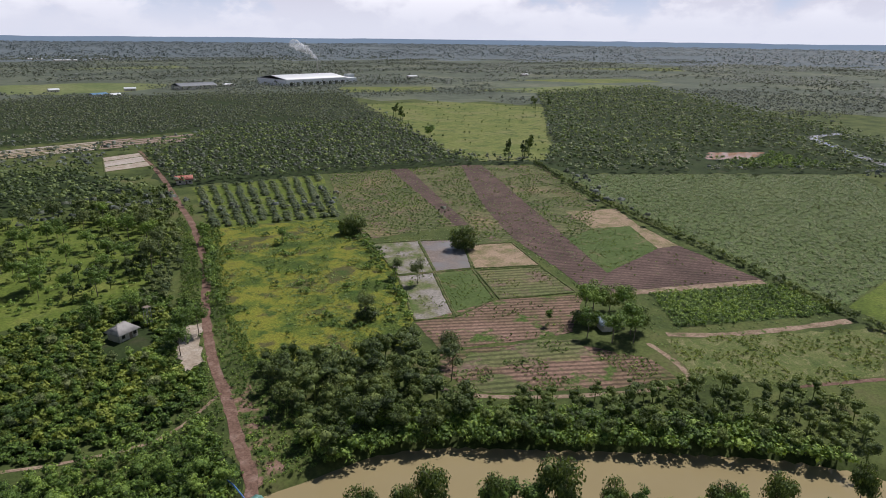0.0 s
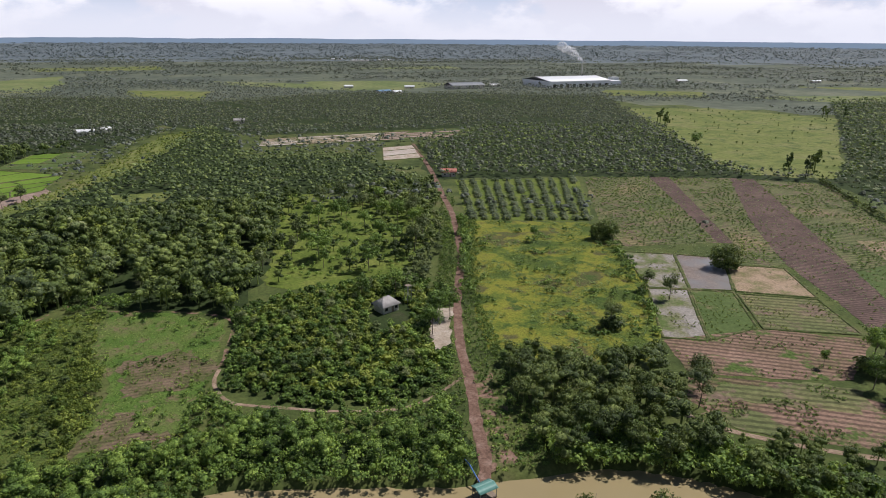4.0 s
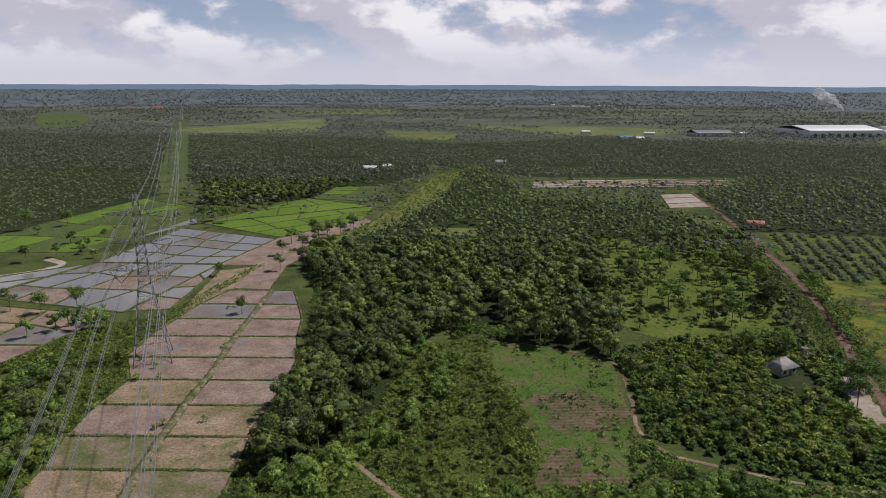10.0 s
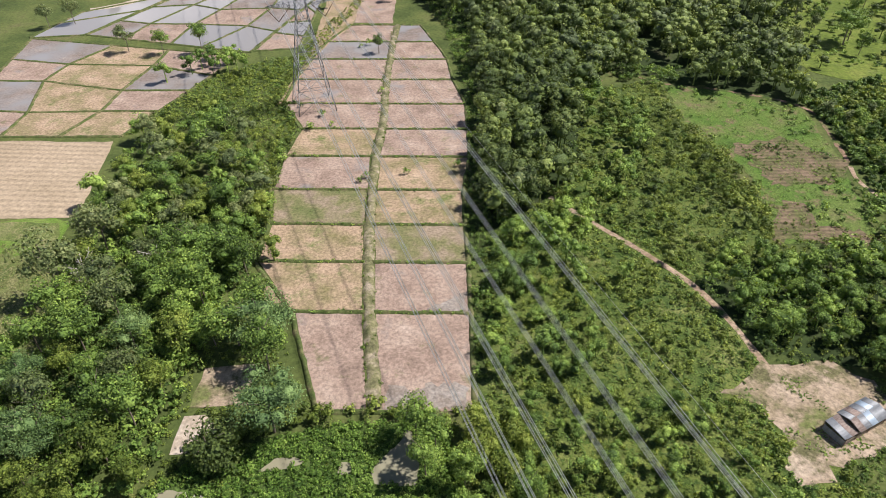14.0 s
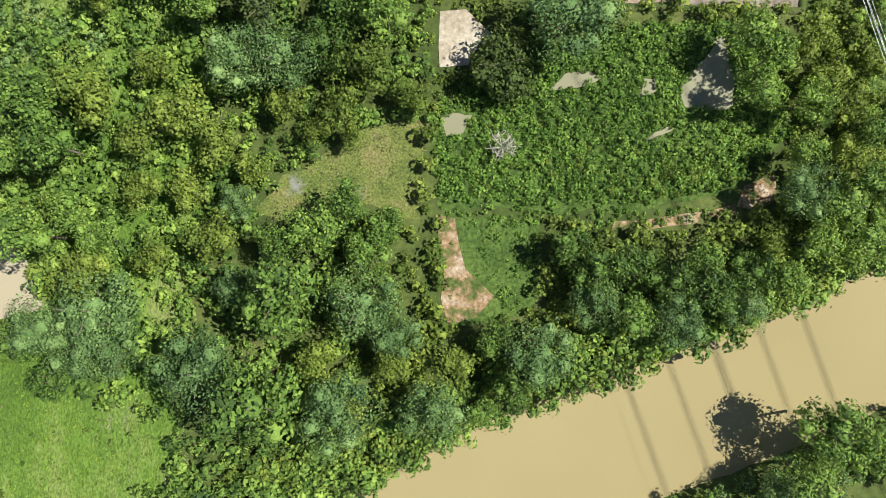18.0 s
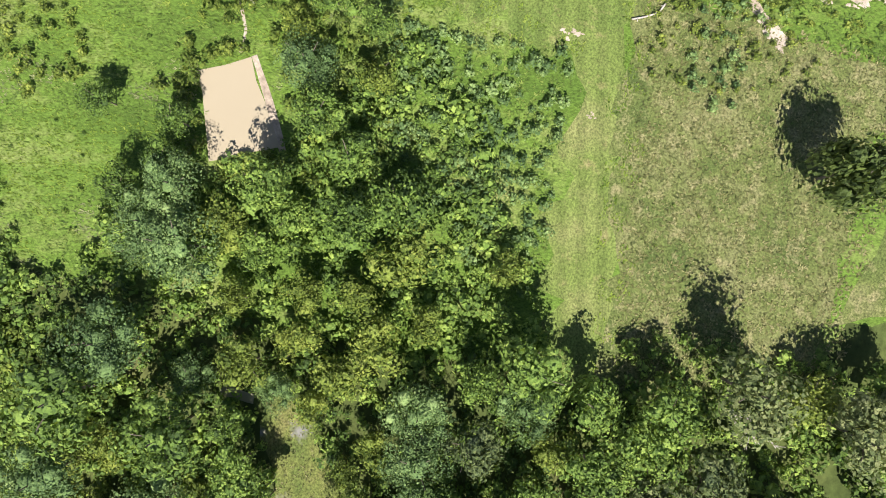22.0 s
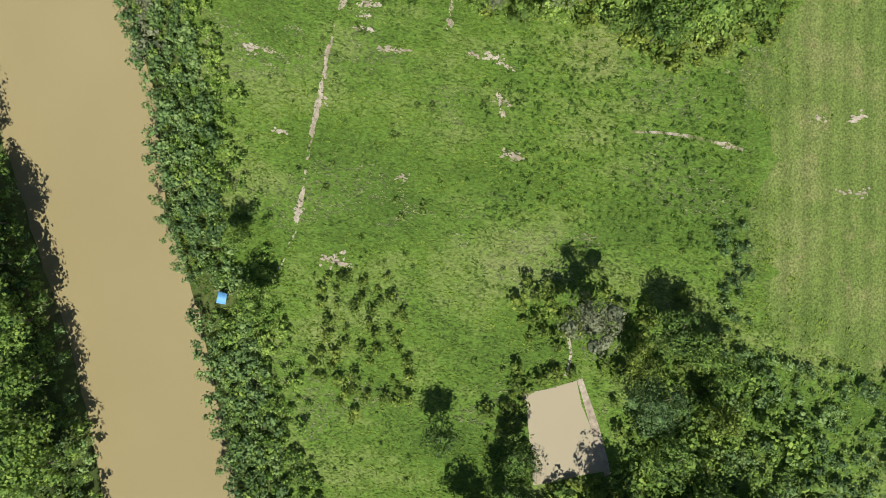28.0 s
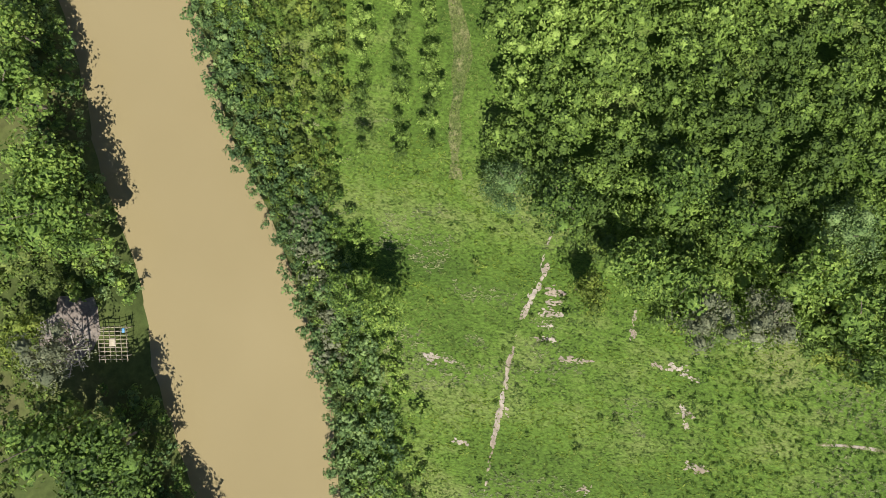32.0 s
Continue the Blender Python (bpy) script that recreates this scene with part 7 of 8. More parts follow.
for k, (poly, kind) in enumerate((([(11.4, 155.3), (12.9, 146.8), (19.1, 136.6), (20.1, 128.4), (6.2, 126.0), (4.6, 138.9)], "broad"), ([(-22.6, 178.1), (-16.2, 171.0), (-13.8, 138.6), (-16.8, 124.7), (-22.0, 133.6), (-24.9, 161.0)], "lime"), ([(-40.6, 211.9), (-34.5, 221.1), (-11.8, 217.1), (-18.8, 202.7)], "broad"))):
    wood("clearing_edge_bushes", scatter(poly, 1.5, 135 + k, 0.75), "bush", kind, "bushes crowding the clearing's edge", "bushes", (0.6, 1.5), 135 + k)
wood("patch_weeds", np.concatenate([scatter([(-12.3, 139.9), (-5.1, 139.2), (-5.0, 131.5), (6.4, 127.6), (3.9, 123.2), (-16.2, 125.1)], 1.0, 138, 0.6, False, gaps=(3, 0.0)), scatter([(-11.5, 167.7), (3.1, 171.2), (13.9, 159.9), (12.6, 155.3), (7.4, 148.9), (-9.4, 147.9)], 1.0, 139, 0.6, False, gaps=(3, 0.05))]), "low", "grass", "weeds coming up through bare soil", "plants", (0.35, 0.9), 138)
wood("clearing_bushes", scatter([(-24, 206), (-4, 201), (15, 189), (6, 128), (-15, 124), (-24, 178)], 2.6, 132, 0.7, False, gaps=(9, 0.1)), "low", "broad", "bushes creeping into the clearing", "bushes", (0.8, 1.8), 132)

for k, (x, y, r) in enumerate(((204, 188, 5.4), (176, 235, 4.4), (131, 151, 2.6), (187, 106, 5))):
    rng = np.random.RandomState(140 + k)
    wood("tree_foot_bushes", np.c_[x + r * rng.uniform(-0.8, 0.8, 26), y + r * rng.uniform(-0.8, 0.8, 26)], "bush", "shade", "dense dark bushes at the foot of a field tree", "bushes", (1.2, 2.4), 140 + k)
wood("plot_weeds", np.concatenate([scatter([(251, 170), (274, 174), (293, 167), (272, 137), (229, 131)], 1.7, 150, 0.8, False, gaps=(8, -0.1)), scatter([(176, 172), (189.5, 165.5), (175.8, 138.2), (155.6, 135)], 1.5, 151, 0.8, False, gaps=(8, -0.05)), scatter([(213.5, 151.5), (203.6, 125), (177.3, 137), (190, 164)], 1.5, 152, 0.8, False, gaps=(8, -0.05)), scatter([(175.4, 217.6), (194.7, 208.3), (155, 135), (143, 140.6)], 1.5, 153, 0.8, False, gaps=(8, 0.15))]), "low", "lime", "weeds in the small plots", "plants", (0.3, 0.8), 150)

rng = np.random.RandomState(160)
dead = np.concatenate([np.array((x, y)) + rng.normal(size=(n, 2)) * 0.9 for x, y, n in ((-243.6, -26.6, 7), (-240.6, -24.8, 8), (-237, -23.4, 5), (-232.4, -21.6, 6), (-228.5, -20, 6))])
wood("dead_bushes", dead, "bush", "grey", "dead grey bushes at the water's edge", "bushes", (0.6, 1.2), 160)

wood("bend_trees", scatter([(-12, 66), (5, 66), (7, 76), (7.5, 94), (-2, 104), (-10, 96)], 3.4, 161, 0.9, bank=-0.5), "full", "broad", "tall leafy trees leaning over the river bend", "woods", (0.9, 1.3), 161)
RUTS = [(-229, 86), (-212, 88), (-205, 124), (-234, 124)]
q = scatter(RUTS, 0.75, 162, 0.7)
for poly in SCRAPES:
    bare = inside(poly, q[:, 0], q[:, 1]) & (np.array([noise.noise((x * 0.55, y * 0.3, 5)) for x, y in q]) > -0.25)
    q = q[~bare]
wood("rut_grass", q, "tuft", "grass", "grass and weeds round the scraped sand", "grass", (0.7, 1.6), 162)
p = scatter(RUTS, 1.6, 163, 0.7, gaps=(5, 0.0))
for poly in SCRAPES:
    p = p[~inside(poly, p[:, 0], p[:, 1]) | (np.arange(len(p)) % 4 == 0)]
wood("rut_weeds", p, "low", "lime", "leafy weeds round the scraped sand", "plants", (0.5, 1.2), 163)
wood("rough_shrubs", scatter([(-206, 90), (-214, 97), (-212, 106), (-203, 108), (-196, 98)], 1.7, 164, 0.8, False, gaps=(6, -0.1)), "bush", "blue", "patch of dark shrubs in the rough meadow", "bushes", (0.4, 0.9), 164)

wood("marsh_thicket", scatter([(-130, 62), (-127, 67), (-116, 72), (-104, 75.5), (-95, 75.5), (-99, 66), (-92, 58), (-107, 58), (-130, 56)], 2.0, 173, 0.85, gaps=(7, 0.05)), "bush", "broad", "leafy thicket in the marsh", "bushes", (0.35, 0.75), 173)
wood("marsh_thicket", scatter([(-110, 62), (-99, 65), (-91, 64), (-85, 62), (-92, 54), (-107, 52), (-124, 53), (-126, 58)], 1.7, 174, 0.85, gaps=(6, 0.0)), "bush", "lime", "fresh yellow-green thicket in the marsh", "bushes", (0.3, 0.65), 174)
wood("marsh_shoots", scatter([(-131, 63), (-127, 68), (-116, 72.5), (-104, 76), (-88, 76.5), (-84, 62), (-92, 57), (-107, 56), (-130, 57)], 1.3, 170, 0.8, gaps=(5, 0.0)), "low", "lime", "fresh green shoots in the marsh", "plants", (0.35, 0.8), 170)
wood("strip_tangle", scatter([(-121.0, 78.7), (-120.2, 82.0), (-113.7, 85.6), (-111.5, 80.9), (-115.5, 77.8)], 1.1, 175, 0.85, False), "bush", "broad", "tangled bushes beside the sandy plots", "bushes", (0.35, 0.8), 175)
wood("marsh_edge_weeds", np.concatenate([scatter([(-130.3, 52.0), (-113.3, 52.1), (-93.3, 51.5), (-93.2, 50.0), (-107.3, 49.6), (-128.0, 49.5)], 0.9, 176, 0.8, False), scatter([(-127.2, 49.5), (-116.2, 49.8), (-116.1, 46.1), (-118.4, 37.2), (-122.5, 38.2), (-123.8, 45.2)], 1.1, 177, 0.7, False, gaps=(4, -0.1))]), "low", "marsh", "rank weeds at the edge of the marsh", "plants", (0.4, 1.0), 176)
wood("reed_weeds", np.concatenate([scatter([(-130, 50), (-116.5, 50.2), (-116.8, 38.5), (-128, 35.5)], 1.2, 171, 0.6, False, gaps=(3, 0.1)), scatter([(-107, 48), (-107, 51), (-91, 53), (-91, 50.6)], 0.9, 172, 0.6, False, gaps=(2.5, 0.0))]), "low", "marsh", "weeds growing through dried reeds", "plants", (0.3, 0.7), 171)

wood("pond_side_bushes", scatter([(476, 208), (496, 238), (518, 214), (566, 226), (534, 162)], 4.0, 180, 0.8, False), "bush", "broad", "low bushes before the red pond", "bushes", (1.2, 2.4), 180)

# ---- far rim of the land: a glowing strip that stands in for haze ----
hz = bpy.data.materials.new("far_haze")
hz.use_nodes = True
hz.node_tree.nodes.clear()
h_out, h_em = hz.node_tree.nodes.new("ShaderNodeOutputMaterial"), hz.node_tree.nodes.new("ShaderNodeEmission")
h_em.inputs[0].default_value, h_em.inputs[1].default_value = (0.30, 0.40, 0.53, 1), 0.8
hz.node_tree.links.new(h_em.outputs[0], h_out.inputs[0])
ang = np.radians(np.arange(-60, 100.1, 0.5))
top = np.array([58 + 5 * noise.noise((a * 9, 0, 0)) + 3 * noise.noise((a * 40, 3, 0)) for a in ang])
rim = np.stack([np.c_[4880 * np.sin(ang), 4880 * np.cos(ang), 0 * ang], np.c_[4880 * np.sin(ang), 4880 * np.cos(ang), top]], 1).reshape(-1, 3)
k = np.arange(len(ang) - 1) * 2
tagged(new("backdrop", mesh_of("backdrop", rim, np.stack([k, k + 2, k + 3, k + 1], 1), hz)), "far rim of the land as a glowing strip of blue haze", "backdrop", kind="structure")

# ---- made things ----
M_STEEL = plain("galvanised_steel", (0.20, 0.21, 0.22), (0.30, 0.31, 0.32), 2.0, 0.55, 0.4)
M_WIRE = plain("weathered_cable", (0.40, 0.41, 0.42), (0.52, 0.53, 0.54), 0.2, 0.4, 0.6)
M_GLASS = plain("glazed_insulator", (0.16, 0.10, 0.07), (0.24, 0.16, 0.12), 3.0, 0.2)
M_RUST = plain("rusty_sheet", (0.16, 0.11, 0.09), (0.34, 0.28, 0.25), 0.9, 0.75, 0.2, 0.4, 0.03, stretch=(1, 4, 1))
M_TIN = plain("grey_sheet", (0.15, 0.16, 0.18), (0.29, 0.305, 0.32), 0.7, 0.6, 0.2, 0.3, 0.03, stretch=(1, 4, 1))
M_BLUE = plain("blue_grey_sheet", (0.28, 0.36, 0.46), (0.42, 0.50, 0.58), 0.9, 0.5, 0.2)
M_TIMBER = plain("old_timber", (0.16, 0.12, 0.09), (0.30, 0.24, 0.19), 2.5, 0.9)
M_PLASTER = plain("stained_plaster", (0.45, 0.42, 0.37), (0.62, 0.59, 0.54), 0.8, 0.9)
M_GREYROOF = plain("grey_roof", (0.30, 0.28, 0.27), (0.44, 0.42, 0.40), 0.6, 0.85)
M_REDROOF = plain("red_roof", (0.40, 0.13, 0.10), (0.52, 0.22, 0.17), 0.5, 0.7)
M_WHITEROOF = plain("white_roof", (0.70, 0.72, 0.74), (0.82, 0.83, 0.84), 0.02, 0.5)
M_BLUEROOF = plain("blue_roof", (0.08, 0.20, 0.36), (0.14, 0.30, 0.48), 0.2, 0.5)
M_TEAL = plain("teal_roof", (0.10, 0.24, 0.21), (0.16, 0.33, 0.28), 0.8, 0.5)
M_PIPE = plain("blue_pipe", (0.06, 0.16, 0.45), (0.10, 0.24, 0.58), 1.0, 0.4)
M_TARP = plain("blue_tarpaulin", (0.10, 0.30, 0.60), (0.20, 0.44, 0.74), 1.2, 0.5)
M_WHITE = plain("white_plastic", (0.62, 0.64, 0.66), (0.80, 0.81, 0.82), 1.5, 0.5)
M_BAMBOO = plain("dry_bamboo", (0.40, 0.33, 0.23), (0.60, 0.52, 0.40), 2.0, 0.7)
M_DARK = plain("dark_opening", (0.02, 0.02, 0.02), (0.04, 0.04, 0.04), 1.0, 0.9)


def beams(pairs, width):
    """Square bars between pairs of points."""
    vs, fs = [], []
    for n, (a, b) in enumerate(pairs):
        a, b = np.array(a, float), np.array(b, float)
        d = (b - a) / (np.linalg.norm(b - a) + 1e-9)
        s = np.cross(d, (0, 0, 1) if abs(d[2]) < 0.9 else (1, 0, 0))
        s *= width / 2 / np.linalg.norm(s)
        u = np.cross(d, s)
        vs += [a + s, a + u, a - s, a - u, b + s, b + u, b - s, b - u]
        fs += [(8 * n + i, 8 * n + (i + 1) % 4, 8 * n + 4 + (i + 1) % 4, 8 * n + 4 + i) for i in range(4)]
        fs += [(8 * n + 3, 8 * n + 2, 8 * n + 1, 8 * n), (8 * n + 4, 8 * n + 5, 8 * n + 6, 8 * n + 7)]
    return np.array(vs), np.array(fs)


def bars(name, pairs, width, mat, parent=None, label=""):
    v, f = beams(pairs, width)
    return part(name, mesh_of(name, v, f, mat), None, parent, label)


def box(name, size, at, mat, parent=None, label="", bevel=0.03, turn=0.0):
    bm = bmesh.new()
    bmesh.ops.create_cube(bm, size=1, matrix=Matrix.Translation(at) @ Matrix.Rotation(radians(turn), 4, "Z") @ Matrix.Diagonal((*size, 1)))
    if bevel:
        bmesh.ops.bevel(bm, geom=bm.edges[:], offset=bevel, segments=1, affect="EDGES")
    return part(name, bm, mat, parent, label)


ARMS = ((29.5, 9.4), (38.0, 9.0), (46.7, 9.6))
HANG = 6.4       # how far out the conductors hang


def pylon(x, y, turn, label, thick=1.0):
    """A lattice tower: legs, bracing, three pairs of arms, slanting insulator strings, earth-wire peaks."""
    ob = thing("transmission_tower", (x, y, 0), label, "pylon", "power line towers", turn)

    def half(z):
        return np.interp(z, [0, 27, 48, 53], [5.6, 1.55, 1.0, 0.5])

    levels = [0, 7, 13, 18, 22, 25.5, 28.5, 31.5, 34.5, 37.5, 40.5, 43.5, 46.5, 49.5, 53]
    ring = {z: [np.array((sx * half(z), sy * half(z), z)) for sx, sy in ((1, 1), (-1, 1), (-1, -1), (1, -1))] for z in levels}
    for c in range(4):
        bars("leg", [(ring[a][c], ring[b][c]) for a, b in zip(levels, levels[1:])], 0.24 * thick, M_STEEL, ob)
    for c in range(4):
        d = (c + 1) % 4
        pairs = []
        for a, b in zip(levels[:-1], levels[1:]):
            pairs += [(ring[a][c], ring[b][d]), (ring[a][d], ring[b][c]), (ring[b][c], ring[b][d])]
            if b <= 18:
                mid = (ring[a][c] + ring[a][d] + ring[b][c] + ring[b][d]) / 4
                pairs += [((ring[a][c] + ring[b][c]) / 2, mid), ((ring[a][d] + ring[b][d]) / 2, mid)]
        bars("bracing", pairs, 0.12 * thick, M_STEEL, ob)
    for z, reach in ARMS:
        for s in (-1, 1):
            h = half(z)
            tip = np.array((s * reach, 0, z + 0.9))
            pairs = [((s * h, h, z), tip), ((s * h, -h, z), tip), ((s * h, h, z + 2.0), tip), ((s * h, -h, z + 2.0), tip)]
            last = None
            for q in (0.2, 0.4, 0.6, 0.8):
                p = [np.array(a) * (1 - q) + tip * q for a, _ in pairs[:4]]
                pairs += [(p[0], p[1]), (p[0], p[2]), (p[1], p[3]), (p[2], p[3])]
                if last is not None:
                    pairs += [(last[0], p[2]), (last[1], p[3]), (last[0], p[1])]
                last = p
            arm = bars("crossarm", pairs, 0.10 * thick, M_STEEL, ob)
            foot = np.array((s * HANG, 0, z - 3.4))
            for top in (s * (HANG - 3.6), s * (HANG + 2.8)):
                bars("insulator", [((top, 0, z + 0.4), foot)], 0.2 * thick, M_GLASS, arm, "brown insulator string")
    return ob


LINE = np.array((-0.366, 0.931))
TOWERS = [np.array((-129.3, 190.5)) + LINE * d for d in (-385, 0, 400, 830, 1290)]
L_TURN = math.degrees(math.atan2(-LINE[0], LINE[1]))
for k, (px_, py_) in enumerate(TOWERS[1:]):
    pylon(px_, py_, L_TURN, "tall grey steel lattice pylon carrying power lines" if not k else "distant grey steel lattice pylon", 1.0 + 0.25 * k)


def cable(name, a, b, sag, radius, label):
    """A hanging cable as a thin three-sided tube."""
    n = 36
    s = np.linspace(0, 1, n)
    p = np.array(a)[None] * (1 - s[:, None]) + np.array(b)[None] * s[:, None]
    p[:, 2] -= sag * 4 * s * (1 - s)
    side = np.array((LINE[1], -LINE[0], 0))
    rows = np.stack([p + side * radius, p + (0, 0, radius), p - side * radius], 1)
    i = (np.arange(n - 1)[:, None] * 3 + np.arange(3)).ravel()
    j = (np.arange(n - 1)[:, None] * 3 + (np.arange(3) + 1) % 3).ravel()
    return tagged(new(name, mesh_of(name, rows, np.stack([i, j, j + 3, i + 3], 1), M_WIRE)), label, "cable", "power lines")


across = np.array((LINE[1], -LINE[0]))
for n, (a, b) in enumerate(zip(TOWERS, TOWERS[1:])):
    for z, reach in ARMS:
        for s in (-1, 1):
            for e, f_ in ((-0.22, 0), (0.22, 0), (-0.22, -0.44), (0.22, -0.44)):
                o = across * (s * HANG + e)
                cable("power_cable", (*(a + o), z - 3.5 + f_), (*(b + o), z - 3.5 + f_), 3.6 if not n else 8.0, 0.03, "thin grey power cable hanging between pylons")
    for s in (-1, 1):
        o = across * s * 0.9
        cable("earth_wire", (*(a + o), 53), (*(b + o), 53), 3.0 if not n else 6.0, 0.014, "thin earth wire between pylon tops")


def sheet(name, corners, mat, parent, thick=0.04, ribs=0, label=""):
    """A roof sheet through four corners, with ribs running down it."""
    a, b, c, d = (np.array(p, float) for p in corners)
    n = max(2, ribs * 2 + 1)
    up = np.cross(b - a, d - a)
    up /= np.linalg.norm(up)
    if up[2] < 0:
        up = -up
    vs = []
    for i in range(n):
        s = i / (n - 1)
        lift = up * (0.035 if i % 2 else 0)
        lo, hi = a * (1 - s) + b * s + lift, d * (1 - s) + c * s + lift
        vs += [lo, hi, lo - up * thick, hi - up * thick]
    fs = []
    for i in range(n - 1):
        p, q = 4 * i, 4 * i + 4
        fs += [(p, q, q + 1, p + 1), (p + 2, p + 3, q + 3, q + 2), (p, p + 2, q + 2, q), (p + 1, q + 1, q + 3, p + 3)]
    fs += [(0, 1, 3, 2), (4 * n - 4, 4 * n - 2, 4 * n - 1, 4 * n - 3)]
    return part(name, mesh_of(name, np.array(vs), np.array(fs), mat), None, parent, label)


def shed():
    ob = thing("farm_shed", (-23.1, 76.6, 0), "low open shed with patched rusty corrugated roof", "shed", turn=28)
    mats = [M_TIN, M_RUST, M_TIN, M_BLUE, M_TIN]
    for k, x in enumerate((-1.9, -0.5, 0.9, 2.3, 3.6)):
        sheet("roof_sheet", [(x, -2.1, 2.05), (x + 1.42, -2.12, 2.05), (x + 1.42, 0.1, 2.75), (x, 0.1, 2.72)], mats[(k + 1) % 5], ob, ribs=6)
        sheet("roof_sheet", [(x, 2.2, 2.1), (x + 1.42, 2.2, 2.06), (x + 1.42, 0, 2.72), (x, 0, 2.74)], mats[k], ob, ribs=6)
    for k, x in enumerate((-4.9, -3.4)):
        sheet("roof_sheet", [(x, -1.9, 1.75), (x + 1.5, -1.9, 1.8), (x + 1.5, 1.9, 2.2), (x, 1.9, 2.15)], mats[k], ob, ribs=6, label="lower lean-to roof sheet")
    for x in (-4.7, -2.0, 1.0, 4.6):
        for y in (-1.9, 1.9):
            box("post", (0.12, 0.12, 2.0), (x, y, 1.0), M_TIMBER, ob, bevel=0.01)
    box("wall", (9.2, 0.06, 1.1), (-0.2, -1.85, 0.6), M_TIMBER, ob, "plank wall", 0.01)
    box("wall", (0.06, 3.6, 1.3), (-4.75, 0, 0.7), M_TIN, ob, "corrugated end wall", 0.01)
    box("rail", (9.0, 0.08, 0.08), (0, 1.9, 1.9), M_TIMBER, ob, bevel=0.01)


shed()


def house(name, x, y, turn, w, d, h, rise, roof_mat, label, hip=0.0, eave=0.7, category="house"):
    """A small house: walls, door, windows, posts and a gabled or hipped roof."""
    ob = thing(name, (x, y, 0), label, category, turn=turn)
    for s in (-1, 1):
        box("wall", (w, 0.18, h), (0, s * (d / 2 - 0.09), h / 2), M_PLASTER, ob, bevel=0.01)
        box("wall", (0.18, d - 0.37, h), (s * (w / 2 - 0.09), 0, h / 2), M_PLASTER, ob, bevel=0.01)
    door = box("door", (0.95, 0.07, 2.0), (w * 0.12, -d / 2 - 0.03, 1.0), M_TIMBER, ob, bevel=0.01)
    box("handle", (0.05, 0.06, 0.12), (w * 0.12 + 0.36, -d / 2 - 0.09, 1.0), M_STEEL, door, bevel=0.005)
    for wx in (-w * 0.28, w * 0.34):
        win = box("window", (1.1, 0.06, 1.0), (wx, -d / 2 - 0.025, 1.5), M_DARK, ob, bevel=0.01)
        box("frame", (1.24, 0.05, 0.09), (wx, -d / 2 - 0.06, 0.97), M_TIMBER, win, bevel=0.01)
    e, r = eave, w / 2 + eave - hip
    z0, z1 = h - 0.12, h + rise
    front = [(-w / 2 - e, -d / 2 - e, z0), (w / 2 + e, -d / 2 - e, z0), (r, 0, z1), (-r, 0, z1)]
    back = [(w / 2 + e, d / 2 + e, z0), (-w / 2 - e, d / 2 + e, z0), (-r, 0, z1), (r, 0, z1)]
    sheet("roof", front, roof_mat, ob, 0.06, 14)
    sheet("roof", back, roof_mat, ob, 0.06, 14)
    if hip:
        for s in (-1, 1):
            sheet("roof", [(s * (w / 2 + e), s * (-d / 2 - e), z0), (s * (w / 2 + e), s * (d / 2 + e), z0), (s * r, 0.02 * s, z1), (s * r, -0.02 * s, z1)], roof_mat, ob, 0.06, 8)
    box("ridge", (2 * r, 0.3, 0.1), (0, 0, z1 + 0.03), roof_mat, ob, bevel=0.02)
    return ob


house("hut", 66.2, 184.2, 25, 6.4, 5.2, 2.6, 2.3, M_GREYROOF, "hut with a steep grey hipped roof among trees", hip=2.6, category="hut")
fs = house("field_shed", -233.6, 112.2, 2, 8.0, 8.6, 2.9, 0.4, M_WHITEROOF, "white-roofed shed with a dark lean-to and a pale kerb", eave=0.25, category="shed")
sheet("lean_to_roof", [(-3.6, -6.2, 2.35), (2.9, -6.2, 2.35), (2.9, -4.62, 2.6), (-3.6, -4.62, 2.6)], M_DARK, fs, 0.04, 8, "dark lean-to roof")
for x in (-3.5, -0.4, 2.8):
    box("post", (0.1, 0.1, 2.33), (x, -6.1, 1.165), M_STEEL, fs, bevel=0.01)
box("beam", (0.14, 1.9, 0.16), (3.05, -5.2, 2.62), M_STEEL, fs, bevel=0.01)
box("kerb", (0.5, 9.4, 0.25), (4.6, 0.2, 0.125), M_PLASTER, fs, "pale concrete kerb", 0.02)
house("farmhouse", 150.5, 387, -15, 9, 6, 2.9, 2.0, M_REDROOF, "small house with a faded red roof by the palms")
house("field_hut", 187, 99.5, 60, 4.6, 3.4, 2.3, 1.1, M_BLUE, "small field hut with a blue-grey roof under trees", category="hut")
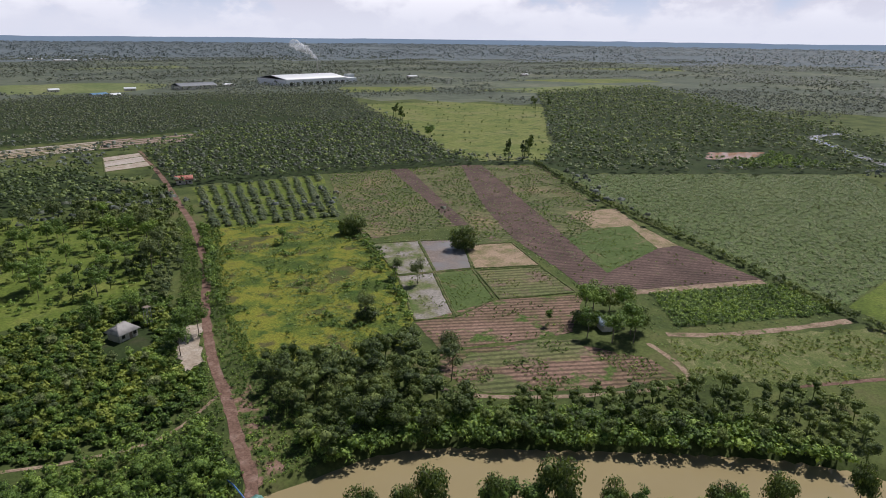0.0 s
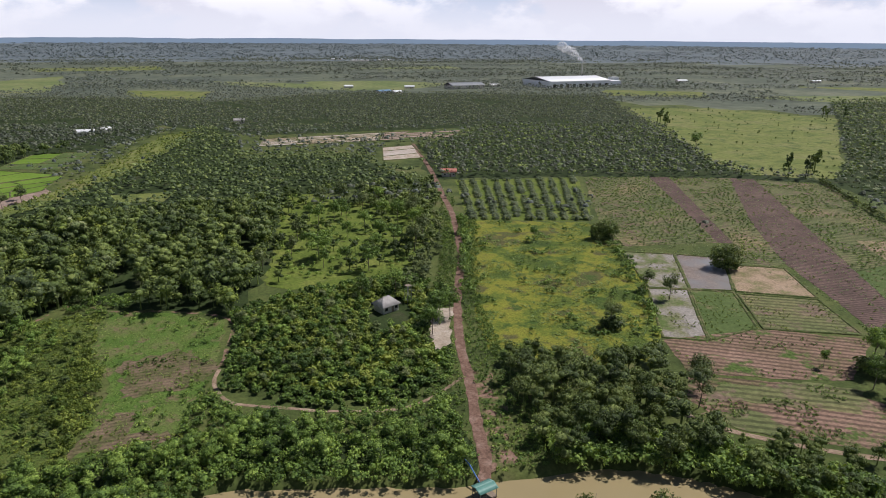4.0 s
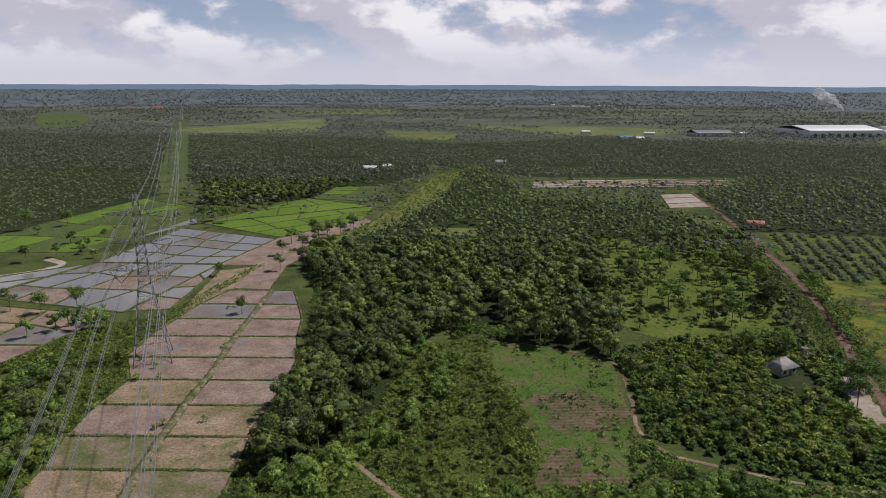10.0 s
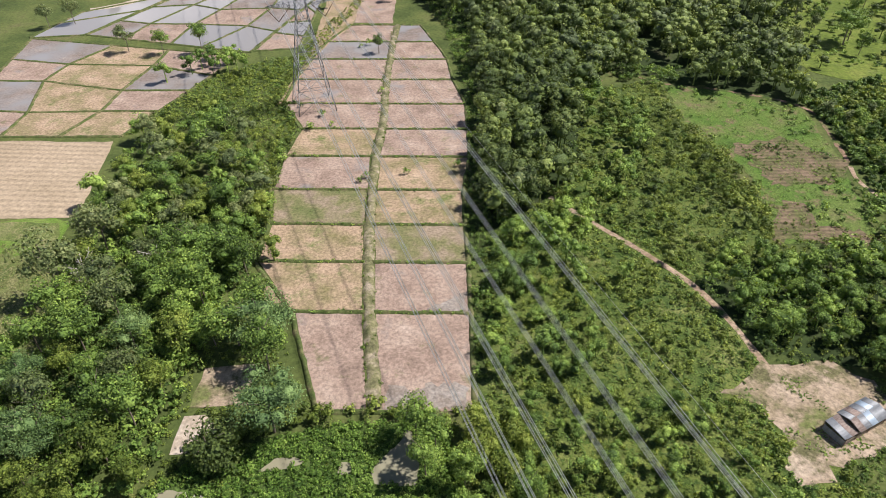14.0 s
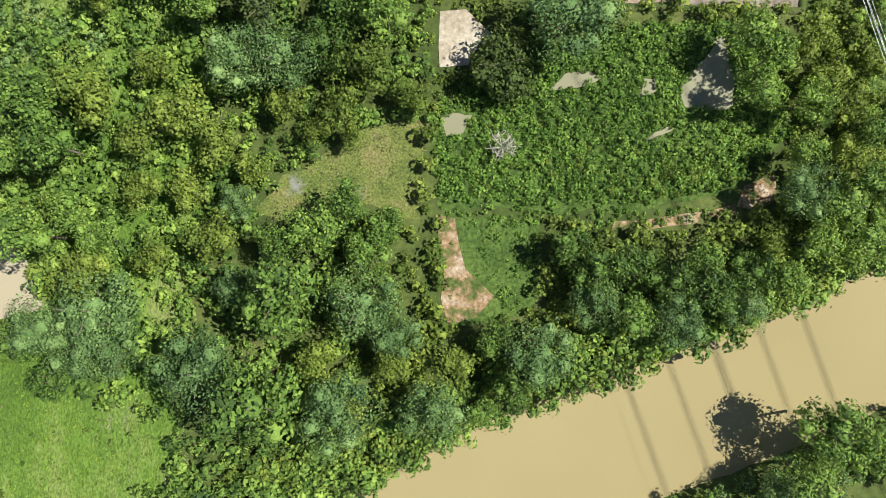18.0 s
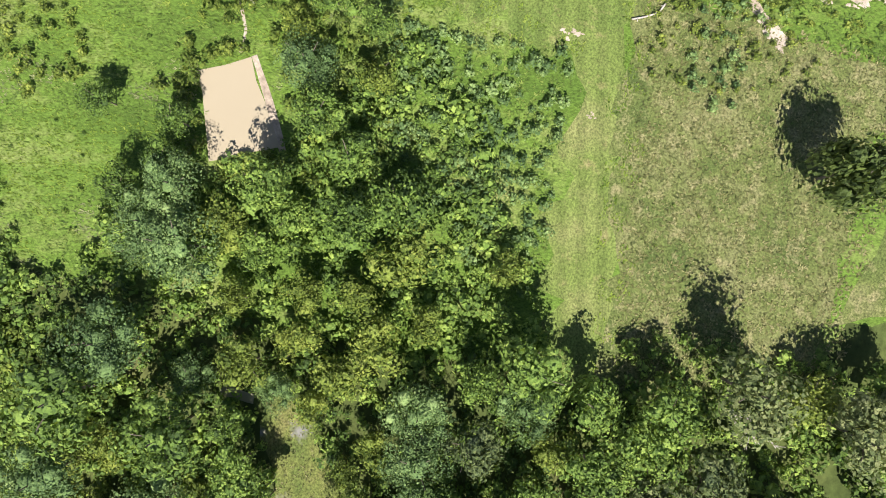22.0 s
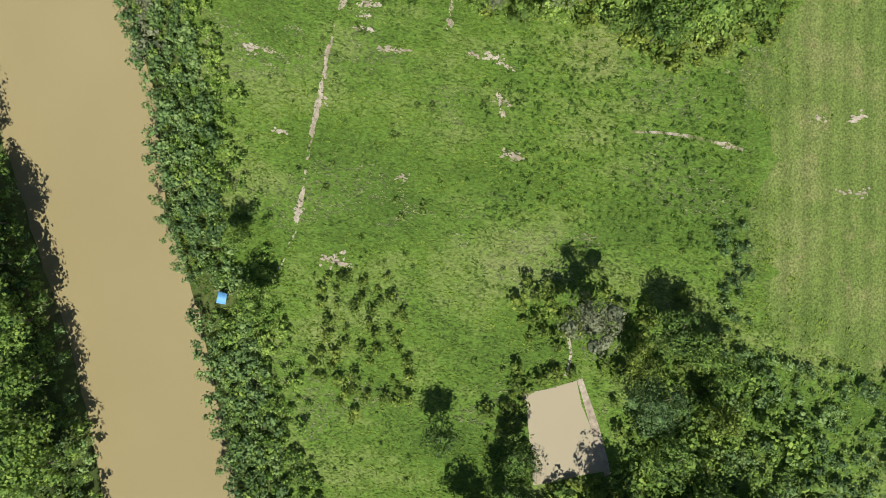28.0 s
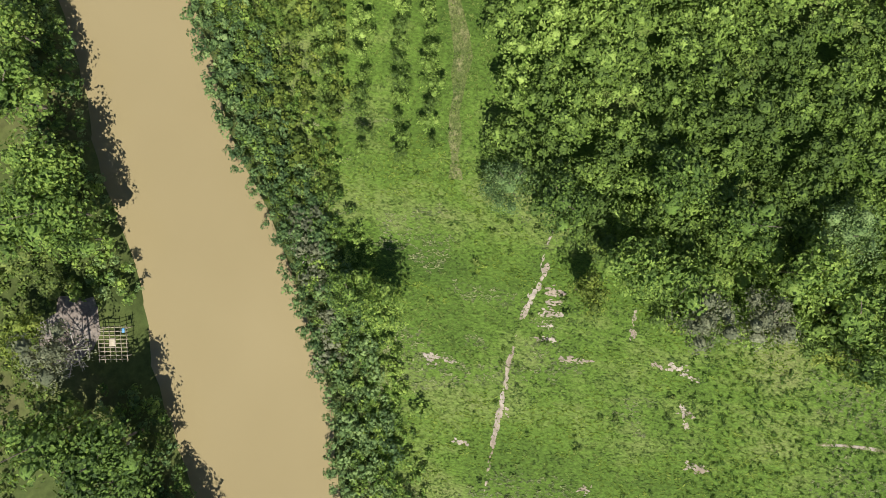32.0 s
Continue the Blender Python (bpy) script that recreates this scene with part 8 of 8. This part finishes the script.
for k, (x, y, t, w, d, m) in enumerate(((-112, 640, 10, 14, 8, M_WHITEROOF), (-98, 652, 40, 9, 7, M_WHITEROOF), (20, 690, 0, 10, 7, M_GREYROOF), (238, 1018, 20, 22, 12, M_BLUEROOF), (256, 1003, 20, 14, 10, M_WHITEROOF), (300, 1100, -10, 16, 9, M_WHITEROOF), (200, 1130, 5, 14, 9, M_WHITEROOF), (-960, 1180, 0, 26, 9, M_GREYROOF), (-1010, 2050, 0, 40, 20, M_REDROOF), (-950, 2080, 15, 30, 16, M_REDROOF), (460, 1110, 0, 18, 12, M_WHITEROOF), (880, 1150, 0, 22, 12, M_WHITEROOF), (420, 2300, 0, 60, 26, M_WHITEROOF), (520, 2350, 8, 50, 22, M_WHITEROOF), (360, 2450, 0, 40, 22, M_WHITEROOF), (1150, 1080, 0, 20, 10, M_WHITEROOF))):
    house("farm_building", x, y, t, w, d, 3.2, 2.0, m, "far farm building with a pale roof" if m is not M_REDROOF else "far building with a red roof")


def factory(x, y, turn):
    ob = thing("factory", (x, y, 0), "long factory hall with a bright white low-pitched roof", "factory", turn=turn)
    w, d, h = 132, 92, 11
    for s in (-1, 1):
        box("wall", (w, 0.5, h), (0, s * d / 2, h / 2), M_WHITEROOF, ob, bevel=0)
        box("wall", (0.5, d - 1.1, h), (s * w / 2, 0, h / 2), M_WHITEROOF, ob, bevel=0)
        sheet("roof", [(-w / 2 - 1, s * (d / 2 + 1), h), (w / 2 + 1, s * (d / 2 + 1), h), (w / 2 + 1, 0, h + 6), (-w / 2 - 1, 0, h + 6)], M_WHITEROOF, ob, 0.3, 20)
    for k in range(9):
        box("door", (6, 0.3, 6), (-56 + 14 * k, -d / 2 - 0.45, 3), M_DARK, ob, "dark loading door", 0)
    box("annex", (34, 40, 8), (w / 2 + 24, -6, 4), M_WHITEROOF, ob, "lower annex", 0.2)
    box("annex", (16, 14, 12), (w / 2 + 58, 18, 6), M_WHITEROOF, ob, "small block", 0.2)
    return ob


factory(602, 1112, 8)
house("warehouse", 395, 1086, 6, 62, 34, 6, 4, M_TIN, "long warehouse with a grey roof", category="warehouse")

chimney = thing("chimney", (745, 1319, 0), "tall thin pale factory chimney", "chimney")
bm = bmesh.new()
bmesh.ops.create_cone(bm, cap_ends=True, segments=14, radius1=1.7, radius2=1.1, depth=31, matrix=Matrix.Translation((0, 0, 15.5)))
part("stack", bm, M_PLASTER, chimney)
bm = bmesh.new()
bmesh.ops.create_cone(bm, cap_ends=True, segments=14, radius1=1.5, radius2=1.5, depth=0.8, matrix=Matrix.Translation((0, 0, 31.2)))
part("rim", bm, M_STEEL, chimney, "steel rim")

m_smoke, t_, n_, link_ = nodes_of("smoke")
s_out, s_mix, s_tr, s_df, s_geo, s_tl, s_ad = n_("OutputMaterial"), n_("MixShader"), n_("BsdfTransparent"), n_("BsdfDiffuse"), n_("NewGeometry"), n_("BsdfTranslucent"), n_("MixShader")
s_tl.inputs[0].default_value = (0.95, 0.96, 0.98, 1)
s_df.inputs[0].default_value = (0.85, 0.86, 0.88, 1)
s_no = noise_at(n_, link_, s_geo.outputs["Position"], 0.06, 5, 0.6)
s_rp = n_("ValToRGB")
ramp_of(s_rp, [(0.35, (0.10, 0.10, 0.10)), (0.7, (0.5, 0.5, 0.5))])
link_(s_no.outputs["Fac"], s_rp.inputs[0])
link_(s_rp.outputs[0], s_mix.inputs[0])
link_(s_tr.outputs[0], s_mix.inputs[1])
link_(s_df.outputs[0], s_ad.inputs[1])
link_(s_tl.outputs[0], s_ad.inputs[2])
link_(s_ad.outputs[0], s_mix.inputs[2])
link_(s_mix.outputs[0], s_out.inputs[0])
bm = bmesh.new()
rng = random.Random(5)
for k in range(22):
    q = k / 21
    c = Vector((745 - 46 * q**1.1 + rng.uniform(-1, 1) * 9 * q, 1319 + rng.uniform(-1, 1) * 8 * q, 33 + 33 * q**0.85 + rng.uniform(-1, 1) * 6 * q))
    bmesh.ops.create_icosphere(bm, subdivisions=2, radius=1.6 + 7.5 * q * rng.uniform(0.6, 1.2), matrix=Matrix.Translation(c) @ Matrix.Diagonal((1.25, 1, 0.85, 1)))
for vert in bm.verts:
    vert.co += noise.noise_vector(vert.co * 0.15) * 2.2
tagged(part("smoke_plume", bm, m_smoke), "thin white smoke drifting from the chimney", "smoke", kind="stuff")

stand = thing("tank_stand", (74.5, 187.5, 0), "tall thin steel stand for a water tank beside the hut", "tower", turn=20)
for sx in (-0.9, 0.9):
    for sy in (-0.9, 0.9):
        bars("leg", [((sx, sy, 0), (sx * 0.8, sy * 0.8, 6.6))], 0.16, M_STEEL, stand)
for z in (1.8, 3.6, 5.4):
    k_ = 0.9 - 0.18 * z / 6.6
    for a, b in (((-k_, -k_, z), (k_, -k_, z)), ((k_, -k_, z), (k_, k_, z)), ((k_, k_, z), (-k_, k_, z)), ((-k_, k_, z), (-k_, -k_, z))):
        bars("rail", [(a, b)], 0.10, M_STEEL, stand)
box("platform", (1.9, 1.9, 0.12), (0, 0, 6.66), M_TIMBER, stand, bevel=0.02)

# ---- by the river ----
raft = thing("raft", (-197.1, -8.9, -1.45), "small white raft moored at the bank", "raft", turn=80)
for k in range(3):
    box("float", (1.9, 0.42, 0.3), (0, -0.55 + 0.55 * k, 0.1), M_WHITE, raft, bevel=0.08)
for k in range(5):
    box("plank", (0.26, 1.6, 0.05), (-0.76 + 0.38 * k, 0, 0.29), M_WHITE if k % 2 else M_BAMBOO, raft, bevel=0.01)
box("pump", (0.5, 0.4, 0.35), (0.2, 0.1, 0.5), M_DARK, raft, "dark pump", 0.05)

shelter = thing("tarpaulin_shelter", (-197.9, -5.9, 0), "small shelter roofed with a blue tarpaulin", "shelter", turn=85)
sheet("tarpaulin", [(-0.6, -0.75, 1.35), (0.6, -0.7, 1.3), (0.55, 0.7, 1.6), (-0.6, 0.75, 1.55)], M_TARP, shelter, 0.02, 4)
for sx in (-0.55, 0.5):
    for sy in (-0.65, 0.65):
        box("post", (0.06, 0.06, 1.45), (sx, sy, 0.72), M_BAMBOO, shelter, bevel=0.005)

plat = thing("bamboo_platform", (-225.2, -47.2, -0.2), "bamboo fishing platform of crossed poles on stilts", "platform", turn=12)
for k in range(9):
    bars("pole", [((-2.0 + 0.5 * k, -1.9, 1.5), (-1.9 + 0.5 * k, 1.9, 1.55))], 0.09, M_BAMBOO, plat)
for k in range(6):
    bars("slat", [((-2.2, -1.8 + 0.7 * k, 1.6), (2.4, -1.7 + 0.7 * k, 1.62))], 0.07, M_BAMBOO, plat)
for sx in (-1.8, 1.8):
    for sy in (-1.6, 1.6):
        bars("stilt", [((sx, sy, -2.2), (sx * 0.95, sy * 0.95, 1.5))], 0.12, M_BAMBOO, plat)
sheet("mat", [(-0.6, -0.4, 1.68), (0.4, -0.4, 1.68), (0.4, 0.4, 1.7), (-0.6, 0.4, 1.7)], M_BAMBOO, plat, 0.02, 3, "pale woven mat")
sheet("cloth", [(-1.8, 1.25, 1.69), (-1.25, 1.25, 1.69), (-1.25, 1.6, 1.7), (-1.8, 1.6, 1.7)], M_TARP, plat, 0.02, 2, "blue cloth")

pump = thing("pump_house", (66.5, 90.0, -1.5), "floating pump house with a teal metal roof", "pump house", turn=15)
box("float", (4.4, 3.0, 0.5), (0, 0, 0.1), M_TIMBER, pump, bevel=0.08)
for s in (-1, 1):
    sheet("roof", [(-2.3, s * 1.7, 2.3), (2.3, s * 1.7, 2.3), (2.3, 0, 2.9), (-2.3, 0, 2.9)], M_TEAL, pump, 0.05, 9)
    for x in (-2, 2):
        box("post", (0.1, 0.1, 2.1), (x, s * 1.4, 1.35), M_STEEL, pump, bevel=0.01)
bars("pipe", [((0.3, 0.6, 1.0), (0.6, 6.5, 3.4)), ((0.6, 6.5, 3.4), (0.9, 9.5, 3.2))], 0.35, M_PIPE, pump, "blue delivery pipe")


def fallen(points, r, label):
    ob = thing("fallen_branch", (*points[0], 0), label, "branch")
    p = np.array(points) - points[0]
    for a, b in zip(p, p[1:]):
        bars("limb", [((*a, 0.35), (*b, 0.4))], r, M_DEAD, ob)
        m_ = (a + b) / 2
        bars("twig", [((*m_, 0.35), (m_[0] + random.uniform(-0.9, 0.9), m_[1] + random.uniform(-0.9, 0.9), 0.7))], r * 0.5, M_DEAD, ob)


fallen([(-206.9, 86.9), (-207.4, 88.4), (-208.3, 90.2), (-210.1, 91.1), (-211.1, 93.4)], 0.26, "pale bleached fallen branch in the grass")
fallen([(-211.7, 96.6), (-211.6, 98.6), (-212, 100.7)], 0.26, "pale bleached log lying in weeds")
fallen([(-243, -26.5), (-240.5, -25.2), (-238.5, -25.8)], 0.18, "grey driftwood at the bank")


def dead_tree(x, y, h, r, label):
    ob = thing("dead_tree", (x, y, 0), label, "tree")
    rng = random.Random(int(x))
    bars("trunk", [((0, 0, 0), (0.2, 0.1, h * 0.6))], 0.3, M_DEAD, ob)
    for k in range(9):
        a, z = k * 2.4, h * rng.uniform(0.35, 0.65)
        tip = np.array((math.cos(a) * r * rng.uniform(0.7, 1.1), math.sin(a) * r * rng.uniform(0.7, 1.1), z + h * rng.uniform(0.15, 0.35)))
        limb = bars("limb", [((0.15, 0.05, z), tip)], 0.14, M_DEAD, ob)
        bars("twig", [(tip * q, tip * q + (rng.uniform(-1, 1), rng.uniform(-1, 1), rng.uniform(0.2, 1))) for q in (0.55, 0.65, 0.75, 0.85, 0.95) for _ in (0, 1)], 0.06, M_DEAD, limb)


dead_tree(-146.5, 111, 10, 3.4, "bare grey dead tree among green crowns")
dead_tree(-160, 108, 9, 3.0, "bare grey dead tree in the wood")
dead_tree(-224, -51.5, 5, 3.4, "grey leafless thicket by the water")
dead_tree(-122, 58.8, 4, 1.8, "pale dead shrub in the marsh")


plank = thing("white_plank", (-203.0, 39.7, 0.12), "white plank lying on the trail to the pond", "plank", turn=35)
box("board", (1.35, 0.24, 0.05), (0, 0, 0), M_WHITE, plank, bevel=0.008)
box("cleat", (0.06, 0.24, 0.05), (0.45, 0, -0.05), M_TIMBER, plank, bevel=0.005)

# ---- the palm grove ----
def palm():
    ob = thing("oil_palm", (0, 0, -60), "young oil palm with arching dark fronds", "palm", "palm grove")
    v, f = stem(2.2, 0.35, 0.3, 0, 6)
    part("trunk", mesh_of("trunk", v, f, M_BARK, True), None, ob)
    rng = np.random.RandomState(7)
    vs, fs = [], []
    for k in range(18):
        a, up = k * 2.4, rng.uniform(0.2, 1.1)
        d, s = np.array((math.cos(a), math.sin(a), 0)), np.array((-math.sin(a), math.cos(a), 0))
        for j in range(5):
            q = (j + 0.0) / 4
            c = d * (3.3 * q) + np.array((0, 0, 1.9 + up * 2.6 * q - 2.6 * q * q))
            w = 0.55 * math.sin(math.pi * (0.12 + 0.8 * q))
            vs += [c - s * w - (0, 0, 0.15), c, c + s * w - (0, 0, 0.15)]
            if j:
                b_ = len(vs) - 6
                fs += [(b_, b_ + 3, b_ + 4, b_ + 1), (b_ + 1, b_ + 4, b_ + 5, b_ + 2)]
    part("fronds", mesh_of("fronds", np.array(vs), np.array(fs), L["palm"]), None, ob)
    return ob


first = palm()
u_, v_ = np.array((128.0, 282.0)), np.array((188.0, 264.0))
for i in range(11):
    for j in range(17):
        s_, q_ = (i + 0.5) / 11, (j + 0.5) / 17
        p_ = (u_ * (1 - s_) + v_ * s_) * (1 - q_) + (np.array((150.0, 371)) * (1 - s_) + np.array((229.0, 359)) * s_) * q_
        rng = random.Random(i * 50 + j)
        if rng.random() < 0.05 or math.dist(p_, (150.5, 387)) < 9:
            continue
        k_ = rng.uniform(0.6, 0.95)
        copy_thing(first, pose(p_[0] + rng.uniform(-0.5, 0.5), p_[1] + rng.uniform(-0.5, 0.5), 0, 0, 0, rng.uniform(0, 360)) @ Matrix.Diagonal((k_, k_, k_, 1)))
for o in (*first.children_recursive, first):
    bpy.data.objects.remove(o)
